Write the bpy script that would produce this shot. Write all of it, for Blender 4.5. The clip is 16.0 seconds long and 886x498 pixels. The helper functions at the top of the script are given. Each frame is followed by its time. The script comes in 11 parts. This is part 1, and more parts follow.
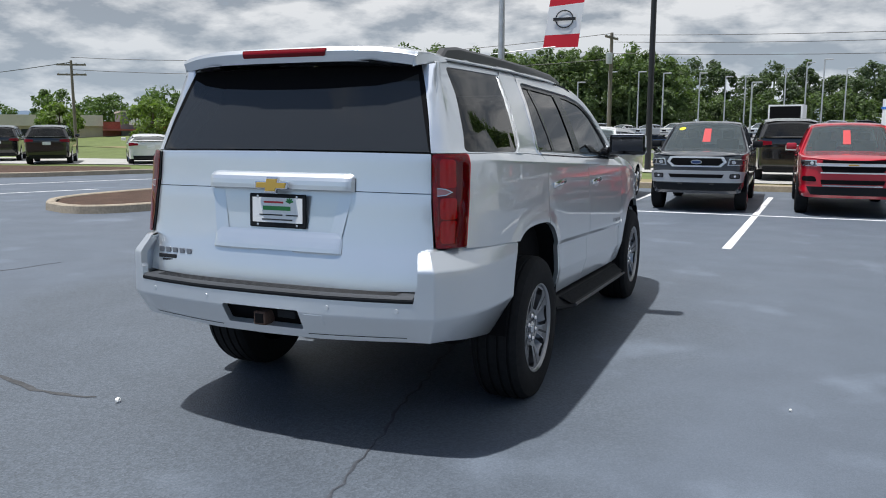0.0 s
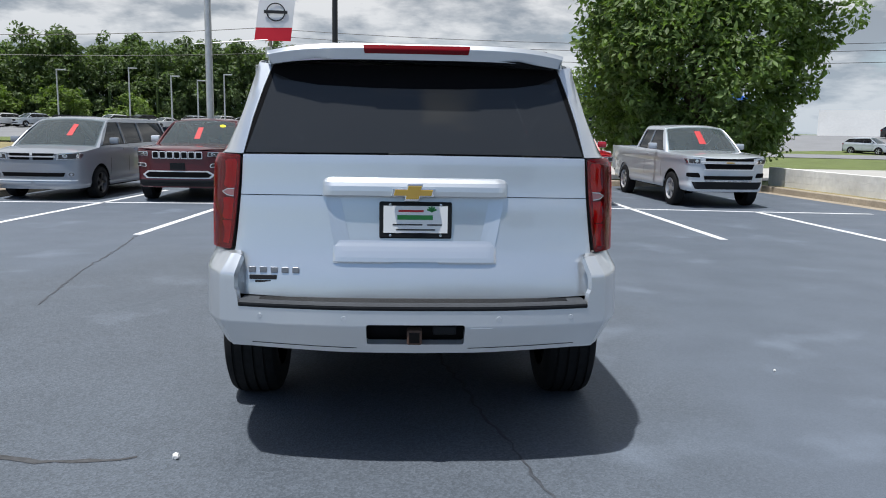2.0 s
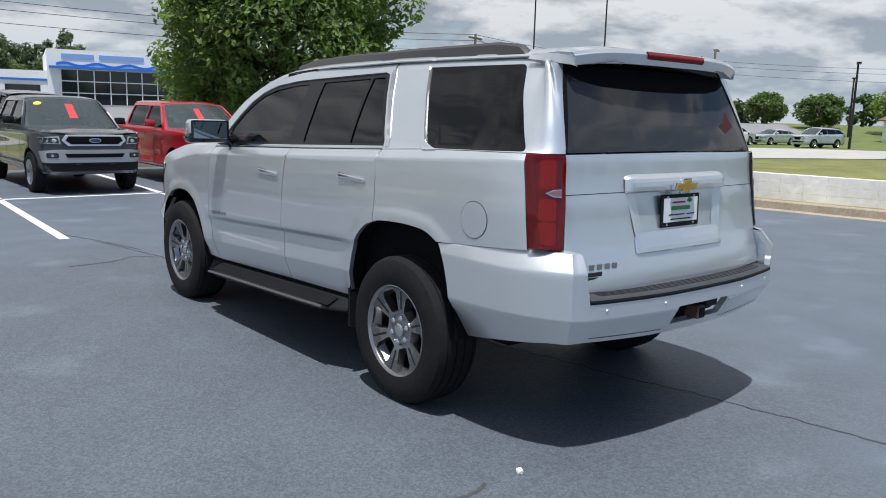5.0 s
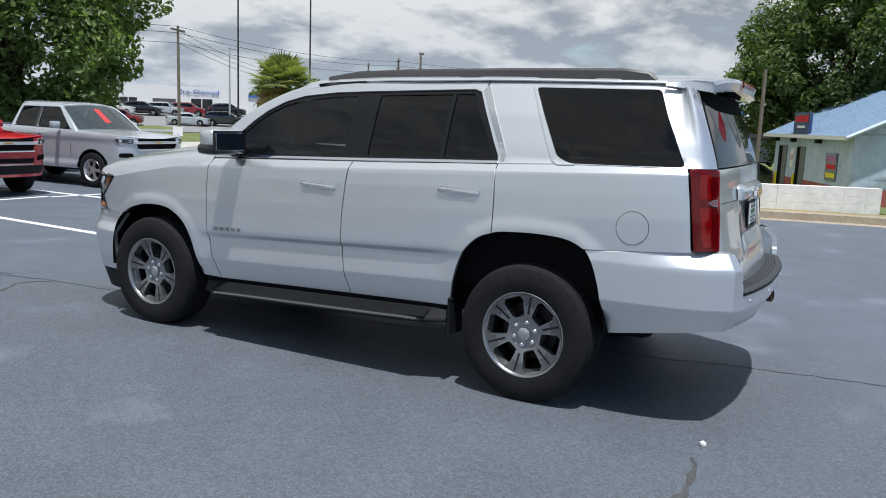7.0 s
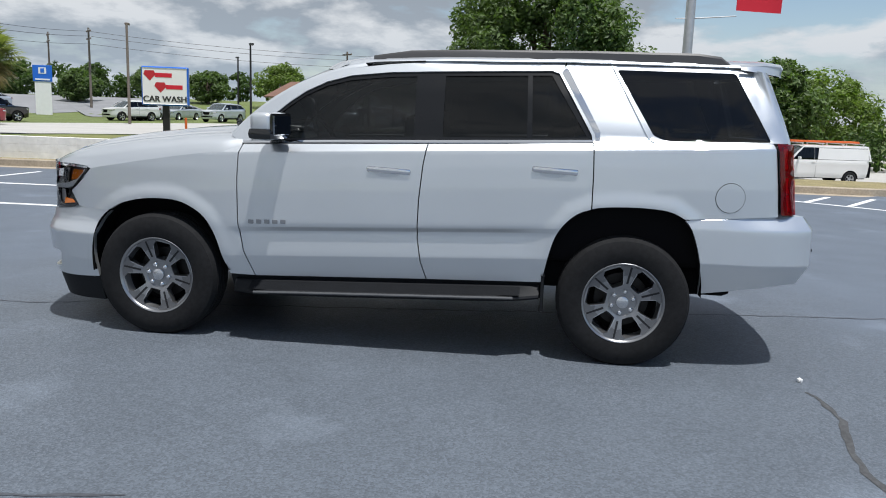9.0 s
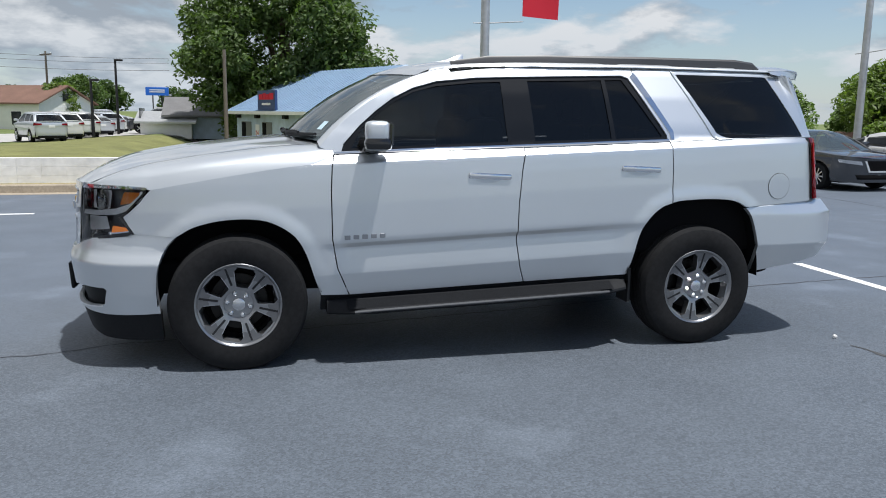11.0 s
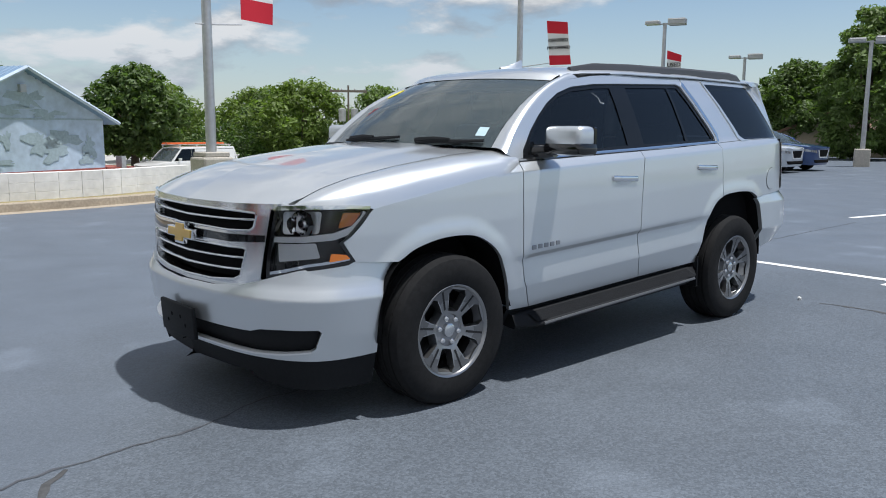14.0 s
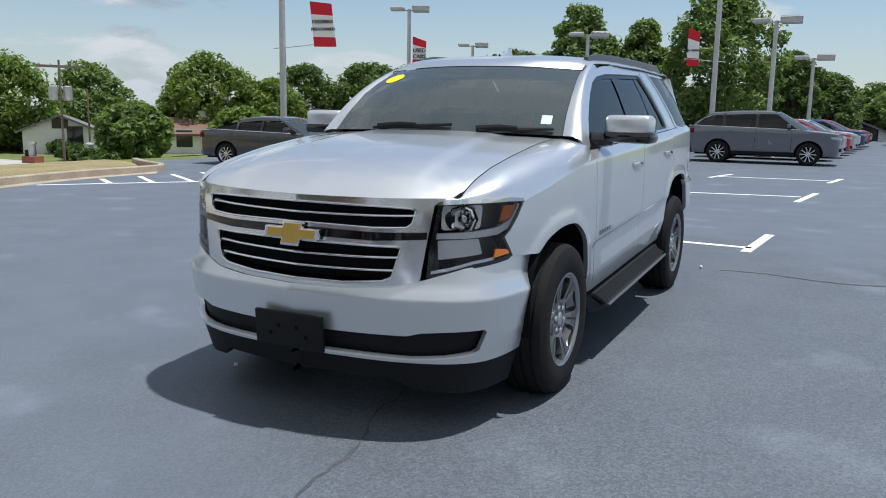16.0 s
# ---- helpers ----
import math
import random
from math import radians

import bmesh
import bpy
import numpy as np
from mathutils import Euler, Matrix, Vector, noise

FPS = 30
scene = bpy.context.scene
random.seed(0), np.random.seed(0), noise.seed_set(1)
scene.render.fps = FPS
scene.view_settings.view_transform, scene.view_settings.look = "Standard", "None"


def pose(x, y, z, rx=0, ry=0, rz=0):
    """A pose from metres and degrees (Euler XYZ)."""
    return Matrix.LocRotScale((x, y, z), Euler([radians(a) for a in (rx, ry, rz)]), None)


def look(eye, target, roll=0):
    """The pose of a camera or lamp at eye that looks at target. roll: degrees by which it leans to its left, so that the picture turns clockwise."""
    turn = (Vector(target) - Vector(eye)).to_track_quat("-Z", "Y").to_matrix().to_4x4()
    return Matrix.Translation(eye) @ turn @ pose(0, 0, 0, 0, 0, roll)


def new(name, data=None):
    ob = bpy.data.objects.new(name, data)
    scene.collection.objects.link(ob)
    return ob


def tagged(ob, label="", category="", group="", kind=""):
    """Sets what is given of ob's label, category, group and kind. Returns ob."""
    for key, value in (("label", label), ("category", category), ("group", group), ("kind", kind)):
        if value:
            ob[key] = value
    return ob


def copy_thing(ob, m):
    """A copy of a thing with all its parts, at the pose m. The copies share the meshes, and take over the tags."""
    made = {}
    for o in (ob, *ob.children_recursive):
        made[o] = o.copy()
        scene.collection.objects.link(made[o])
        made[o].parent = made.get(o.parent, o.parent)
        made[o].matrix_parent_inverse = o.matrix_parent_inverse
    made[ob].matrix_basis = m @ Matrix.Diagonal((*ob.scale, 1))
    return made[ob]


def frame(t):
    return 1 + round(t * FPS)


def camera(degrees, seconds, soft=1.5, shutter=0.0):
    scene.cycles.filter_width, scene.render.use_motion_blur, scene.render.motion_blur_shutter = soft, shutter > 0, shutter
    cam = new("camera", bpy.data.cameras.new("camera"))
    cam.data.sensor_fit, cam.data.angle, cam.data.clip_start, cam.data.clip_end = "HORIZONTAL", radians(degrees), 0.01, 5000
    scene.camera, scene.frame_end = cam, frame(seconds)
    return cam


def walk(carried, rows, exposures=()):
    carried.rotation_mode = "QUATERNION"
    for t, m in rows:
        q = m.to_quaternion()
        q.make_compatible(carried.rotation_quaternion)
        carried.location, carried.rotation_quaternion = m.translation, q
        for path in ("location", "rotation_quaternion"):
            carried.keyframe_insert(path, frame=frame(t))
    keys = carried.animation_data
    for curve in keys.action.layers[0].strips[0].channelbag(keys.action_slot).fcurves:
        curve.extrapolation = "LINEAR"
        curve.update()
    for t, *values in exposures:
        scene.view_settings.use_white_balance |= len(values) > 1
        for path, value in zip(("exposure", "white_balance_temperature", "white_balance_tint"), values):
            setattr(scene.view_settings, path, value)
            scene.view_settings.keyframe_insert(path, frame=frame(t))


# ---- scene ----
cam = camera(58.2, 16.0, 1.0)
METRES, EYE, TILT, LEAN, TURN = 18.255, 1.465, 0.0, 0.0, 23.2
ROWS = [
    (0.0, 0.0, 0.0, 0.0, 0.02, -8.43, -0.15),
    (0.5, -0.0316, 0.0009, 0.0005, -6.2, -8.57, -0.35),
    (1.0, -0.0617, 0.0097, 0.0012, -12.69, -8.65, -0.54),
    (1.5, -0.0922, 0.0179, 0.0017, -19.28, -8.61, -0.72),
    (2.0, -0.1197, 0.0322, 0.0013, -25.79, -8.62, -0.92),
    (2.5, -0.1486, 0.0465, 0.0015, -32.22, -8.75, -1.12),
    (3.0, -0.174, 0.066, 0.0012, -38.43, -9.0, -1.27),
    (3.5, -0.1996, 0.088, 0.0011, -44.66, -9.33, -1.36),
    (4.0, -0.2223, 0.1128, 0.0017, -50.72, -9.55, -1.37),
    (4.5, -0.2434, 0.1377, 0.0026, -56.71, -9.66, -1.4),
    (7.0, -0.3098, 0.2831, 0.0052, -84.7, -9.16, -2.22),
    (7.5, -0.3092, 0.3135, 0.0044, -90.0, -9.27, -2.34),
    (8.0, -0.3087, 0.3452, 0.0039, -95.43, -9.53, -2.37),
    (8.5, -0.3033, 0.3762, 0.0025, -100.87, -9.86, -2.19),
    (9.0, -0.2977, 0.4084, 0.0023, -106.25, -10.06, -1.98),
    (11.5, -0.2227, 0.5455, 0.0002, -131.56, -9.3, -0.62),
    (12.0, -0.199, 0.5652, -0.0003, -136.22, -9.1, -0.61),
    (12.5, -0.1751, 0.5855, 0.0, -140.86, -8.93, -0.7),
    (13.0, -0.1494, 0.6021, -0.0012, -145.51, -8.76, -0.63),
    (13.5, -0.1229, 0.6182, -0.0012, -150.5, -8.67, -0.57),
    (14.0, -0.0952, 0.6288, -0.0017, -155.56, -8.7, -0.42),
    (14.5, -0.0683, 0.6362, -0.0016, -160.7, -8.87, -0.45),
    (15.0, -0.0405, 0.643, -0.0018, -165.84, -9.21, -0.61),
    (15.5, -0.0132, 0.6453, -0.0015, -170.97, -9.43, -0.84),
    (16.0, 0.0148, 0.6502, -0.0013, -176.35, -9.72, -0.99),
]
walk(cam, [(t, pose(2.199, -5.643, EYE, TILT, LEAN, TURN) @ pose(METRES * x, METRES * y, METRES * z, 90 + pitch, roll, yaw)) for t, x, y, z, yaw, pitch, roll in ROWS])

# world: blue sky with broken grey-white cloud, high sun from behind the left of the silver car
SUN_FROM = Vector((-0.215, -0.19, 1.0)).normalized()
world = bpy.data.worlds.new("sky")
scene.world = world
world.use_nodes = True
wn, wl = world.node_tree.nodes, world.node_tree.links
wn.clear()


def wnode(kind, **values):
    n = wn.new(kind)
    for key, value in values.items():
        n.inputs[key].default_value = value
    return n


sky = wn.new("ShaderNodeTexSky")
sky.sky_type, sky.sun_disc = "NISHITA", False
sky.sun_elevation = math.asin(SUN_FROM.z)
sky.sun_rotation = math.atan2(SUN_FROM.x, SUN_FROM.y)
sky.air_density, sky.dust_density, sky.ozone_density = 1.0, 0.25, 2.0
coord = wn.new("ShaderNodeTexCoord")
split = wn.new("ShaderNodeSeparateXYZ")
wl.new(coord.outputs["Generated"], split.inputs[0])
lift = wnode("ShaderNodeMath")
lift.operation = "MAXIMUM"
wl.new(split.outputs["Z"], lift.inputs[0])
lift.inputs[1].default_value = 0.0
lift2 = wnode("ShaderNodeMath")
lift2.operation = "ADD"
wl.new(lift.outputs[0], lift2.inputs[0])
lift2.inputs[1].default_value = 0.26
def cloud_noise(above, scale, detail, rough):
    """Cloud density over the sky's plane, taken a little above the looked-at point."""
    rise = wnode("ShaderNodeMath")
    rise.operation = "ADD"
    wl.new(lift2.outputs[0], rise.inputs[0])
    rise.inputs[1].default_value = above
    plane = wn.new("ShaderNodeCombineXYZ")
    for k, axis in enumerate("XY"):
        d = wnode("ShaderNodeMath")
        d.operation = "DIVIDE"
        wl.new(split.outputs[axis], d.inputs[0])
        wl.new(rise.outputs[0], d.inputs[1])
        wl.new(d.outputs[0], plane.inputs[k])
    n = wnode("ShaderNodeTexNoise", Scale=scale, Detail=detail, Roughness=rough, Distortion=0.10)
    wl.new(plane.outputs[0], n.inputs["Vector"])
    return n


big = cloud_noise(0.0, 1.45, 9.0, 0.57)
higher = cloud_noise(0.035, 1.45, 9.0, 0.57)
fine = cloud_noise(0.0, 3.6, 10.0, 0.60)
# the cover is thicker ahead of the car (positive y) than behind it, as cloud fields are
thick = wnode("ShaderNodeMapRange")
thick.inputs["From Min"].default_value, thick.inputs["From Max"].default_value = -1.0, 0.55
thick.inputs["To Min"].default_value, thick.inputs["To Max"].default_value = -0.13, 0.15
wl.new(split.outputs["Y"], thick.inputs["Value"])
total = wnode("ShaderNodeMath")
total.operation = "ADD"
wl.new(big.outputs["Fac"], total.inputs[0])
wl.new(thick.outputs[0], total.inputs[1])
cover = wn.new("ShaderNodeValToRGB")
cover.color_ramp.elements[0].position, cover.color_ramp.elements[1].position = 0.45, 0.55
wl.new(total.outputs[0], cover.inputs[0])
# lit tops and grey bases: density falling upward is a top, rising a base
lit = wnode("ShaderNodeMath")
lit.operation = "SUBTRACT"
wl.new(higher.outputs["Fac"], lit.inputs[0])
wl.new(big.outputs["Fac"], lit.inputs[1])
relief = wnode("ShaderNodeMath")
relief.operation = "MULTIPLY_ADD"
wl.new(lit.outputs[0], relief.inputs[0])
relief.inputs[1].default_value = 3.2
wl.new(fine.outputs["Fac"], relief.inputs[2])
shade = wn.new("ShaderNodeValToRGB")
shade.color_ramp.elements[0].position, shade.color_ramp.elements[1].position = 0.26, 0.70
shade.color_ramp.elements[0].color = (1.0, 1.02, 1.05, 1)
shade.color_ramp.elements[1].color = (0.40, 0.455, 0.53, 1)
wl.new(relief.outputs[0], shade.inputs[0])
bright = wnode("ShaderNodeMix")
bright.data_type, bright.blend_type = "RGBA", "MULTIPLY"
bright.inputs[0].default_value = 1.0
wl.new(shade.outputs[0], bright.inputs[6])
bright.inputs[7].default_value = (7.2, 7.2, 7.2, 1)
mixed = wnode("ShaderNodeMix")
mixed.data_type = "RGBA"
wl.new(cover.outputs[0], mixed.inputs[0])
wl.new(sky.outputs[0], mixed.inputs[6])
wl.new(bright.outputs[2], mixed.inputs[7])
back = wnode("ShaderNodeBackground", Strength=0.108)
# pale haze low over the horizon
low_haze = wnode("ShaderNodeMapRange")
low_haze.inputs["From Min"].default_value, low_haze.inputs["From Max"].default_value = 0.0, 0.16
low_haze.inputs["To Min"].default_value, low_haze.inputs["To Max"].default_value = 0.62, 0.0
wl.new(split.outputs["Z"], low_haze.inputs["Value"])
hazed = wnode("ShaderNodeMix")
hazed.data_type = "RGBA"
wl.new(low_haze.outputs[0], hazed.inputs[0])
wl.new(mixed.outputs[2], hazed.inputs[6])
hazed.inputs[7].default_value = (4.0, 4.9, 5.8, 1)
wl.new(hazed.outputs[2], back.inputs[0])
wout = wn.new("ShaderNodeOutputWorld")
wl.new(back.outputs[0], wout.inputs[0])

sun = new("sun", bpy.data.lights.new("sun", "SUN"))
sun.data.energy, sun.data.angle, sun.data.color = 4.8, radians(1.2), (1.0, 0.985, 0.962)
sun.matrix_world = look(SUN_FROM * 60, (0, 0, 0))
scene.view_settings.exposure = 0.0

# ---- materials ----
def material(name, color, rough=0.5, metal=0.0, coat=0.0, spec=0.5, grain=None, bump=None, at_large=False):
    """A principled material. grain: (scale, amount, second_scale, second_amount) of colour variation in object space metres; bump: (scale, strength, distance)."""
    m = bpy.data.materials.new(name)
    m.use_nodes = True
    nt = m.node_tree
    b = nt.nodes["Principled BSDF"]
    b.inputs["Base Color"].default_value = (*color, 1)
    b.inputs["Roughness"].default_value = rough
    b.inputs["Metallic"].default_value = metal
    b.inputs["Specular IOR Level"].default_value = spec
    b.inputs["Coat Weight"].default_value = coat
    b.inputs["Coat Roughness"].default_value = 0.03
    where = nt.nodes.new("ShaderNodeNewGeometry").outputs["Position"] if at_large else nt.nodes.new("ShaderNodeTexCoord").outputs["Object"]
    if grain:
        s1, a1, s2, a2 = grain
        total = None
        for s, a in ((s1, a1), (s2, a2)):
            n = nt.nodes.new("ShaderNodeTexNoise")
            n.inputs["Scale"].default_value, n.inputs["Detail"].default_value = s, 6.0
            nt.links.new(where, n.inputs["Vector"])
            r = nt.nodes.new("ShaderNodeMapRange")
            r.inputs["From Min"].default_value, r.inputs["From Max"].default_value = 0.25, 0.75
            r.inputs["To Min"].default_value, r.inputs["To Max"].default_value = 1 - a, 1 + a
            nt.links.new(n.outputs["Fac"], r.inputs["Value"])
            if total is None:
                total = r
            else:
                mul = nt.nodes.new("ShaderNodeMath")
                mul.operation = "MULTIPLY"
                nt.links.new(total.outputs[0], mul.inputs[0])
                nt.links.new(r.outputs[0], mul.inputs[1])
                total = mul
        v = nt.nodes.new("ShaderNodeVectorMath")
        v.operation = "SCALE"
        v.inputs[0].default_value = color
        nt.links.new(total.outputs[0], v.inputs["Scale"])
        nt.links.new(v.outputs[0], b.inputs["Base Color"])
    if bump:
        n = nt.nodes.new("ShaderNodeTexNoise")
        n.inputs["Scale"].default_value, n.inputs["Detail"].default_value = bump[0], 5.0
        nt.links.new(where, n.inputs["Vector"])
        k = nt.nodes.new("ShaderNodeBump")
        k.inputs["Strength"].default_value, k.inputs["Distance"].default_value = bump[1], bump[2]
        nt.links.new(n.outputs["Fac"], k.inputs["Height"])
        nt.links.new(k.outputs[0], b.inputs["Normal"])
    return m


def tinted_glass(name, tint, rough=0.0, film=0.0, film_color=(0.38, 0.48, 0.52)):
    """Glass sheet: light passes tinted, a thin dusty film also paints in pale sky sheen, and the face mirrors by
    Fresnel.
    """
    m = bpy.data.materials.new(name)
    m.use_nodes = True
    nt = m.node_tree
    nt.nodes.clear()
    out = nt.nodes.new("ShaderNodeOutputMaterial")
    mix = nt.nodes.new("ShaderNodeMixShader")
    clear = nt.nodes.new("ShaderNodeBsdfTransparent")
    clear.inputs[0].default_value = (*tint, 1)
    gloss = nt.nodes.new("ShaderNodeBsdfGlossy")
    gloss.inputs["Roughness"].default_value = rough
    fres = nt.nodes.new("ShaderNodeFresnel")
    fres.inputs[0].default_value = 1.52
    nt.links.new(fres.outputs[0], mix.inputs[0])
    film_bsdf = nt.nodes.new("ShaderNodeBsdfDiffuse")
    film_bsdf.inputs[0].default_value = (*film_color, 1)
    haze = nt.nodes.new("ShaderNodeMixShader")
    haze.inputs[0].default_value = film
    nt.links.new(clear.outputs[0], haze.inputs[1])
    nt.links.new(film_bsdf.outputs[0], haze.inputs[2])
    nt.links.new(haze.outputs[0], mix.inputs[1])
    nt.links.new(gloss.outputs[0], mix.inputs[2])
    nt.links.new(mix.outputs[0], out.inputs[0])
    return m


def paint(name, color, rough=0.32, metal=0.0, coat=1.0):
    return material(name, color, rough, metal, coat, grain=(900, 0.05, 1.3, 0.03))


SILVER = paint("silver_metallic_paint", (0.668, 0.702, 0.736), 0.34, 0.74)
BLACK_PLASTIC = material("black_plastic", (0.0105, 0.0118, 0.0142), 0.6, spec=0.2, grain=(60, 0.15, 3, 0.1), bump=(400, 0.15, 0.002))
GLOSS_BLACK = material("gloss_black_trim", (0.008, 0.008, 0.009), 0.08, coat=0.5)
PILLAR_BLACK = material("satin_black_pillar", (0.007, 0.008, 0.010), 0.25, spec=0.3)
# near-black, also paints the shade inside gaps, openings and closed cabins
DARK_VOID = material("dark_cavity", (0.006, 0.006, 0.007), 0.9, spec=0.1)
BADGE_METAL = material("dull_badge_metal", (0.33, 0.34, 0.36), 0.3, 0.8)
PLATED = material("plated_grille_surround", (0.80, 0.81, 0.82), 0.17, 1.0)
FACET_SHADE_GREY = material("painted_facet_shade", (0.185, 0.187, 0.196), 0.32, 0.8)
CHROME = material("chrome", (0.80, 0.81, 0.83), 0.06, 1.0)
ALLOY_GREY = material("grey_machined_alloy", (0.32, 0.325, 0.338), 0.28, 0.9, grain=(500, 0.06, 12, 0.06))
LAMP_BLACK = material("dark_lamp_housing", (0.035, 0.035, 0.038), 0.35)
DARK_MIRROR = material("mirror_glass", (0.30, 0.31, 0.33), 0.03, 1.0)
SATIN_METAL = material("satin_machined_alloy", (0.62, 0.63, 0.65), 0.24, 1.0, grain=(500, 0.06, 12, 0.06))
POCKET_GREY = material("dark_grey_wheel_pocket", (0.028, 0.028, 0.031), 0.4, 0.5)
RUBBER = material("tyre_rubber", (0.0145, 0.0150, 0.0163), 0.85, spec=0.16, grain=(40, 0.2, 5, 0.15), bump=(220, 0.3, 0.003))
PAD_GREY = material("grey_bumper_pad", (0.046, 0.051, 0.059), 0.7, spec=0.25, grain=(90, 0.15, 5, 0.12), bump=(300, 0.3, 0.002))
EDGE_GREY = material("grey_board_edge", (0.10, 0.104, 0.11), 0.4, 0.3)
TREAD_GREY = material("grey_step_tread", (0.0085, 0.0095, 0.0115), 0.7, spec=0.1, grain=(120, 0.2, 6, 0.12), bump=(160, 0.5, 0.004))
# film: diffuse share, on windows partly sky reflection painted in
TINT = tinted_glass("privacy_glass", (0.045, 0.048, 0.052), film=0.003)
TINT_REAR = tinted_glass("rear_privacy_glass", (0.045, 0.048, 0.052), film=0.07, film_color=(0.42, 0.45, 0.48))
TINT_FRONT = tinted_glass("front_door_glass", (0.14, 0.15, 0.155), film=0.006)
SCREEN = tinted_glass("windscreen_glass", (0.36, 0.41, 0.42), film=0.17)
SCREEN_CAR = tinted_glass("car_windscreen_glass", (0.60, 0.65, 0.65), film=0.13)
BUMPER_SILVER = material("silver_bumper_paint", (0.42, 0.43, 0.45), 0.35, 0.4, coat=0.6)
BRIGHT_TRIM = material("bright_plated_trim", (0.80, 0.81, 0.83), 0.28, 0.35, coat=0.6)
CLEAR_LENS = tinted_glass("clear_lens", (0.93, 0.94, 0.95))
RED_LENS = material("red_lamp_lens", (0.150, 0.001, 0.005), 0.12, coat=0.08, spec=0.2)
LAMP_DARK_RED = material("dark_red_lamp_inside", (0.22, 0.008, 0.012), 0.35)
RED_REFLECTOR = material("red_lamp_reflector", (0.95, 0.09, 0.12), 0.3, 0.0)
RED_GLASS = tinted_glass("clear_red_lens", (0.985, 0.050, 0.085), film=0.20, film_color=(0.42, 0.002, 0.010))
AMBER = material("amber_lens", (0.75, 0.20, 0.02), 0.1, coat=1.0)
REFLECTOR = material("lamp_reflector", (0.75, 0.76, 0.78), 0.15, 1.0)
PALE_LENS = material("pale_red_lens", (0.30, 0.15, 0.16), 0.15, 0.5)
GOLD = material("gold_emblem", (0.75, 0.47, 0.10), 0.28, 0.75, coat=0.6)
WHITE_PLASTIC = material("white_plate", (0.78, 0.79, 0.79), 0.4)
GREEN_INK = material("green_ink", (0.03, 0.25, 0.06), 0.5)
RED_INK = material("red_ink", (0.5, 0.02, 0.03), 0.5)
BLACK_INK = material("black_ink", (0.015, 0.015, 0.016), 0.5)
TRIM_GREY = material("grey_interior_plastic", (0.09, 0.09, 0.095), 0.7, bump=(300, 0.2, 0.002))
SEAT_DARK = material("dark_seat_fabric", (0.035, 0.035, 0.04), 0.85, bump=(500, 0.3, 0.002))
YELLOW_STICKER = material("yellow_sticker", (0.80, 0.72, 0.02), 0.5)
RUSTY = material("rusty_steel", (0.10, 0.06, 0.045), 0.8, 0.3, grain=(80, 0.3, 9, 0.2))


PALE_STICKER = material("pale_blue_sticker", (0.50, 0.66, 0.74), 0.5)


def weave(nt, links, vec, scale, lo, hi, detail=6.0):
    n = nt.nodes.new("ShaderNodeTexNoise")
    n.inputs["Scale"].default_value, n.inputs["Detail"].default_value = scale, detail
    links.new(vec, n.inputs["Vector"])
    r = nt.nodes.new("ShaderNodeMapRange")
    r.inputs["From Min"].default_value, r.inputs["From Max"].default_value = 0.3, 0.7
    r.inputs["To Min"].default_value, r.inputs["To Max"].default_value = lo, hi
    links.new(n.outputs["Fac"], r.inputs["Value"])
    return r.outputs[0]


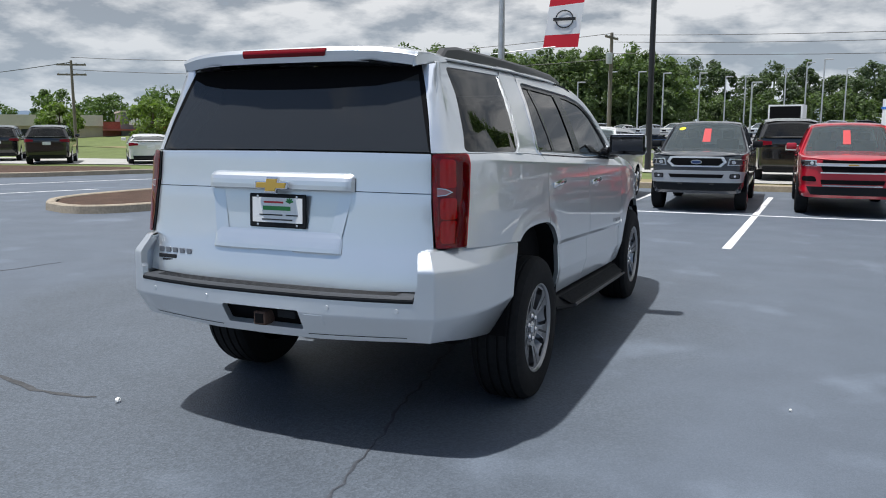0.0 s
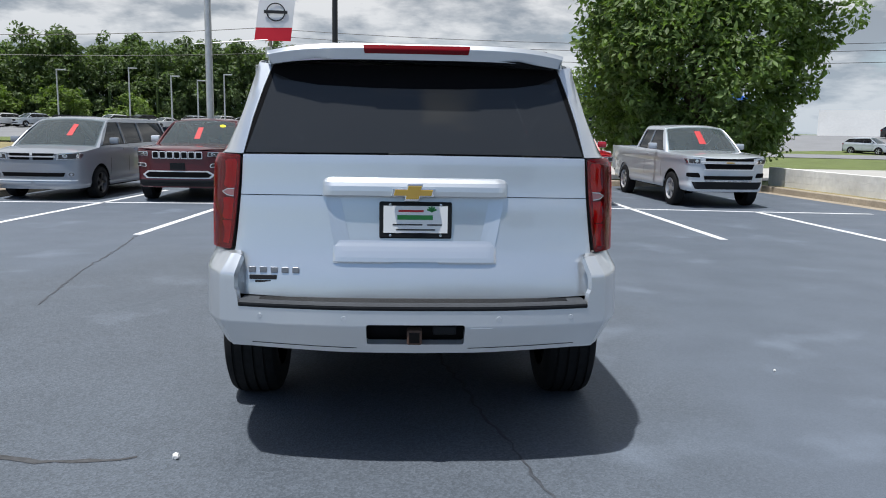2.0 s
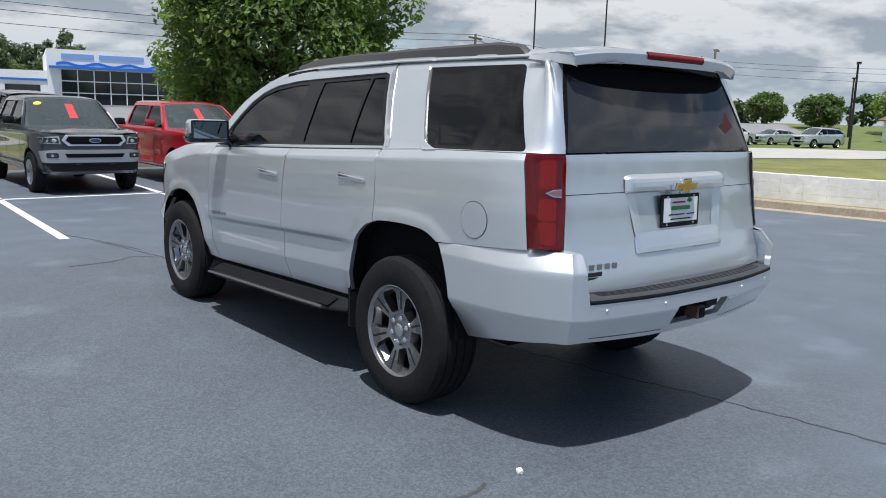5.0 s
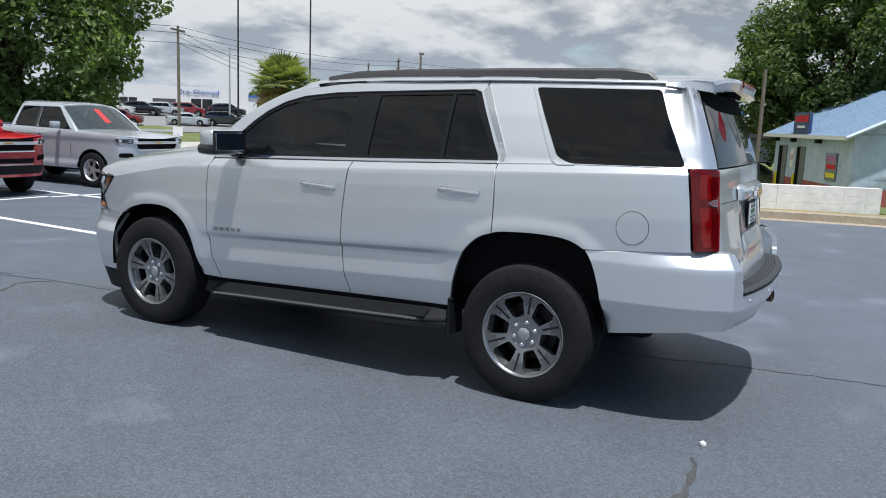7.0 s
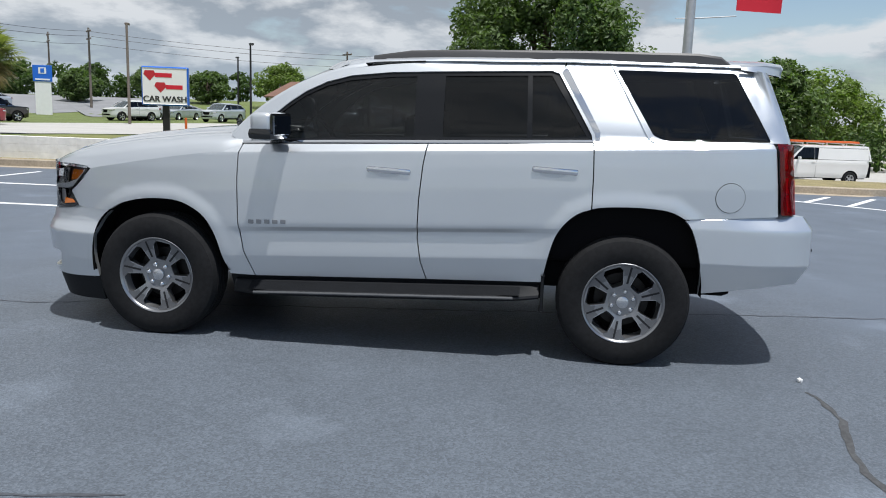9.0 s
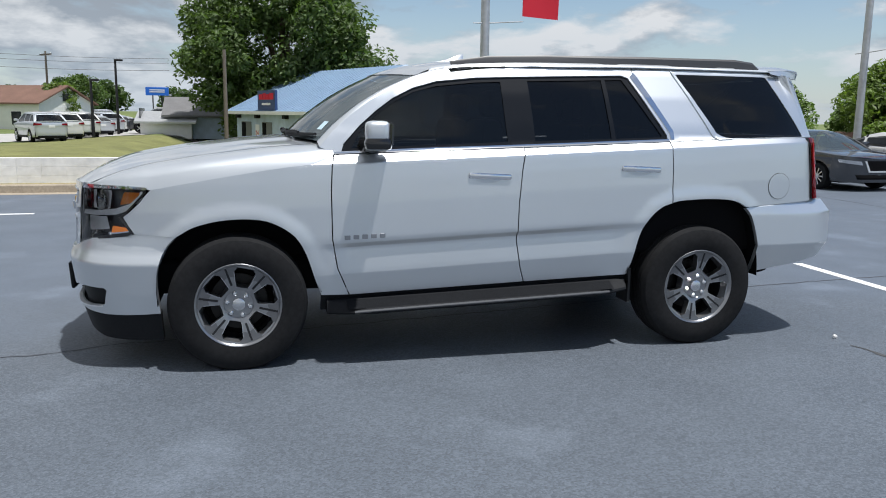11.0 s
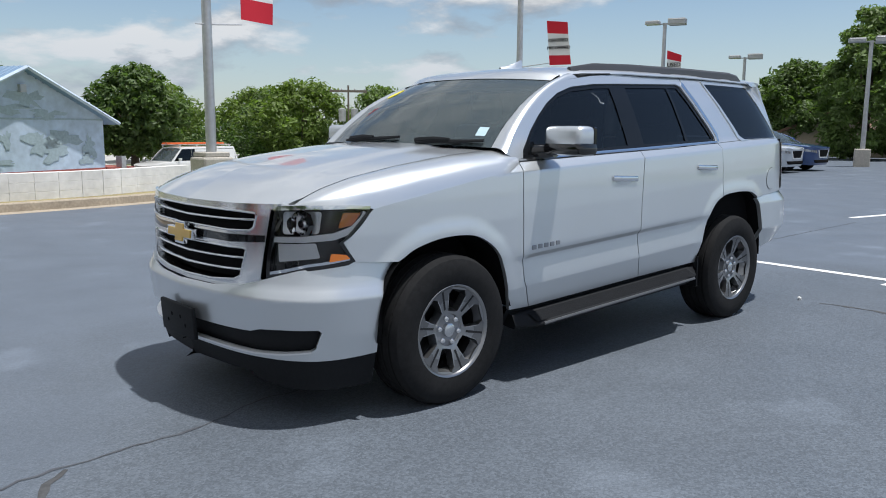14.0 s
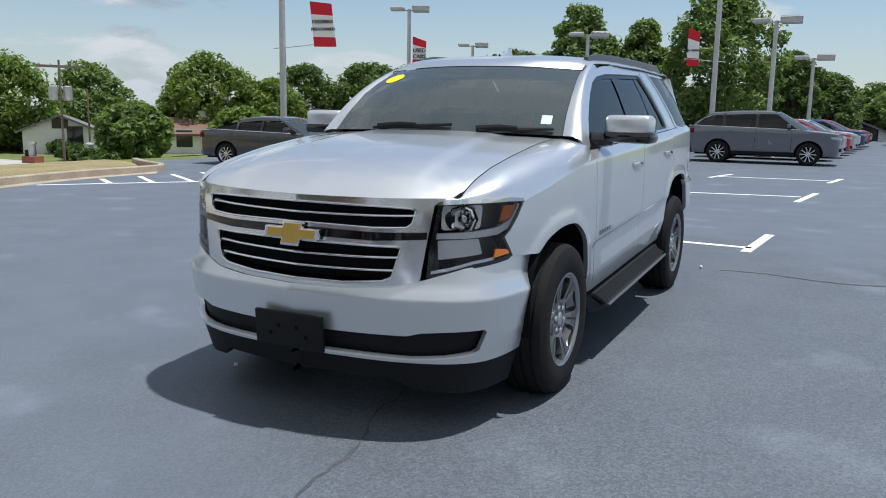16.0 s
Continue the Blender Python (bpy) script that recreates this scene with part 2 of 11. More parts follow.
def asphalt(name, color):
    """Sealed asphalt: bluish sealer with worn grey patches where the stone shows, fine aggregate, faint scuffs."""
    m = bpy.data.materials.new(name)
    m.use_nodes = True
    nt, links = m.node_tree, m.node_tree.links
    b = nt.nodes["Principled BSDF"]
    tc = nt.nodes.new("ShaderNodeTexCoord")
    vec = tc.outputs["Object"]
    # the sealer has worn through in a patch some metres wide
    place_v = nt.nodes.new("ShaderNodeVectorMath")
    place_v.operation = "MULTIPLY_ADD"
    links.new(vec, place_v.inputs[0])
    place_v.inputs[1].default_value, place_v.inputs[2].default_value = (0.32, 0.235, 0.0), (0.42, 0.04, 0.0)
    reach = nt.nodes.new("ShaderNodeVectorMath")
    reach.operation = "LENGTH"
    links.new(place_v.outputs[0], reach.inputs[0])
    ragged = nt.nodes.new("ShaderNodeMath")
    ragged.operation = "ADD"
    links.new(reach.outputs["Value"], ragged.inputs[0])
    links.new(weave(nt, links, vec, 0.55, -0.28, 0.28, 7.0), ragged.inputs[1])
    wear = nt.nodes.new("ShaderNodeMapRange")
    wear.inputs["From Min"].default_value, wear.inputs["From Max"].default_value = 0.72, 1.12
    wear.inputs["To Min"].default_value, wear.inputs["To Max"].default_value = 1.0, 0.16
    links.new(ragged.outputs[0], wear.inputs["Value"])
    worn = wear.outputs[0]
    stone = nt.nodes.new("ShaderNodeTexVoronoi")
    stone.inputs["Scale"].default_value = 95.0
    links.new(vec, stone.inputs["Vector"])
    pale = nt.nodes.new("ShaderNodeMapRange")
    pale.inputs["From Min"].default_value, pale.inputs["From Max"].default_value = 0.25, 0.8
    pale.inputs["To Min"].default_value, pale.inputs["To Max"].default_value = 0.80, 1.22
    links.new(stone.outputs["Color"], pale.inputs["Value"])
    flatv = nt.nodes.new("ShaderNodeMix")
    flatv.data_type = "FLOAT"
    links.new(worn, flatv.inputs[0])
    flatv.inputs[2].default_value = 1.04
    links.new(pale.outputs[0], flatv.inputs[3])
    tone_big = weave(nt, links, vec, 1.7, 0.93, 1.07)
    grit = nt.nodes.new("ShaderNodeTexVoronoi")
    grit.inputs["Scale"].default_value = 210.0
    links.new(vec, grit.inputs["Vector"])
    gritty = nt.nodes.new("ShaderNodeMapRange")
    gritty.inputs["From Min"].default_value, gritty.inputs["From Max"].default_value = 0.25, 0.75
    gritty.inputs["To Min"].default_value, gritty.inputs["To Max"].default_value = 0.90, 1.10
    links.new(grit.outputs["Color"], gritty.inputs["Value"])
    toned = nt.nodes.new("ShaderNodeMath")
    toned.operation = "MULTIPLY"
    links.new(tone_big, toned.inputs[0])
    links.new(gritty.outputs[0], toned.inputs[1])
    tone = toned.outputs[0]
    mul = nt.nodes.new("ShaderNodeMath")
    mul.operation = "MULTIPLY"
    links.new(flatv.outputs[0], mul.inputs[0])
    links.new(tone, mul.inputs[1])
    scuff = weave(nt, links, vec, 1.05, -2.6, 1.0, 9.0)
    clampv = nt.nodes.new("ShaderNodeMath")
    clampv.operation = "MAXIMUM"
    links.new(scuff, clampv.inputs[0])
    clampv.inputs[1].default_value = 0.0
    scuffed = nt.nodes.new("ShaderNodeMath")
    scuffed.operation = "MULTIPLY_ADD"
    links.new(clampv.outputs[0], scuffed.inputs[0])
    scuffed.inputs[1].default_value = 0.35
    links.new(mul.outputs[0], scuffed.inputs[2])
    v = nt.nodes.new("ShaderNodeVectorMath")
    v.operation = "SCALE"
    base = nt.nodes.new("ShaderNodeMix")
    base.data_type = "RGBA"
    links.new(worn, base.inputs[0])
    base.inputs[6].default_value, base.inputs[7].default_value = (*color, 1), (color[0] * 0.92, color[1] * 0.90, color[2] * 0.86, 1)
    links.new(base.outputs[2], v.inputs[0])
    links.new(scuffed.outputs[0], v.inputs["Scale"])
    links.new(v.outputs[0], b.inputs["Base Color"])
    links.new(weave(nt, links, vec, 0.8, 0.50, 0.66), b.inputs["Roughness"])
    k = nt.nodes.new("ShaderNodeBump")
    k.inputs["Distance"].default_value = 0.006
    worn_relief = nt.nodes.new("ShaderNodeMath")
    worn_relief.operation = "MULTIPLY"
    links.new(worn, worn_relief.inputs[0])
    worn_relief.inputs[1].default_value = 0.3
    links.new(worn_relief.outputs[0], k.inputs["Strength"])
    links.new(stone.outputs["Distance"], k.inputs["Height"])
    links.new(k.outputs[0], b.inputs["Normal"])
    b.inputs["Specular IOR Level"].default_value = 0.35
    return m


ASPHALT = asphalt("sealed_asphalt", (0.106, 0.128, 0.162))
ROAD_PALE = material("pale_old_road", (0.42, 0.41, 0.39), 0.8, grain=(30, 0.12, 0.5, 0.1))
LOT_GREY = material("light_grey_lot", (0.22, 0.225, 0.235), 0.8, grain=(30, 0.1, 0.4, 0.1))
GRASS = material("mown_grass", (0.125, 0.160, 0.048), 0.9, grain=(18, 0.35, 0.6, 0.25), bump=(60, 0.6, 0.03))
DRY_GRASS = material("dry_grass", (0.26, 0.22, 0.11), 0.9, grain=(20, 0.35, 0.8, 0.3), bump=(60, 0.6, 0.03))
KERB = material("tan_concrete_kerb", (0.36, 0.305, 0.235), 0.85, grain=(25, 0.2, 2.2, 0.22), bump=(90, 0.4, 0.004))
CONCRETE = material("weathered_concrete", (0.46, 0.43, 0.38), 0.85, grain=(20, 0.15, 1.6, 0.2), bump=(80, 0.4, 0.004))
LINE_WHITE = material("worn_white_marking", (0.74, 0.75, 0.76), 0.7, grain=(60, 0.12, 4, 0.12), bump=(120, 0.3, 0.002))
SEALER = material("crack_sealer", (0.058, 0.064, 0.077), 0.6, grain=(30, 0.3, 3, 0.2))
SEALER_BROWN = material("dusty_crack_filler", (0.062, 0.064, 0.068), 0.85, grain=(40, 0.35, 4, 0.3))
OLIVE_GRASS = material("olive_rough_grass", (0.175, 0.180, 0.060), 0.9, grain=(18, 0.35, 0.7, 0.3), bump=(60, 0.6, 0.03))
MULCH = material("brown_bark_mulch", (0.085, 0.048, 0.032), 0.95, grain=(35, 0.5, 4, 0.3), bump=(40, 1.0, 0.04))
WALL_WHITE = material("white_painted_block", (0.80, 0.79, 0.765), 0.75, grain=(7, 0.10, 0.9, 0.16), bump=(9, 0.35, 0.02), at_large=True)
GALV = material("galvanised_steel", (0.50, 0.51, 0.52), 0.45, 0.6, grain=(8, 0.1, 1, 0.1))
BLACK_POLE = material("black_painted_steel", (0.012, 0.012, 0.014), 0.45)
WOOD_POLE = material("weathered_pole_wood", (0.17, 0.145, 0.12), 0.9, grain=(20, 0.2, 2, 0.2), bump=(50, 0.5, 0.01))
FLAG_RED = material("red_flag_cloth", (0.62, 0.015, 0.035), 0.8)
FLAG_WHITE = material("white_flag_cloth", (0.82, 0.82, 0.82), 0.8)
BUILD_WHITE = material("white_building_panel", (0.80, 0.80, 0.79), 0.7, grain=(3, 0.04, 0.3, 0.05))
BUILD_BLUE = material("blue_building_band", (0.03, 0.16, 0.55), 0.5)
SIGN_BLUE = material("blue_sign_face", (0.015, 0.14, 0.62), 0.35)
CLADDING_BLUE = material("faded_blue_wall", (0.45, 0.545, 0.675), 0.8, grain=(3, 0.14, 0.7, 0.16))
MURAL_GREY = material("faded_mural_grey", (0.32, 0.40, 0.45), 0.85, grain=(9, 0.15, 0.9, 0.15))
ROOF_BLUE = material("blue_metal_roof", (0.17, 0.27, 0.40), 0.6, 0.0, grain=(6, 0.06, 0.6, 0.06))
BRICK_RED = material("red_painted_base", (0.34, 0.10, 0.085), 0.85, grain=(10, 0.1, 1.5, 0.12))
BRICK = material("red_brick", (0.28, 0.095, 0.065), 0.9, grain=(25, 0.25, 3, 0.2))
ROOF_BROWN = material("brown_shingle", (0.17, 0.095, 0.07), 0.9, grain=(12, 0.2, 1, 0.15))
ROOF_GREY = material("grey_shingle", (0.16, 0.16, 0.165), 0.9, grain=(12, 0.2, 1, 0.15))
DARK_WINDOW = material("dark_window_glass", (0.02, 0.024, 0.028), 0.05)
TAN_WALL = material("tan_stucco", (0.42, 0.35, 0.26), 0.85, grain=(8, 0.08, 0.7, 0.1))
BARK = material("grey_brown_bark", (0.10, 0.075, 0.055), 0.95, grain=(14, 0.3, 2, 0.2), bump=(30, 0.8, 0.02))
PEBBLE = material("white_stone", (0.75, 0.75, 0.74), 0.7)


def foliage(name, color, spread=0.35):
    """Leaves: colour varies leaf by leaf, and some light comes through."""
    m = bpy.data.materials.new(name)
    m.use_nodes = True
    nt, links = m.node_tree, m.node_tree.links
    b = nt.nodes["Principled BSDF"]
    geo = nt.nodes.new("ShaderNodeNewGeometry")
    r = nt.nodes.new("ShaderNodeMapRange")
    r.inputs["To Min"].default_value, r.inputs["To Max"].default_value = 1 - spread, 1 + spread
    links.new(geo.outputs["Random Per Island"], r.inputs["Value"])
    v = nt.nodes.new("ShaderNodeVectorMath")
    v.operation = "SCALE"
    v.inputs[0].default_value = color
    links.new(r.outputs[0], v.inputs["Scale"])
    links.new(v.outputs[0], b.inputs["Base Color"])
    b.inputs["Roughness"].default_value = 0.55
    tr = nt.nodes.new("ShaderNodeBsdfTranslucent")
    v2 = nt.nodes.new("ShaderNodeVectorMath")
    v2.operation = "SCALE"
    v2.inputs[0].default_value = (color[0] * 1.1, color[1] * 1.3, color[2] * 0.5)
    links.new(r.outputs[0], v2.inputs["Scale"])
    links.new(v2.outputs[0], tr.inputs[0])
    mix = nt.nodes.new("ShaderNodeMixShader")
    mix.inputs[0].default_value = 0.42
    links.new(b.outputs[0], mix.inputs[1])
    links.new(tr.outputs[0], mix.inputs[2])
    links.new(mix.outputs[0], nt.nodes["Material Output"].inputs[0])
    return m


LEAF_PEAR = foliage("pear_tree_leaf", (0.150, 0.220, 0.072))
LEAF_DARK = foliage("dark_broad_leaf", (0.098, 0.152, 0.048))
LEAF_WOODS = foliage("woods_leaf", (0.112, 0.160, 0.066), 0.45)
LEAF_LIGHT = foliage("fresh_green_leaf", (0.155, 0.220, 0.055))
LEAF_PINE = foliage("pine_needle", (0.095, 0.132, 0.074))
LEAF_PALM = foliage("palm_frond", (0.22, 0.245, 0.095))
LEAF_PALM_DRY = foliage("dry_palm_frond", (0.30, 0.23, 0.13))
LEAF_HEDGE = foliage("hedge_leaf", (0.060, 0.105, 0.028))

# ---- building tools ----
from mathutils.geometry import delaunay_2d_cdt


def mesh_part(name, verts, faces, mat, parent=None, label="", smooth=False, normals=None, at=None):
    me = bpy.data.meshes.new(name)
    me.from_pydata([tuple(map(float, v)) for v in verts], [], [tuple(map(int, f)) for f in faces])
    me.materials.append(mat)
    if smooth:
        me.polygons.foreach_set("use_smooth", [True] * len(me.polygons))
    if normals is not None:
        me.normals_split_custom_set_from_vertices([tuple(map(float, n)) for n in normals])
    me.update()
    ob = new(name, me)
    if parent is not None:
        ob.parent = parent
    if at is not None:
        ob.matrix_basis = at
    if label:
        tagged(ob, label)
    return ob


def part(name, bm, mat, parent=None, label="", smooth=False, angle=None):
    """Links a bmesh as one mesh object under a thing or a part."""
    me = bpy.data.meshes.new(name)
    bm.normal_update()
    if smooth:
        for f in bm.faces:
            f.smooth = True
        if angle is not None:
            for e in bm.edges:
                if len(e.link_faces) == 2 and e.calc_face_angle(0) > radians(angle):
                    e.smooth = False
    bm.to_mesh(me)
    bm.free()
    me.materials.append(mat)
    ob = new(name, me)
    if parent is not None:
        ob.parent = parent
    if label:
        tagged(ob, label)
    return ob


def thing(name, label, category, group="", kind="", at=None):
    ob = new(name)
    ob.empty_display_size = 0.2
    if at is not None:
        ob.matrix_basis = at
    return tagged(ob, label, category, group, kind)


def bm_box(bm, x0, x1, y0, y1, z0, z1, bevel=0.0, segments=2, m=None):
    r = bmesh.ops.create_cube(bm, size=1.0)
    vs = r["verts"]
    for v in vs:
        v.co = Vector((x0 + (v.co.x + 0.5) * (x1 - x0), y0 + (v.co.y + 0.5) * (y1 - y0), z0 + (v.co.z + 0.5) * (z1 - z0)))
        if m is not None:
            v.co = m @ v.co
    if bevel > 0:
        es = list({e for v in vs for e in v.link_edges})
        bmesh.ops.bevel(bm, geom=es, offset=bevel, segments=segments, profile=0.5, affect="EDGES")
    return bm


def box(name, x0, x1, y0, y1, z0, z1, mat, parent=None, label="", bevel=0.0, segments=2, m=None, smooth=False):
    return part(name, bm_box(bmesh.new(), x0, x1, y0, y1, z0, z1, bevel, segments, m), mat, parent, label, smooth, 40)


def bm_tube(bm, pts, radii, sides=10, caps=True):
    """A tube along a polyline with a radius at each point."""
    pts = [Vector(p) for p in pts]
    if not hasattr(radii, "__len__"):
        radii = [radii] * len(pts)
    rings = []
    for i, p in enumerate(pts):
        d = (pts[min(i + 1, len(pts) - 1)] - pts[max(i - 1, 0)]).normalized()
        a = d.cross(Vector((0, 0, 1)) if abs(d.z) < 0.9 else Vector((1, 0, 0))).normalized()
        c = d.cross(a)
        rings.append([bm.verts.new(p + (a * math.cos(2 * math.pi * k / sides) + c * math.sin(2 * math.pi * k / sides)) * radii[i]) for k in range(sides)])
    for r0, r1 in zip(rings, rings[1:]):
        for k in range(sides):
            bm.faces.new((r0[k], r0[(k + 1) % sides], r1[(k + 1) % sides], r1[k]))
    if caps:
        bm.faces.new(rings[0][::-1])
        bm.faces.new(rings[-1])
    bmesh.ops.recalc_face_normals(bm, faces=bm.faces)
    return bm


def tube(name, pts, radii, mat, parent=None, label="", sides=10):
    return part(name, bm_tube(bmesh.new(), pts, radii, sides), mat, parent, label, True, 50)


def lathe(name, profile, mat, parent=None, label="", sides=48, axis="x", at=(0, 0, 0), sign=1.0):
    """Turns a profile of (along, radius) points about the x or z axis."""
    verts, faces = [], []
    n = len(profile)
    for k in range(sides):
        a = 2 * math.pi * k / sides
        for u, r in profile:
            p = (sign * u, r * math.cos(a), r * math.sin(a)) if axis == "x" else (r * math.cos(a), r * math.sin(a), u)
            verts.append((p[0] + at[0], p[1] + at[1], p[2] + at[2]))
    for k in range(sides):
        for i in range(n - 1):
            f = (k * n + i, k * n + i + 1, (k + 1) % sides * n + i + 1, (k + 1) % sides * n + i)
            faces.append(f if (sign > 0) == (axis == "x") else f[::-1])
    bm = bmesh.new()
    vs = [bm.verts.new(v) for v in verts]
    for f in faces:
        bm.faces.new([vs[i] for i in f])
    bmesh.ops.remove_doubles(bm, verts=bm.verts, dist=1e-5)
    bmesh.ops.recalc_face_normals(bm, faces=bm.faces)
    return part(name, bm, mat, parent, label, True, 32)


def prism(name, outline, y0, y1, mat, parent=None, label="", bevel=0.0, m=None, smooth=False):
    """A polygon of (x, z) drawn from y0 to y1."""
    bm = bmesh.new()
    f = bm.faces.new([bm.verts.new((x, y0, z)) for x, z in outline])
    r = bmesh.ops.extrude_face_region(bm, geom=[f])
    for v in r["geom"]:
        if isinstance(v, bmesh.types.BMVert):
            v.co.y = y1
    bmesh.ops.recalc_face_normals(bm, faces=bm.faces)
    if bevel > 0:
        bmesh.ops.bevel(bm, geom=list(bm.edges), offset=bevel, segments=2, profile=0.5, affect="EDGES")
    if m is not None:
        bm.transform(m)
    return part(name, bm, mat, parent, label, smooth, 40)


def rounded(pts, r=0.03, n=4):
    """A polygon with its corners rounded."""
    out = []
    k = len(pts)
    for i in range(k):
        p, a, b = Vector(pts[i]), Vector(pts[i - 1]), Vector(pts[(i + 1) % k])
        da, db = (a - p), (b - p)
        q = min(r, da.length * 0.45, db.length * 0.45)
        s, e = p + da.normalized() * q, p + db.normalized() * q
        for j in range(n + 1):
            t = j / n
            v = s * (1 - t) ** 2 + p * 2 * t * (1 - t) + e * t * t
            out.append((v.x, v.y))
    return out


def ellipse(cx, cy, rx, ry, n=24):
    return [(cx + rx * math.cos(2 * math.pi * k / n), cy + ry * math.sin(2 * math.pi * k / n)) for k in range(n)]


def inside(poly, pts):
    """Which of the points lie in the polygon."""
    x, y = pts[:, 0], pts[:, 1]
    res = np.zeros(len(pts), bool)
    a = np.asarray(poly, float)
    b = np.roll(a, -1, 0)
    for (x0, y0), (x1, y1) in zip(a, b):
        if y0 == y1:
            continue
        res ^= ((y0 > y) != (y1 > y)) & (x < (x1 - x0) * (y - y0) / (y1 - y0) + x0)
    return res


def split_edges(poly, step, rows=(), cols=(), slant=None):
    """Cuts the polygon's edges to a step, and where they cross the given rows and columns."""
    out = []
    for i in range(len(poly)):
        a, b = np.array(poly[i], float), np.array(poly[(i + 1) % len(poly)], float)
        k = max(1, int(np.ceil(np.hypot(*(b - a)) / step)))
        ts = [j / k for j in range(k)]
        if len(rows) or len(cols):
            qa, qb = (a[1] + slant(a[0]), b[1] + slant(b[0])) if slant else (a[1], b[1])
            cuts = [(r - qa) / (qb - qa) for r in rows if (qa - r) * (qb - r) < 0] + [(c - a[0]) / (b[0] - a[0]) for c in cols if (a[0] - c) * (b[0] - c) < 0]
            length = max(float(np.hypot(*(b - a))), 1e-6)
            for t in sorted(cuts):
                if 0.0015 < t * length < length - 0.0015:
                    ts = [q for q in ts if q == 0 or abs(q - t) * length > 0.003] + [t]
            ts.sort()
        out += [tuple(a + (b - a) * t) for t in ts]
    return out


def panel(name, outline, place, mat, parent, label="", holes=(), step=0.045, depth=0.025, flip=False, lift=0.0, rows=(), cols=(), slant=None):
    """A sheet of body work: the outline (with holes) is meshed in its own plane and laid on the surface place(u, v) -> xyz.
    depth: how far its edges turn inward; lift: how far it stands proud; rows and cols: creases to follow; slant(u): how the rows drop along u."""
    loops = [split_edges(outline, step, rows, cols, slant)] + [split_edges(h, step, rows, cols, slant) for h in holes]
    pts, edges = [], []
    for lp in loops:
        n0 = len(pts)
        pts += lp
        edges += [(n0 + i, n0 + (i + 1) % len(lp)) for i in range(len(lp))]
    rim = np.array(pts)
    lo, hi = rim.min(0), rim.max(0)
    xs, ys = np.arange(lo[0] + step * 0.5, hi[0], step), np.arange(lo[1] + step * 0.5 - (0.2 if len(rows) else 0), hi[1] + (0.2 if len(rows) else 0), step)
    for extra, base in ((cols, "x"), (rows, "y")):
        if len(extra):
            ax = xs if base == "x" else ys
            ax = np.array([q for q in ax if np.min(np.abs(np.array(extra) - q)) > step * 0.35])
            ax = np.sort(np.concatenate([ax, extra]))
            xs, ys = (ax, ys) if base == "x" else (xs, ax)
    gx, gy = np.meshgrid(xs, ys)
    if slant is not None:
        gy = gy - np.vectorize(slant)(gx)
    grid = np.stack([gx.ravel(), gy.ravel()], 1)
    ok = inside(loops[0], grid)
    for h in loops[1:]:
        ok &= ~inside(h, grid)
    grid = grid[ok]
    if len(grid):
        d = np.min(np.hypot(grid[:, None, 0] - rim[None, :, 0], grid[:, None, 1] - rim[None, :, 1]), 1)
        grid = grid[d > (step * 0.45 if not (len(rows) or len(cols)) else step * 0.2)]
    allp = [Vector(p) for p in pts] + [Vector(p) for p in grid]
    vs, _, fs, *_ = delaunay_2d_cdt(allp, edges, [], 0, 1e-5)
    uv = np.array([tuple(v) for v in vs])
    tri = np.array([f for f in fs if len(f) == 3])
    mid = uv[tri].mean(1)
    keep = inside(loops[0], mid)
    for h in loops[1:]:
        keep &= ~inside(h, mid)
    tri = tri[keep]
    e = 0.004
    p = place(uv[:, 0], uv[:, 1])
    du = place(uv[:, 0] + e, uv[:, 1]) - place(uv[:, 0] - e, uv[:, 1])
    dv = place(uv[:, 0], uv[:, 1] + e) - place(uv[:, 0], uv[:, 1] - e)
    nrm = np.cross(du, dv)
    nrm /= np.maximum(np.linalg.norm(nrm, axis=1), 1e-9)[:, None]
    if flip:
        nrm = -nrm
    p = p + nrm * lift
    a, b, c = uv[tri[:, 0]], uv[tri[:, 1]], uv[tri[:, 2]]
    area = (b[:, 0] - a[:, 0]) * (c[:, 1] - a[:, 1]) - (b[:, 1] - a[:, 1]) * (c[:, 0] - a[:, 0])
    tri[area < 0] = tri[area < 0][:, ::-1]
    if flip:
        tri = tri[:, ::-1]
    verts, norms, faces = list(p), list(nrm), [tuple(t) for t in tri]
    if depth > 0:
        count = {}
        for t in faces:
            for i in range(3):
                count[(t[i], t[(i + 1) % 3])] = 1
        for (i, j) in list(count):
            if (j, i) in count:
                continue
            out = np.cross(p[j] - p[i], nrm[i])
            out = out / max(np.linalg.norm(out), 1e-9)
            k = len(verts)
            verts += [p[i], p[j], p[j] - nrm[j] * depth, p[i] - nrm[i] * depth]
            norms += [out] * 4
            faces.append((k + 3, k + 2, k + 1, k))
    return mesh_part(name, verts, faces, mat, parent, label, True, norms)


def smooth_curve(points, n=2000):
    """Catmull-Rom through plan points; gives arc length, place and left-hand normal tables."""
    P = np.array(points, float)
    P = np.vstack([2 * P[0] - P[1], P, 2 * P[-1] - P[-2]])
    out = []
    for i in range(1, len(P) - 2):
        t = np.linspace(0, 1, n // (len(P) - 3), endpoint=False)[:, None]
        p0, p1, p2, p3 = P[i - 1], P[i], P[i + 1], P[i + 2]
        out.append(0.5 * (2 * p1 + (p2 - p0) * t + (2 * p0 - 5 * p1 + 4 * p2 - p3) * t ** 2 + (3 * p1 - p0 - 3 * p2 + p3) * t ** 3))
    c = np.vstack(out + [P[-2][None]])
    s = np.concatenate([[0], np.cumsum(np.hypot(*np.diff(c, axis=0).T))])
    return s, c


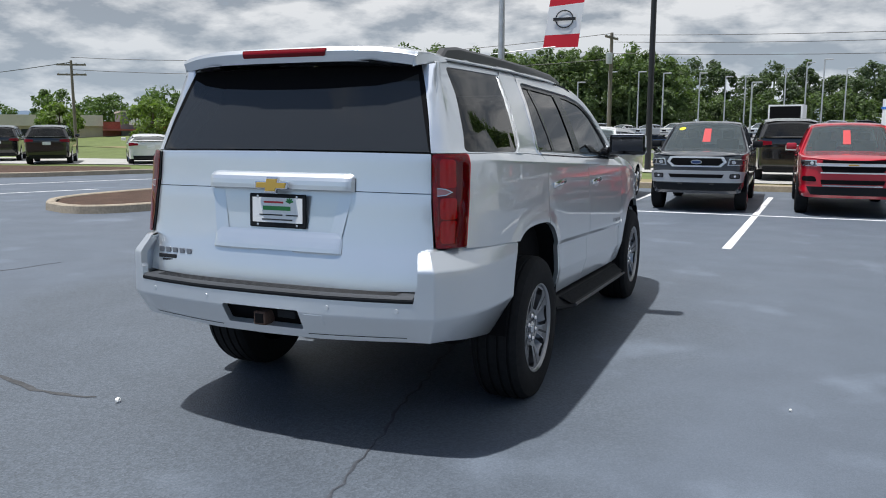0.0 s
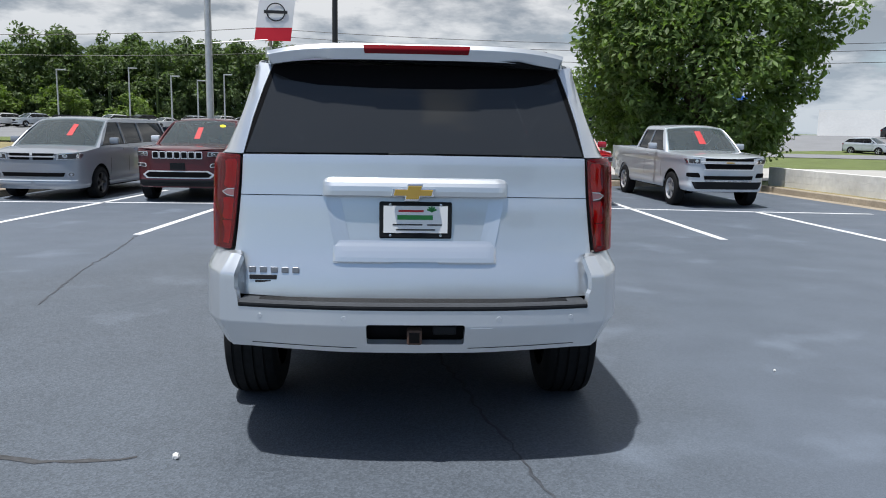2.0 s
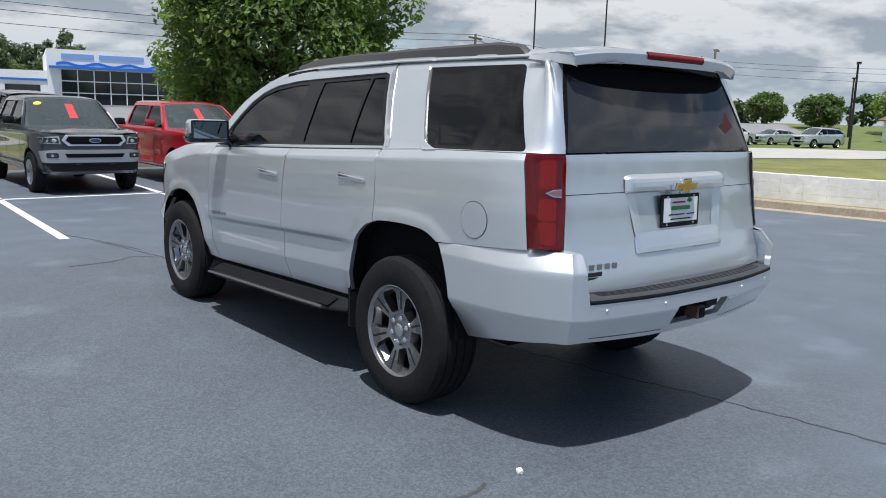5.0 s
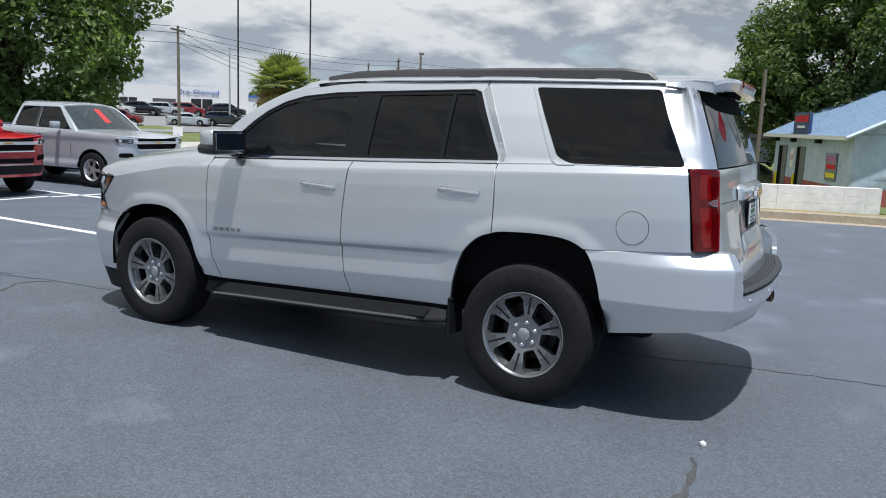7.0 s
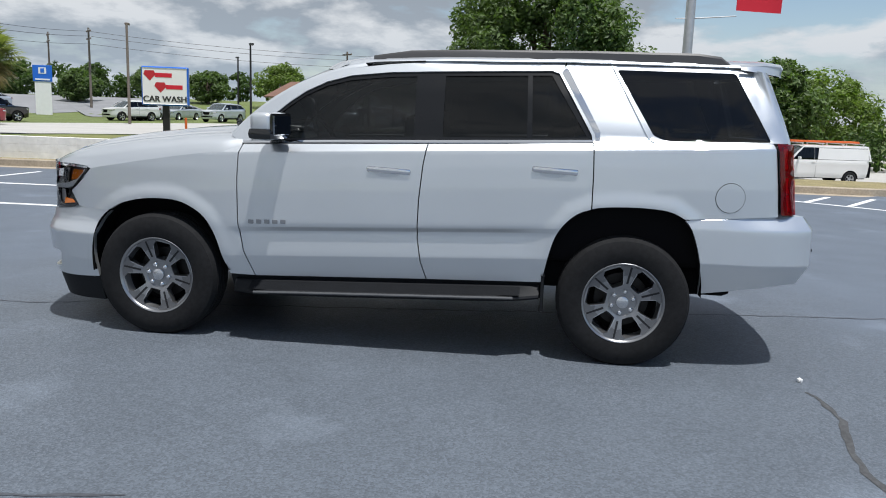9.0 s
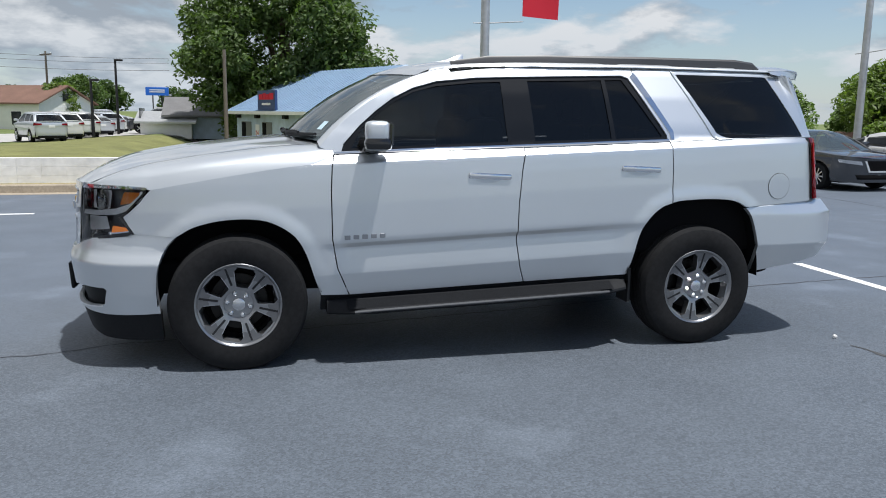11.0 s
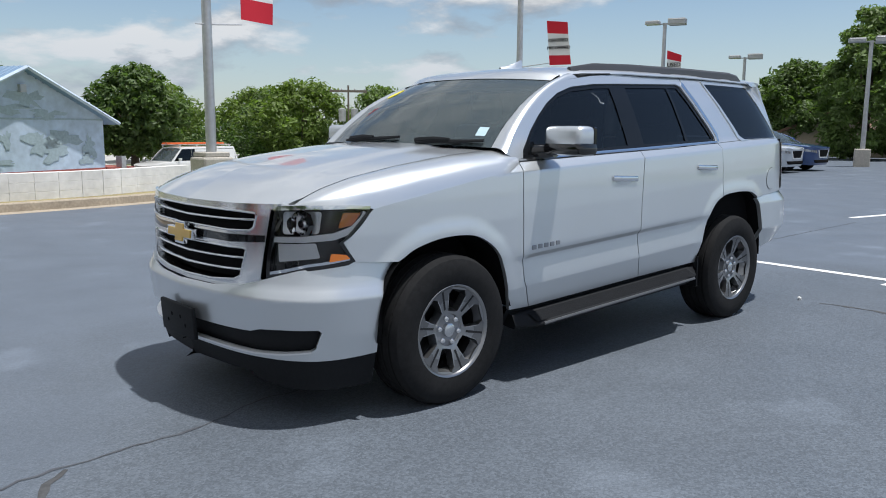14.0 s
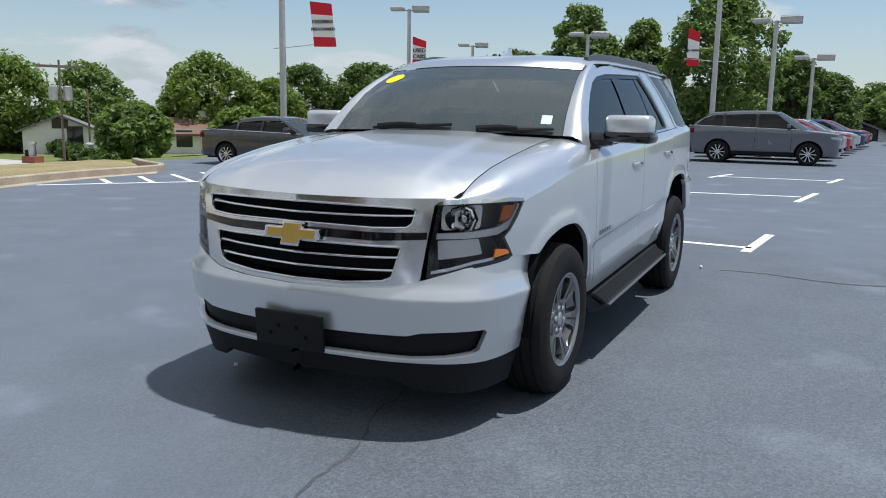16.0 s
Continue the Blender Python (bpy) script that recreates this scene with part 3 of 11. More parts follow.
def writing(name, text, size, mat, parent, m, label="", extrude=0.004, align="CENTER"):
    """Lettering in the built-in font, turned to a mesh."""
    cu = bpy.data.curves.new(name, "FONT")
    cu.body, cu.size, cu.extrude, cu.align_x, cu.align_y = text, size, extrude, align, "CENTER"
    cu.resolution_u = 3
    tmp = bpy.data.objects.new(name, cu)
    scene.collection.objects.link(tmp)
    dep = bpy.context.evaluated_depsgraph_get()
    me = bpy.data.meshes.new_from_object(tmp.evaluated_get(dep))
    bpy.data.objects.remove(tmp)
    bpy.data.curves.remove(cu)
    me.materials.clear()
    me.materials.append(mat)
    ob = new(name, me)
    ob.parent = parent
    ob.matrix_basis = m
    if label:
        tagged(ob, label)
    return ob

# ---- the silver sport utility vehicle, which stands along y at the middle of the lot ----
suv = thing("sport_utility_vehicle", "large silver four-door sport utility vehicle with tinted windows on asphalt", "car")
# plan of the body at its widest, left half, from the front's middle round the side to the rear's middle
US, UC = smooth_curve([(0, 2.440), (-0.40, 2.405), (-0.64, 2.335), (-0.80, 2.225), (-0.885, 2.085), (-0.935, 1.86), (-0.962, 1.6), (-0.976, 1.2),
                       (-0.980, 0.5), (-0.980, -0.5), (-0.978, -1.5), (-0.966, -2.0), (-0.940, -2.22), (-0.890, -2.345), (-0.81, -2.415), (-0.70, -2.447), (-0.35, -2.478), (0, -2.485)])
# bumpers stand proud of it
FS, FC = smooth_curve([(0, 2.500), (-0.40, 2.462), (-0.64, 2.395), (-0.80, 2.295), (-0.895, 2.155), (-0.942, 1.95), (-0.958, 1.75), (-0.966, 1.6)])
BS, BC = smooth_curve([(-0.984, -1.6), (-0.984, -1.85), (-0.979, -2.1), (-0.956, -2.29), (-0.912, -2.435), (-0.851, -2.546), (-0.841, -2.561), (-0.826, -2.569), (-0.70, -2.612), (-0.35, -2.668), (0, -2.680)])
MIDDLE = int(np.argmin(np.abs(UC[:, 1])))


def S_OF_Y(y):
    return float(np.interp(-y, -UC[:, 1], US))


def S_OF_X(x, rear):
    if rear:
        return float(np.interp(-abs(x), UC[MIDDLE:, 0], US[MIDDLE:]))
    return float(np.interp(abs(x), -UC[:MIDDLE, 0], US[:MIDDLE]))


RAKE = 0.045


def soft(f, z, w=0.005):
    return sum(f(z + k * w) for k in (-1, -0.5, 0, 0.5, 1)) / 5


WZ = [0.20, 0.40, 0.443, 0.575, 0.585, 0.742, 0.770, 0.80, 1.00, 1.14, 1.236, 1.288, 1.40, 1.60, 1.78, 1.90]
WX = [0.88, 0.925, 0.933, 0.961, 0.963, 0.953, 0.979, 0.980, 0.976, 0.969, 0.961, 0.908, 0.868, 0.786, 0.695, 0.60]
WX_PLAIN = [0.88, 0.925, 0.933, 0.961, 0.963, 0.972, 0.975, 0.977, 0.976, 0.969, 0.961, 0.908, 0.868, 0.786, 0.695, 0.60]
CREASES = [0.572, 0.580, 0.588, 0.739, 0.745, 0.767, 0.773, 1.233, 1.239, 1.284]
RZ = [0.5, 0.72, 0.80, 0.86, 0.95, 1.05, 1.15, 1.19, 1.24, 1.36, 1.50, 1.80, 1.9]
RX = [-0.080, -0.080, -0.075, -0.060, -0.034, -0.016, -0.004, 0.004, 0.012, 0.022, 0.075, 0.205, 0.26]


def fair(pts, k=4):
    """A smoothly curved line through the points, k pieces to each stretch."""
    P = np.array([2 * np.array(pts[0]) - np.array(pts[1])] + [tuple(p) for p in pts] + [2 * np.array(pts[-1]) - np.array(pts[-2])], float)
    out = []
    for i in range(1, len(P) - 2):
        p0, p1, p2, p3 = P[i - 1:i + 3]
        for j in range(k):
            t = j / k
            out.append(tuple(0.5 * (2 * p1 + (p2 - p0) * t + (2 * p0 - 5 * p1 + 4 * p2 - p3) * t ** 2 + (3 * p1 - p0 - 3 * p2 + p3) * t ** 3)))
    return out + [tuple(P[-2])]


LIPS = [np.array([(1.905, 0.346), (1.911, 0.50), (1.893, 0.628), (1.839, 0.737), (1.741, 0.818), (1.645, 0.856), (1.509, 0.881), (1.349, 0.880), (1.244, 0.850), (1.14, 0.780), (1.075, 0.672), (1.025, 0.52), (0.987, 0.418)]),
        np.array([(-0.983, 0.39), (-1.005, 0.581), (-1.057, 0.776), (-1.149, 0.894), (-1.268, 0.950), (-1.413, 0.966), (-1.582, 0.967), (-1.727, 0.948), (-1.829, 0.879), (-1.889, 0.733), (-1.924, 0.559), (-1.933, 0.45)])]


def flare(y, z):
    """The lips of the wheel arches stand out a little, fading into the sides."""
    out = 0
    for lip in LIPS:
        best = np.full(np.shape(y), 9.0)
        for (y0, z0), (y1, z1) in zip(lip, lip[1:]):
            t = np.clip(((y - y0) * (y1 - y0) + (z - z0) * (z1 - z0)) / ((y1 - y0) ** 2 + (z1 - z0) ** 2), 0, 1)
            best = np.minimum(best, np.hypot(y - y0 - t * (y1 - y0), z - z0 - t * (z1 - z0)))
        k = np.clip((best - 0.015) / 0.085, 0, 1)
        out = out + 0.010 * (1 - k * k * (3 - 2 * k)) * np.clip((z - 0.42) * 6, 0, 1)
    return out


def on_curve(S, C, s, e=0.01):
    x, y = np.interp(s, S, C[:, 0]), np.interp(s, S, C[:, 1])
    tx = np.interp(s + e, S, C[:, 0]) - np.interp(s - e, S, C[:, 0])
    ty = np.interp(s + e, S, C[:, 1]) - np.interp(s - e, S, C[:, 1])
    n = np.hypot(tx, ty)
    return x, y, ty / n, -tx / n


def upper(sx):
    """Place on the upper body; sx -1: left side, +1: right. u: arc length along the plan, v: height."""
    def place(u, v):
        u, v = np.asarray(u, float), np.asarray(v, float)
        m = np.where(u > US[-1], 1.0, np.where(u < 0, 1.0, 0.0))
        s = np.where(u > US[-1], 2 * US[-1] - u, np.abs(u))
        x, y, nx, ny = on_curve(US, UC, s)
        side = np.clip(nx * nx * 1.15 - 0.075, 0, 1)
        q_side = v + RAKE * np.clip(y, -2.2, 1.6) * np.clip((1.75 - v) * 3, 0, 1)
        keep = np.clip((y + 1.12) / 0.25, 0, 1) * np.clip((0.98 - y) / 0.15, 0, 1)
        side_in = 0.98 - keep * soft(lambda q: np.interp(q, WZ, WX), q_side, 0.003) - (1 - keep) * soft(lambda q: np.interp(q, WZ, WX_PLAIN), q_side, 0.003) - flare(y, v)
        rear_in = soft(lambda q: np.interp(q, RZ, RX), v, 0.02)
        front_in = np.interp(v, [0.6, 0.75, 1.0, 1.1], [0.0, 0.0, 0.010, 0.020])
        other = np.where(y < 0, rear_in, front_in)
        d = side * side_in + (1 - side) * other
        # normals point outward: to -x on the left
        px, py = x - nx * d * 1.0 * np.where(nx * x + ny * y > 0, 1, -1), y - ny * d * np.where(nx * x + ny * y > 0, 1, -1)
        px = np.where(m > 0, -px, px)
        return np.stack([-sx * px, py, v], -1)
    return place


def along(S, C, inset=None):
    def make(sx):
        def place(u, v):
            u, v = np.asarray(u, float), np.asarray(v, float)
            m = np.where((u > S[-1]) | (u < 0), -1.0, 1.0)
            s = np.where(u > S[-1], 2 * S[-1] - u, np.abs(u))
            x, y, nx, ny = on_curve(S, C, s, 0.10)
            d = inset(v, x, y)
            o = np.where(nx * x + ny * y > 0, 1, -1)
            return np.stack([-sx * m * (x - nx * d * o), y - ny * d * o, v], -1)
        return place
    return make


front_bumper_at = along(FS, FC, lambda v, x, y: soft(lambda q: np.interp(q, [0.15, 0.30, 0.44, 0.622, 0.638, 0.70, 0.82], [0.10, 0.055, 0.024, 0.0, 0.003, 0.034, 0.055]), v, 0.004))
LEDGE = lambda y: 0.30 + 0.70 * np.clip((-y - 2.0) / 0.42, 0, 1)
rear_bumper_at = along(BS, BC, lambda v, x, y: LEDGE(y) * soft(lambda q: np.interp(q, [0.855, 0.865, 0.95], [0.0, 0.003, 0.070]), v, 0.004) + soft(lambda q: np.interp(q, [0.40, 0.50, 0.640, 0.652, 0.86], [0.150, 0.086, 0.006, 0.0, 0.004]), v, 0.004))
FRONT_ROWS, REAR_ROWS = [0.612, 0.620, 0.630, 0.640], [0.632, 0.640, 0.652, 0.660, 0.853, 0.860, 0.868]


def fs_x(x):
    return float(np.interp(abs(x), -FC[:, 0], FS))


def fs_y(y):
    return float(np.interp(-y, -FC[:, 1], FS))


def bs_x(x):
    k = int(np.argmax(-BC[:, 0]))
    return float(np.interp(-abs(x), BC[k:, 0], BS[k:]))


def bs_y(y):
    return float(np.interp(-y, -BC[:, 1], BS))


Y = S_OF_Y


def side_poly(pts):
    """(y, z) along the left side to (s, z)."""
    return [(S_OF_Y(y), z) for y, z in pts]


ARCH_F = fair([(1.905, 0.346), (1.911, 0.50), (1.893, 0.628), (1.839, 0.737), (1.741, 0.818), (1.645, 0.856), (1.509, 0.881), (1.349, 0.880), (1.244, 0.850), (1.14, 0.780), (1.075, 0.672), (1.025, 0.52), (0.987, 0.418)])
ARCH_R = fair([(-0.983, 0.39), (-1.005, 0.581), (-1.057, 0.776), (-1.149, 0.894), (-1.268, 0.950), (-1.413, 0.966), (-1.582, 0.967), (-1.727, 0.948), (-1.829, 0.879), (-1.889, 0.733), (-1.924, 0.559), (-1.933, 0.45)])
GAP = 0.0035
DOOR_CUT = [(0.822, 0.415), (0.892, 0.579), (0.922, 0.757), (0.926, 1.034), (0.919, 1.18), (0.905, 1.243)]
MID_CUT = [(-0.277, 0.456), (-0.240, 0.567), (-0.216, 0.716), (-0.221, 0.95), (-0.240, 1.16), (-0.262, 1.288)]
FUEL = ellipse(-2.049, 1.047, 0.086, 0.088, 28)


def hollow(place, cu, cv, ru_, rv, deep, lift_, flip):
    """The surface sunk to a bowl round (cu, cv), with fine ribs."""
    def inner(u, v):
        u, v = np.asarray(u, float), np.asarray(v, float)
        e = 0.004
        n = np.cross(place(u + e, v) - place(u - e, v), place(u, v + e) - place(u, v - e))
        n = n / np.maximum(np.linalg.norm(n, axis=-1), 1e-9)[..., None] * (-1 if flip else 1)
        r = np.clip(((u - cu) / ru_) ** 2 + ((v - cv) / rv) ** 2, 0, 1.6)
        d = lift_ - deep * (1 - r / 1.6) - 0.0012 * np.cos((u - cu) * 200)
        return place(u, v) + n * d[..., None]
    return inner


def slope_of(u):
    """How far the side's creases lie below their height at the middle, along the plan."""
    return RAKE * float(np.clip(np.interp(u, US, UC[:, 1]), -2.2, 1.6))


def shift(pts, d):
    return [(y + d, z) for y, z in pts]


for sx, flip in ((-1, False), (1, True)):
    place = upper(sx)
    fender = shift(DOOR_CUT, GAP) + [(1.02, 1.198), (1.30, 1.158), (1.60, 1.108), (1.80, 1.072), (1.925, 1.047), (1.950, 1.022), (1.985, 0.978), (2.04, 0.925), (2.08, 0.895), (2.05, 0.845), (2.02, 0.800), (1.93, 0.792), (1.80, 0.784)] + [p for p in ARCH_F if p[1] > 0.79 or p[0] < 1.4]
    panel("fender", side_poly(fender), place, SILVER, suv, flip=flip, step=0.026, rows=CREASES, slant=slope_of)
    front_door = shift(DOOR_CUT, -GAP) + shift(MID_CUT[::-1], GAP)
    panel("front_door", side_poly(front_door), place, SILVER, suv, flip=flip, step=0.026, rows=CREASES, slant=slope_of)
    rear_door = shift(MID_CUT, -GAP) + [(-0.60, 1.300), (-1.0, 1.321), (-1.246, 1.330), (-1.2535, 1.15), (-1.2545, 0.944)] + [p for p in ARCH_R if p[0] > -1.25 and 0.47 < p[1] < 0.94][::-1] + [(-0.975, 0.478)]
    panel("rear_door", side_poly(rear_door), place, SILVER, suv, flip=flip, step=0.026, rows=CREASES, slant=slope_of)
    quarter = [(-1.2615, 0.947), (-1.2605, 1.15), (-1.253, 1.331), (-1.6, 1.349), (-2.0, 1.360), (-2.300, 1.364), (-2.318, 1.20), (-2.338, 0.944), (-2.1, 0.930), (-1.80, 0.912)] + [p for p in ARCH_R if p[1] > 0.914 and p[0] < -1.262][::-1]
    panel("quarter_panel", side_poly(quarter), place, SILVER, suv, flip=flip, step=0.026, rows=CREASES, slant=slope_of)
    fuel = panel("fuel_door", side_poly(ellipse(-2.049, 1.047, 0.083, 0.085, 28)), place, SILVER, suv, flip=flip, lift=0.003) if sx < 0 else None
    if sx < 0:
        panel("fuel_door_gap", side_poly(FUEL), place, DARK_VOID, suv, flip=flip, lift=0.0012, depth=0)
    # greenhouse side with the openings for the glass
    edge_a = [(0.985, 1.292), (0.90, 1.385), (0.80, 1.475), (0.685, 1.558), (0.56, 1.628), (0.41, 1.690), (0.26, 1.733), (0.01, 1.766), (-0.233, 1.785)]
    roof_edge = [(-0.6, 1.797), (-1.1, 1.806), (-1.5, 1.808), (-2.12, 1.806)]
    daylight = [(0.862, 1.258), (0.845, 1.310), (0.744, 1.418), (0.64, 1.508), (0.537, 1.582), (0.41, 1.645), (0.258, 1.688), (0.007, 1.716), (-0.236, 1.727), (-0.62, 1.741), (-0.985, 1.753), (-1.03, 1.738), (-1.236, 1.378), (-1.240, 1.350), (-1.215, 1.338), (-0.80, 1.322), (-0.262, 1.300)]
    quarter_glass = rounded([(-1.369, 1.770), (-2.105, 1.768), (-2.298, 1.372), (-1.672, 1.358), (-1.588, 1.390)], 0.03)
    base = [(-2.302, 1.368), (-2.0, 1.364), (-1.6, 1.353), (-1.255, 1.335), (-1.0, 1.325), (-0.6, 1.304), (-0.262, 1.292), (0.30, 1.272), (0.905, 1.247)]
    glass_edge = [(S_OF_X(0.762, True), 1.368), (S_OF_X(0.735, True), 1.52), (S_OF_X(0.70, True), 1.66), (S_OF_X(0.665, True), 1.765)]
    outline = side_poly(base[::-1]) + glass_edge + side_poly([(-2.2, 1.80)]) + side_poly((edge_a + roof_edge)[::-1])
    panel("window_frame_panel", outline, place, SILVER, suv, flip=flip, step=0.04, holes=[side_poly(daylight), side_poly(quarter_glass)])
    panel("window_surround", side_poly(daylight), place, PILLAR_BLACK, suv, flip=flip, lift=-0.010, depth=0.0, step=0.06,
          holes=[side_poly(h) for h in ([(0.80, 1.285), (0.735, 1.400), (0.635, 1.488), (0.533, 1.560), (0.41, 1.622), (0.26, 1.662), (0.01, 1.690), (-0.155, 1.698), (-0.165, 1.330)],
                                        [(-0.345, 1.335), (-0.335, 1.706), (-0.84, 1.724), (-0.855, 1.352)], [(-0.885, 1.353), (-0.868, 1.725), (-0.985, 1.729), (-1.205, 1.372), (-1.20, 1.366)])])
    panel("front_door_glass", side_poly([(0.81, 1.28), (0.74, 1.405), (0.64, 1.493), (0.537, 1.566), (0.41, 1.630), (0.26, 1.670), (0.01, 1.698), (-0.165, 1.706), (-0.175, 1.322)]), place, TINT_FRONT, suv, "tinted front door glass", flip=flip, lift=-0.016, depth=0.0, step=0.08)
    panel("rear_door_glass", side_poly([(-0.335, 1.328), (-0.325, 1.714), (-0.99, 1.735), (-1.215, 1.375), (-1.21, 1.358)]), place, TINT, suv, "dark privacy glass", flip=flip, lift=-0.016, depth=0.0, step=0.08)
    panel("quarter_glass", side_poly(quarter_glass), place, TINT, suv, "dark privacy glass", flip=flip, lift=-0.004, depth=0.0, step=0.08)
    panel("glass_chamfer", side_poly([(-1.345, 1.790), (-1.372, 1.772), (-1.592, 1.388), (-1.66, 1.354), (-1.70, 1.350), (-1.60, 1.345), (-1.565, 1.366)]), place, SILVER, suv, "", flip=flip, lift=0.007, depth=0.012, step=0.03)
    # bright strips under the glass and up the rear door
    panel("belt_moulding", side_poly([(0.905, 1.247), (0.902, 1.262), (0.30, 1.289), (-0.262, 1.309), (-0.80, 1.331), (-1.246, 1.348), (-1.246, 1.333), (-0.80, 1.314), (-0.262, 1.292), (0.30, 1.272)]), place, CHROME, suv, "bright metal strip", flip=flip, lift=0.006, depth=0.01, step=0.05)
    panel("rear_door_moulding", side_poly([(-1.262, 1.342), (-1.284, 1.346), (-1.286, 1.395), (-1.082, 1.765), (-1.066, 1.772), (-1.045, 1.745), (-1.255, 1.390)]), place, CHROME, suv, "bright metal strip", flip=flip, lift=0.004, depth=0.01, step=0.03)
    panel("door_gap", side_poly([(-1.058, 1.775), (-1.068, 1.805), (-1.074, 1.805), (-1.066, 1.775)]), place, DARK_VOID, suv, flip=flip, lift=0.001, depth=0, step=0.03)
    # tail lamp: black housing with bright bowls under a clear red lens, and a clear reversing band
    lamp = [(Y(-2.306), 1.360), (Y(-2.322), 1.18), (Y(-2.343), 0.950), (S_OF_X(0.783, True), 0.945), (S_OF_X(0.772, True), 1.15), (S_OF_X(0.766, True), 1.362)]
    tail = panel("tail_lamp", rounded(lamp, 0.012), place, LAMP_DARK_RED, suv, "red tail lamp with a clear reversing band", flip=flip, lift=-0.045, depth=0, step=0.03)
    lens_out = rounded([(Y(-2.309), 1.357), (Y(-2.325), 1.18), (Y(-2.346), 0.953), (S_OF_X(0.785, True), 0.948), (S_OF_X(0.774, True), 1.15), (S_OF_X(0.768, True), 1.359)], 0.012)
    lens_in = rounded([(Y(-2.346), 1.350), (Y(-2.360), 1.18), (Y(-2.380), 0.965), (S_OF_X(0.803, True), 0.966), (S_OF_X(0.793, True), 1.15), (S_OF_X(0.785, True), 1.350)], 0.012)
    panel("lamp_rim", lens_out, place, GLOSS_BLACK, tail, "black edge of the lamp", flip=flip, lift=0.010, depth=0.05, step=0.03, holes=[lens_in])
    panel("lens", lens_out, place, RED_GLASS, tail, "clear red lens", flip=flip, lift=0.014, depth=0, step=0.03)
    s0, s1 = Y(-2.364), S_OF_X(0.800, True)
    for z0, z1 in ((1.216, 1.346), (1.075, 1.172), (0.970, 1.070)):
        bowl = hollow(place, 0.5 * (s0 + s1), 0.5 * (z0 + z1), 0.5 * (s1 - s0), 0.5 * (z1 - z0), 0.014, -0.010, flip)
        panel("reflector", rounded([(s0 + 0.006, z0), (s1 - 0.004, z0), (s1 - 0.004, z1), (s0 + 0.006, z1)], 0.02), bowl, RED_REFLECTOR, tail, "bright red reflector bowl", flip=flip, depth=0, step=0.014)
    panel("reverse_lamp", [(s0 + 0.045, 1.196), (s0 + 0.070, 1.184), (s1 + 0.012, 1.180), (s1 + 0.012, 1.210), (s0 + 0.070, 1.207)], place, PALE_LENS, tail, "clear reversing lamp", flip=flip, lift=0.0165, depth=0.002, step=0.02)
    panel("reverse_bezel", [(s0 + 0.036, 1.196), (s0 + 0.068, 1.180), (s1 + 0.012, 1.176), (s1 + 0.012, 1.180), (s0 + 0.070, 1.184), (s0 + 0.045, 1.196), (s0 + 0.070, 1.207), (s1 + 0.012, 1.210), (s1 + 0.012, 1.214), (s0 + 0.068, 1.211)], place, SATIN_METAL, tail, "bright edge of the reversing lamp", flip=flip, lift=0.017, depth=0.002, step=0.02)
    # handles, mirrors, badge bars, running board
    for y0, z0 in ((-0.032, 1.122), (-1.032, 1.163)):
        handle = box("door_handle", -0.135, 0.135, -0.008, 0.008, -0.017, 0.017, CHROME, suv, "chrome door handle", 0.010, 2, None, True)
        handle.matrix_basis = pose(sx * 0.9755, y0, z0, 0, 0, 90) @ pose(0, 0, 0, 0, -2.5 * (1 if sx < 0 else 1), 0)
        for yy in (-0.105, 0.105):
            p = box("handle_mount", -0.022, 0.022, -0.03, 0.0, -0.014, 0.014, SILVER, handle, "", 0.006, 2, None, True)
            p.matrix_basis = pose(yy, 0, 0, 0, 0, 0) if sx < 0 else pose(yy, 0.03, 0, 0, 0, 0)
        # flat ellipse in darker silver paints the shade of the handle's cup
        panel("handle_cup", side_poly(ellipse(y0 + 0.01, z0 - 0.012, 0.085, 0.030, 20)), place, material("painted_cup_shade", (0.58, 0.61, 0.65), 0.35, 0.5) if "painted_cup_shade" not in bpy.data.materials else bpy.data.materials["painted_cup_shade"], suv, flip=flip, lift=0.0015, depth=0, step=0.03)
    for k in range(5):
        y0 = 0.835 - k * 0.052
        p = box("badge_bar", -0.017, 0.017, -0.004, 0.004, -0.013, 0.013, BADGE_METAL, suv, "raised chrome badge letter, plain block", 0.003)
        p.matrix_basis = pose(sx * 0.980, y0, 0.765 - RAKE * (y0 - 0.85), 0, 0, 90)

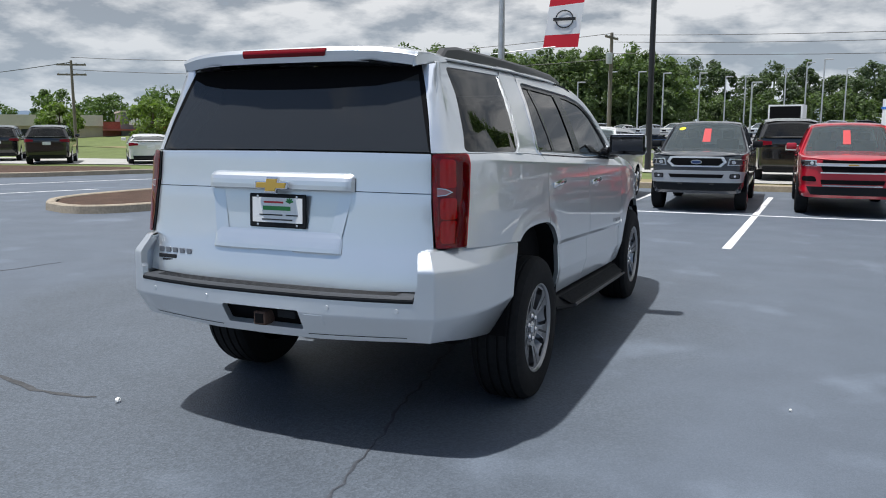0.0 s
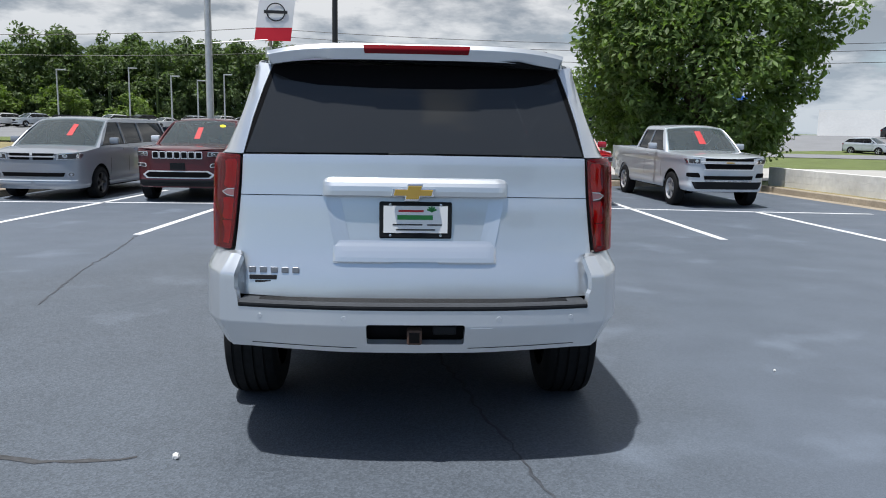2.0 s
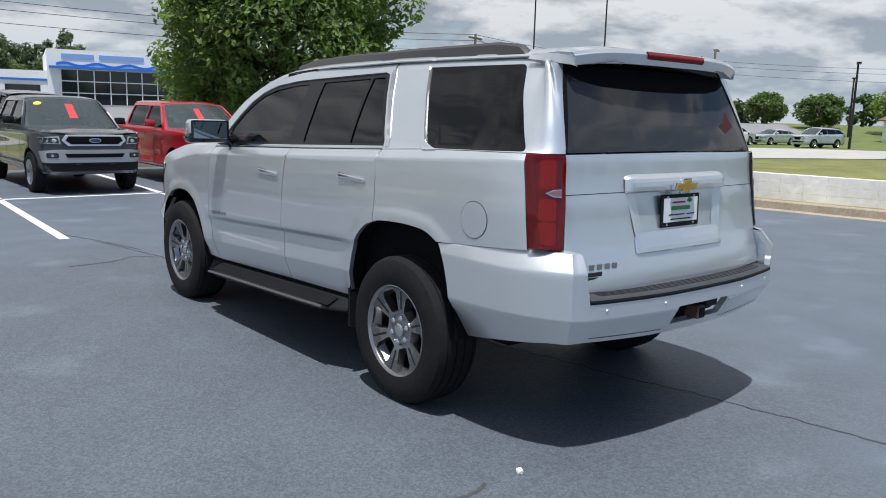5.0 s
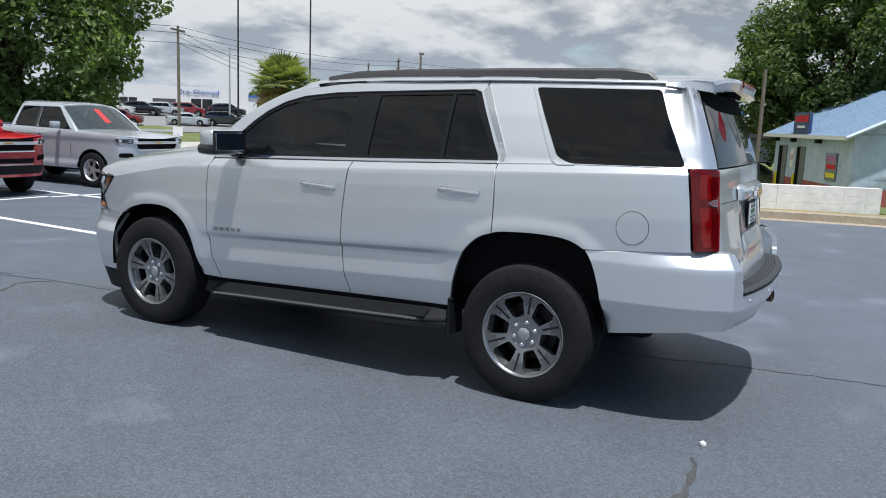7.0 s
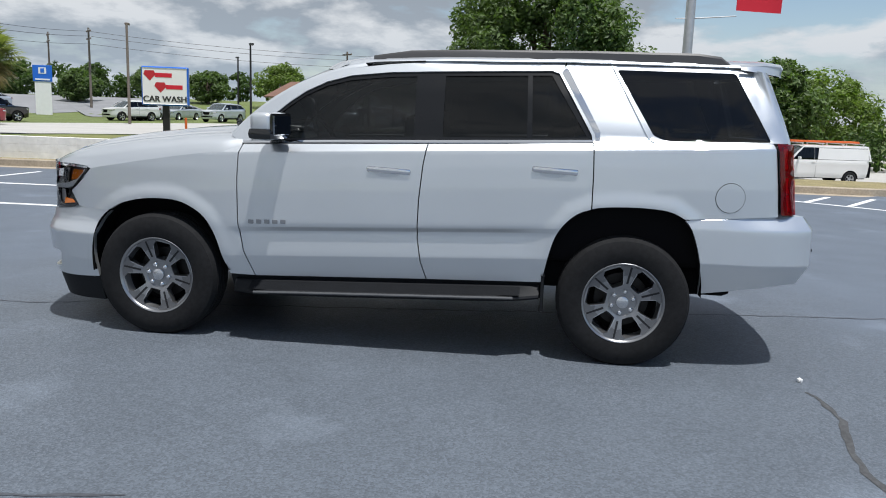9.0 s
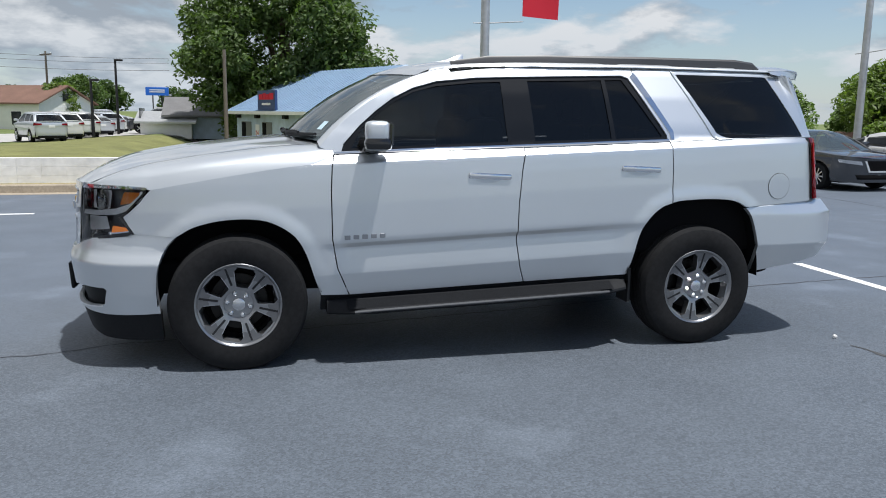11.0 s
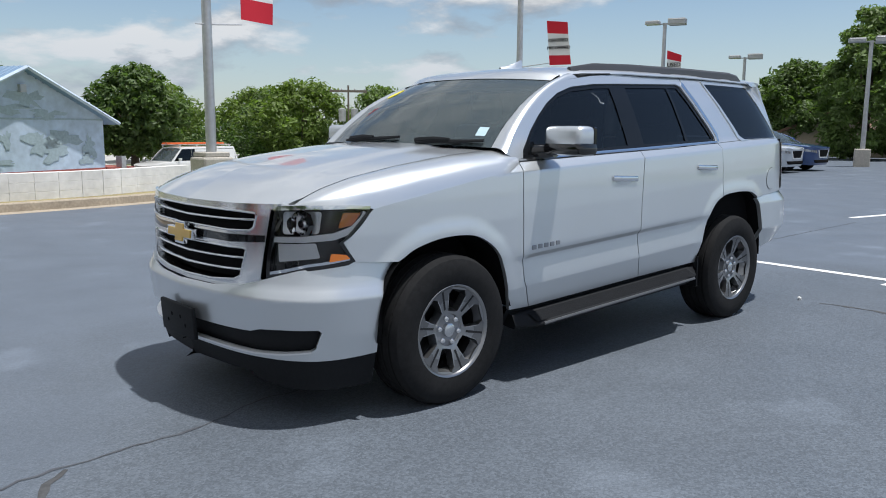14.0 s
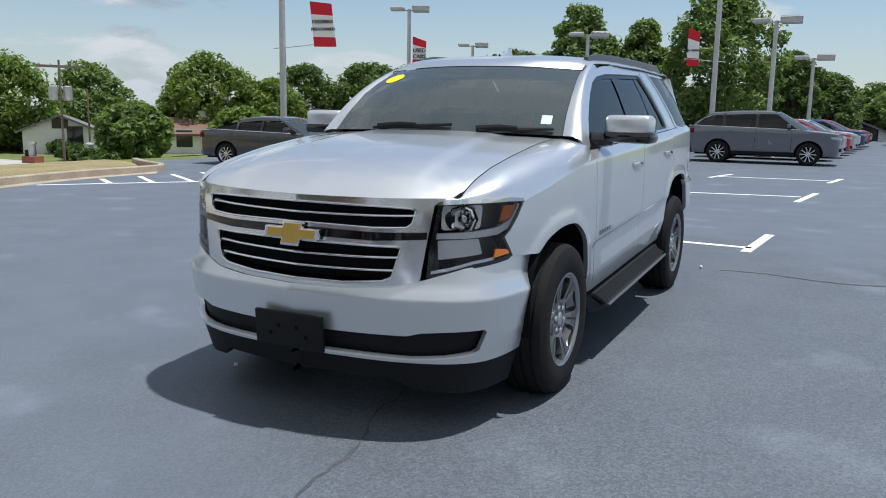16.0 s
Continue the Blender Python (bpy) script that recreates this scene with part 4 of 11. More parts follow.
# running boards, wheel wells
for sx in (-1, 1):
    bm = bmesh.new()
    n = 16
    for i in range(n):
        t = i / (n - 1)
        y = 0.955 - t * 1.93
        z = 0.385 + t * 0.07
        e = min(1.0, min(t, 1 - t) * 10)
        xo = 0.955 + 0.085 * e
        for x, zz in ((0.80, z + 0.015), (0.93, z - 0.005), (xo, z - 0.055), (xo + 0.006, z - 0.068), (xo - 0.01, z - 0.082), (0.90, z - 0.080), (0.80, z - 0.06)):
            bm.verts.new((sx * x, y, zz))
    bm.verts.ensure_lookup_table()
    for i in range(n - 1):
        for k in range(7):
            bm.faces.new([bm.verts[j] for j in (i * 7 + k, i * 7 + (k + 1) % 7, (i + 1) * 7 + (k + 1) % 7, (i + 1) * 7 + k)])
    bm.faces.new([bm.verts[k] for k in range(7)])
    bm.faces.new([bm.verts[(n - 1) * 7 + k] for k in range(7)])
    bmesh.ops.recalc_face_normals(bm, faces=bm.faces)
    board = part("running_board", bm, BLACK_PLASTIC, suv, "black running board with grey tread", True, 25)
    mesh_part("tread", [(sx * 0.945, 0.84, 0.381), (sx * 1.022, 0.84, 0.343), (sx * 1.022, -0.86, 0.405), (sx * 0.945, -0.86, 0.443)], [(0, 1, 2, 3) if sx < 0 else (3, 2, 1, 0)], TREAD_GREY, board, "ribbed grey tread", at=pose(0, 0, 0.0005))
    # lighter grey tube paints the highlight along the board's outer edge
    tube("board_edge", [(sx * 1.038, 0.80, 0.329), (sx * 1.041, 0.4, 0.346), (sx * 1.041, -0.5, 0.379), (sx * 1.038, -0.82, 0.391)], 0.009, EDGE_GREY, board, "lighter outer edge of the running board, highlight put into its colour", 6)
    mesh_part("rocker", [(sx * 0.925, 0.99, 0.43), (sx * 0.925, -1.0, 0.50), (sx * 0.86, -1.0, 0.36), (sx * 0.86, 0.99, 0.31)], [(0, 1, 2, 3) if sx < 0 else (3, 2, 1, 0)], BLACK_PLASTIC, suv)
    for arch, cy in ((ARCH_F, 1.461), (ARCH_R, -1.479)):
        verts, faces = [], []
        m = len(arch)
        lo = [(arch[0][0], 0.42)] + arch[1:-1] + [(arch[-1][0], 0.44)]
        for x in (0.955, 0.50):
            for y, z in lo:
                verts.append((sx * x, cy + (y - cy) * 1.004, z + 0.002))
        k = len(lo)
        for i in range(k - 1):
            faces.append((i, i + 1, k + i + 1, k + i))
        faces.append(tuple(range(k, 2 * k)))
        mesh_part("wheel_well", verts, faces, DARK_VOID, suv, "dark wheel well liner")

# wheels
def suv_wheel(at, sx):
    w = new("wheel")
    w.parent = suv
    w.matrix_basis = at
    R = 0.397
    prof = [(-0.128, 0.245), (-0.132, 0.262), (-0.137, 0.30), (-0.135, 0.345), (-0.122, 0.378), (-0.105, 0.390), (-0.088, R - 0.001), (-0.086, R - 0.009), (-0.076, R - 0.009), (-0.074, R), (-0.034, R + 0.001), (-0.032, R - 0.009), (-0.022, R - 0.009), (-0.020, R + 0.001),
            (0.020, R + 0.001), (0.022, R - 0.009), (0.032, R - 0.009), (0.034, R + 0.001), (0.074, R), (0.076, R - 0.009), (0.086, R - 0.009), (0.088, R - 0.001), (0.105, 0.390), (0.122, 0.378), (0.135, 0.345), (0.137, 0.30), (0.132, 0.262), (0.128, 0.245), (0.10, 0.235)]
    tyre = lathe("tyre", prof, RUBBER, w, "black all-season tyre", 72, sign=sx)
    bm = bmesh.new()
    for k in range(64):
        for side in (-1, 1):
            a = 2 * math.pi * (k + 0.25 * side) / 64
            bm_box(bm, side * 0.09, side * 0.124, -0.0135, 0.0135, -0.012, 0.006, m=Matrix.Rotation(a, 4, "X") @ Matrix.Translation((0, 0, R - 0.012)) @ Matrix.Rotation(side * 0.25, 4, "Z") @ Matrix.Rotation(side * 0.28, 4, "Y"))
    tagged(part("tread_block", bm, RUBBER, tyre, "shoulder tread blocks"), kind="stuff")
    # rim: barrel and lip (outer face at +u)
    lathe("rim_lip", [(0.060, 0.208), (0.100, 0.224), (0.116, 0.230), (0.127, 0.238), (0.130, 0.244), (0.126, 0.249), (0.112, 0.250)], ALLOY_GREY, w, "machined alloy rim edge", 64, sign=sx)
    lathe("rim_barrel", [(-0.10, 0.21), (0.0, 0.20), (0.06, 0.206)], POCKET_GREY, w, "dark alloy rim barrel", 48, sign=sx)
    lathe("brake_disc", [(0.0, 0.0), (0.0, 0.165), (-0.02, 0.165)], material("brake_steel", (0.035, 0.034, 0.034), 0.5, 0.8) if "brake_steel" not in bpy.data.materials else bpy.data.materials["brake_steel"], w, "steel brake disc", 40, sign=sx)
    lathe("backing", [(-0.03, 0.0), (-0.03, 0.205)], DARK_VOID, w, "", 24, sign=sx)
    lathe("hub_cap", [(0.103, 0.0), (0.102, 0.026), (0.097, 0.036), (0.082, 0.038), (0.070, 0.040)], SATIN_METAL, w, "round bright centre cap", 28, sign=sx)
    lathe("hub_plate", [(0.078, 0.03), (0.079, 0.082), (0.087, 0.090), (0.080, 0.094)], ALLOY_GREY, w, "grey alloy hub", 36, sign=sx)
    face_x = lambda q, r: np.interp(np.hypot(q, r), [0.08, 0.11, 0.16, 0.215, 0.24], [0.086, 0.095, 0.104, 0.112, 0.118])
    for k in range(6):
        ca, sa = math.cos(math.radians(60 * k + 30)), math.sin(math.radians(60 * k + 30))
        place = lambda u, v, ca=ca, sa=sa: np.stack([sx * face_x(np.asarray(u, float), np.asarray(v, float)), np.asarray(u, float) * ca - np.asarray(v, float) * sa, np.asarray(u, float) * sa + np.asarray(v, float) * ca], -1)
        arc = [(0.086 * math.sin(math.radians(d)), 0.086 * math.cos(math.radians(d))) for d in (-30, -15, 0, 15, 30)]
        right = [(0.0495, 0.0857), (0.0225, 0.1035), (0.0262, 0.128), (0.0420, 0.1950), (0.0700, 0.2115), (0.109, 0.1888)]
        top = [(0.239 * math.sin(math.radians(d)), 0.239 * math.cos(math.radians(d))) for d in (30, 20, 10, 0, -10, -20, -30)]
        spoke = panel("spoke", arc + right + top + [(-x, y) for x, y in right[::-1]], place, ALLOY_GREY, w, "machined grey alloy spoke", step=0.02, depth=0.050, flip=sx < 0)
        for e in (-1, 1):
            # flat panel; darker grey paints the shading of a slanted foot
            panel("spoke_foot_shade", [(e * 0.0075, 0.172), (e * 0.0325, 0.160), (e * 0.0410, 0.1945), (e * 0.069, 0.2120), (e * 0.058, 0.224), (e * 0.0075, 0.229)], place, FACET_SHADE_GREY, spoke, "flat foot of the spoke, slant shading put into its darker grey", step=0.03, depth=0, lift=0.0012, flip=(sx < 0))
            panel("spoke_edge", [(e * 0.0227, 0.106), (e * 0.0262, 0.128), (e * 0.0415, 0.192), (e * 0.0385, 0.192), (e * 0.0232, 0.128), (e * 0.0200, 0.108)], place, SATIN_METAL, spoke, "bright machined edge", step=0.03, depth=0, lift=0.0016, flip=(sx < 0))
        panel("spoke_groove", [(-0.0065, 0.118), (0.0065, 0.118), (0.0065, 0.226), (-0.0065, 0.226)], place, POCKET_GREY, spoke, "flat dark strip for the groove", step=0.03, depth=0, lift=0.0014, flip=sx < 0)
        b = math.radians(60 * k)
        p = Vector((0, 0.067 * math.cos(b), 0.067 * math.sin(b)))
        lathe("lug_nut", [(0.104, 0.0), (0.102, 0.009), (0.095, 0.0150), (0.070, 0.0150)], CHROME, w, "", 10, sign=sx, at=tuple(p))
    return w


for y, z in ((1.464, 0.386), (-1.479, 0.388)):
    for sx in (-1, 1):
        suv_wheel(pose(sx * 0.862, y, z, 12 if y > 0 else 40), sx)

# front bumper: painted skin with the lower slot left open, slot, bright strip, black air dam, plate bracket
left_top = [(0.0, 0.658), (fs_x(0.30), 0.662), (fs_x(0.50), 0.679), (fs_x(0.585), 0.700), (fs_x(0.70), 0.735), (fs_x(0.80), 0.765), (fs_y(2.12), 0.790), (fs_y(2.0), 0.798), (fs_y(1.93), 0.788), (fs_y(1.80), 0.780)]
arch_b = [(fs_y(y), z) for y, z in ARCH_F if y > 1.6 and 0.36 < z < 0.775][::-1] + [(fs_y(1.905), 0.338)]
low = [(fs_y(2.0), 0.332), (fs_y(2.10), 0.329), (fs_x(0.86), 0.328), (fs_x(0.80), 0.330), (fs_x(0.58), 0.333), (fs_x(0.30), 0.334), (0.0, 0.334)]
slot = [(0.0, 0.356), (fs_x(0.37), 0.358), (fs_x(0.58), 0.356), (fs_x(0.73), 0.364), (fs_x(0.84), 0.377), (fs_x(0.858), 0.390), (fs_x(0.874), 0.474), (fs_x(0.866), 0.487), (fs_x(0.73), 0.486), (fs_x(0.63), 0.480), (fs_x(0.57), 0.464), (fs_x(0.30), 0.460), (0.0, 0.456)]


def full(h):
    return h + [(-a, b) for a, b in h[::-1] if a > 0.012]


FM = front_bumper_at(-1)
panel("front_bumper", full(left_top + arch_b + low), FM, SILVER, suv, "silver front bumper skin", step=0.035, rows=FRONT_ROWS, holes=[full(slot)])
panel("lower_grille", full([(0.0, 0.335), (fs_x(0.40), 0.337), (fs_x(0.74), 0.342), (fs_x(0.875), 0.355), (fs_x(0.89), 0.515), (fs_x(0.40), 0.50), (0.0, 0.49)]), FM, BLACK_PLASTIC, suv, "black lower grille slot", lift=-0.040, depth=0, step=0.06)
panel("lower_trim", full([(0.0, 0.358), (fs_x(0.37), 0.360), (fs_x(0.58), 0.358), (fs_x(0.73), 0.366), (fs_x(0.845), 0.380), (fs_x(0.845), 0.372), (fs_x(0.73), 0.357), (fs_x(0.58), 0.349), (fs_x(0.37), 0.350), (0.0, 0.348)]), FM, BRIGHT_TRIM, suv, "bright strip below the bumper slot", lift=0.005, depth=0.02, step=0.03)
panel("air_dam", full([(0.0, 0.342), (fs_x(0.40), 0.342), (fs_x(0.72), 0.340), (fs_x(0.80), 0.338), (fs_y(2.10), 0.336), (fs_y(1.905), 0.342), (fs_y(1.905), 0.165), (fs_y(2.05), 0.165), (fs_x(0.80), 0.170), (fs_x(0.57), 0.195), (fs_x(0.51), 0.240), (0.0, 0.238)]), FM, BLACK_PLASTIC, suv, "black plastic air dam", lift=-0.008, step=0.045, depth=0.04)
bracket = box("plate_bracket", -0.19, 0.19, -0.012, 0.012, -0.085, 0.085, BLACK_PLASTIC, suv, "empty black number plate bracket", 0.008, 2, None, True)
bracket.matrix_basis = pose(0.0, 2.505, 0.440, -4, 0, 0)
for x, z in ((-0.10, -0.02), (0.10, -0.02), (-0.05, 0.02), (0.05, 0.02)):
    p = lathe("bolt_hole", [(0.0135, 0.0), (0.0135, 0.011)], DARK_VOID, bracket, "", 12)
    p.matrix_basis = pose(x, 0, z, 0, 0, 90)

# grille
place = upper(-1)
nose = lambda x: S_OF_X(x, False)
panel("grille_backing", full([(0.0, 0.685), (nose(0.50), 0.70), (nose(0.555), 0.80), (nose(0.60), 1.05), (0.0, 1.05)]), place, DARK_VOID, suv, "dark grille opening", lift=-0.055, depth=0, step=0.06)
frame_out = [(0.0, 0.650), (nose(0.30), 0.655), (nose(0.50), 0.674), (nose(0.60), 0.710), (nose(0.62), 0.84), (nose(0.655), 1.045), (nose(0.70), 1.075), (nose(0.45), 1.068), (0.0, 1.062)]
upper_gap = [(0.0, 0.940), (nose(0.40), 0.937), (nose(0.545), 0.944), (nose(0.570), 0.962), (nose(0.585), 1.018), (nose(0.570), 1.028), (nose(0.45), 1.032), (0.0, 1.034)]
lower_gap = [(0.0, 0.678), (nose(0.25), 0.682), (nose(0.44), 0.701), (nose(0.484), 0.722), (nose(0.522), 0.846), (nose(0.505), 0.858), (nose(0.40), 0.856), (0.0, 0.856)]
panel("grille_surround", full(frame_out), place, PLATED, suv, "chrome grille surround with two openings", lift=0.012, depth=0.06, step=0.03, holes=[full(upper_gap), full(lower_gap)])
panel("grille_groove", full([(0.0, 0.920), (nose(0.40), 0.917), (nose(0.628), 0.926), (nose(0.625), 0.894), (nose(0.40), 0.879), (0.0, 0.880)]), place, GLOSS_BLACK, suv, "black groove through the grille's middle", lift=0.0145, depth=0.004, step=0.03)
for gap, name in ((upper_gap, "upper_lip"), (lower_gap, "lower_lip")):
    ring_uv = full(gap)
    loop = []
    for (u0, v0), (u1, v1) in zip(ring_uv, ring_uv[1:] + ring_uv[:1]):
        for k in range(max(1, int(abs(u1 - u0) / 0.05))):
            f = k / max(1, int(abs(u1 - u0) / 0.05))
            q = place(np.array([u0 + (u1 - u0) * f]), np.array([v0 + (v1 - v0) * f]))[0]
            loop.append((q[0], q[1] + 0.013, q[2]))
    tube(name, loop + loop[:1], 0.0055, CHROME, suv, "rounded chrome lip of a grille opening", 8)


def grille_slat(z, w, h):
    """A rounded plated slat that follows the nose."""
    us = np.linspace(-nose(w), nose(w), 45)
    prof = [(-h, -0.030), (-h, -0.006), (-h * 0.62, 0.002), (0.0, 0.006), (h * 0.62, 0.000), (h, -0.012), (h, -0.034)]
    verts, faces = [], []
    for u in us:
        for dz, lift in prof:
            q = place(np.array([u]), np.array([z + dz + 0.012 * (u / nose(w)) ** 2]))[0]
            verts.append((q[0], q[1] + lift, q[2]))
    for i in range(44):
        for j in range(6):
            k = i * 7 + j
            faces.append((k, k + 1, k + 8, k + 7))
    mesh_part("grille_slat", verts, faces, CHROME, suv, "chrome grille slat", True)


for z, w, h in ((0.984, 0.575, 0.0085), (0.797, 0.505, 0.0085), (0.738, 0.485, 0.0085)):
    grille_slat(z, w, h)
panel("grille_mesh", full([(0.0, 0.700), (nose(0.50), 0.72), (nose(0.575), 1.035), (0.0, 1.035)]), place, DARK_VOID, suv, "black grille louvres", lift=-0.040, depth=0, step=0.06)
# headlamps
for sx, flip in ((-1, False), (1, True)):
    place = upper(sx)
    nose = lambda x: S_OF_X(x, False)
    # headlamp: dark housing, chrome blade between the two lobes, projector, reflector, amber corner, clear lens on top
    lobe = [(nose(0.672), 1.060), (nose(0.80), 1.066), (Y(2.05), 1.064), (Y(1.945), 1.056), (Y(1.950), 1.030), (Y(1.990), 0.985), (Y(2.045), 0.930), (Y(2.085), 0.895), (Y(2.055), 0.850), (Y(2.025), 0.805), (Y(2.06), 0.788), (nose(0.80), 0.765), (nose(0.72), 0.742), (nose(0.625), 0.722), (nose(0.635), 0.85)]
    head = panel("headlamp", lobe, place, LAMP_BLACK, suv, "headlamp with dark housing and amber corner", flip=flip, lift=-0.075, depth=0, step=0.03)
    panel("lamp_rim", lobe, place, GLOSS_BLACK, head, "", flip=flip, lift=0.004, depth=0.05, step=0.025, holes=[[(nose(0.69), 1.047), (nose(0.80), 1.052), (Y(2.05), 1.050), (Y(1.962), 1.044), (Y(1.968), 1.028), (Y(2.005), 0.985), (Y(2.062), 0.925), (Y(2.10), 0.893), (Y(2.07), 0.848), (Y(2.045), 0.812), (nose(0.80), 0.782), (nose(0.72), 0.757), (nose(0.642), 0.738), (nose(0.652), 0.85)]])
    panel("lamp_brow", [(nose(0.660), 1.066), (nose(0.80), 1.072), (Y(2.05), 1.071), (Y(1.945), 1.062), (Y(1.948), 1.047), (Y(2.05), 1.053), (nose(0.80), 1.052), (nose(0.664), 1.044)], place, CHROME, head, "chrome brow", flip=flip, lift=0.008, depth=0.02, step=0.02)
    panel("lamp_blade", [(nose(0.66), 0.920), (nose(0.78), 0.925), (Y(2.12), 0.942), (Y(2.04), 0.970), (Y(1.990), 1.016), (Y(1.980), 1.040), (Y(1.966), 1.036), (Y(1.974), 1.000), (Y(2.04), 0.936), (Y(2.12), 0.908), (nose(0.78), 0.897), (nose(0.66), 0.895)], place, BRIGHT_TRIM, head, "bright blade", flip=flip, lift=-0.004, depth=0.02, step=0.02)
    panel("lamp_sill", [(nose(0.635), 0.752), (nose(0.72), 0.772), (nose(0.80), 0.797), (Y(2.05), 0.823), (Y(2.05), 0.810), (nose(0.80), 0.783), (nose(0.72), 0.757), (nose(0.635), 0.738)], place, CHROME, head, "bright lower edge", flip=flip, lift=0.002, depth=0.02, step=0.02)
    panel("reflector", rounded([(nose(0.668), 0.886), (nose(0.825), 0.892), (nose(0.838), 0.822), (nose(0.672), 0.800)], 0.008), place, BRIGHT_TRIM, head, "low beam reflector", flip=flip, lift=-0.030, depth=0, step=0.03)
    panel("turn_signal", rounded([(Y(2.075), 1.035), (Y(1.985), 1.032), (Y(2.03), 0.975), (Y(2.10), 0.962)], 0.01), place, AMBER, head, "amber side marker", flip=flip, lift=-0.012, depth=0.01, step=0.02)
    panel("turn_signal", rounded([(Y(2.135), 0.846), (Y(2.068), 0.838), (Y(2.050), 0.818), (Y(2.145), 0.806)], 0.006), place, AMBER, head, "amber turn lamp", flip=flip, lift=0.0055, depth=0.01, step=0.02)
    q = place(np.array([nose(0.745)]), np.array([0.978]))[0]
    panel("upper_reflector", rounded([(nose(0.685), 1.040), (nose(0.845), 1.042), (nose(0.835), 0.935), (nose(0.682), 0.930)], 0.02), hollow(place, nose(0.765), 0.985, 0.09, 0.06, 0.020, -0.045, flip), BRIGHT_TRIM, head, "bright bowl round the projector", flip=flip, depth=0, step=0.018)
    ring = lathe("projector", [(0.02, 0.070), (0.050, 0.066), (0.053, 0.058), (0.044, 0.046), (0.020, 0.040)], CHROME, head, "eight-sided projector bezel", 8, "x")
    ring.matrix_basis = pose(q[0] - sx * 0.012, q[1] - 0.088, q[2], 0, 0, 90 + (10 if sx < 0 else -10))
    ball = lathe("projector_lens", [(0.042, 0.0), (0.038, 0.02), (0.022, 0.036), (0.005, 0.042)], REFLECTOR, head, "projector lens", 24, "x")
    ball.matrix_basis = pose(q[0] - sx * 0.012, q[1] - 0.088, q[2], 0, 0, 90 + (10 if sx < 0 else -10))
    panel("lens", lobe, place, CLEAR_LENS, head, "clear lamp lens", flip=flip, lift=0.0025, depth=0, step=0.03)
emblem = [(-0.15, 0.024), (-0.052, 0.024), (-0.045, 0.058), (0.062, 0.058), (0.055, 0.024), (0.152, 0.024), (0.138, -0.030), (0.044, -0.030), (0.036, -0.062), (-0.068, -0.062), (-0.06, -0.030), (-0.162, -0.030)]
bow = prism("front_emblem", emblem, -0.012, 0.012, CHROME, suv, "gold and chrome cross-shaped emblem, plain", 0.004)
bow.matrix_basis = pose(0.0, 2.468, 0.892, 0, 0, 180)
prism("emblem_face", [(x * 0.87, z * 0.78) for x, z in emblem], -0.017, -0.011, GOLD, bow, "gold face", 0.003)
HOOD_D = [-0.05, 0.0, 0.03, 0.08, 0.17, 0.34, 0.62, 1.00, 1.30, 1.6]
HOOD_Z = [1.035, 1.058, 1.078, 1.104, 1.140, 1.186, 1.235, 1.284, 1.306, 1.318]
NOSE_X = -UC[:700, 0]
NOSE_Y = UC[:700, 1]


def top_at(sx):
    def place(u, v):
        ax = np.abs(np.asarray(u, float))
        v = np.asarray(v, float)
        yn = np.interp(np.minimum(ax, 0.74), NOSE_X, NOSE_Y)
        h = np.interp(yn - v, HOOD_D, HOOD_Z)
        h = (h + np.interp(yn - v + 0.03, HOOD_D, HOOD_Z) + np.interp(yn - v - 0.03, HOOD_D, HOOD_Z)) / 3
        crown = 0.022 * (1 - np.clip(ax / 0.75, 0, 1) ** 2) * np.clip((yn - v) * 4, 0, 1)
        # raised middle of the bonnet between two creases
        mid = 0.013 * (lambda k: k * k * (3 - 2 * k))(np.clip((0.600 - 0.10 * (yn - v) - ax) / 0.10, 0, 1)) * np.clip((yn - v) * 3 - 0.2, 0, 1)
        w = np.interp(v, UC[::-1, 1], -UC[::-1, 0])
        w = np.interp(v, [0.8, 1.2, 1.6, 1.86, 2.0, 2.085, 2.225], [0.976, 0.974, 0.960, 0.933, 0.912, 0.885, 0.80]) + 0.004
        t = np.clip((ax - 0.74) / np.maximum(w - 0.74, 0.03), 0, 1)
        drop = (1 - np.sqrt(np.clip(1 - t ** 2.4, 0, 1))) * np.clip(0.145, 0, None)
        return np.stack([np.asarray(u, float), v, h + crown + mid - drop], -1)
    return place


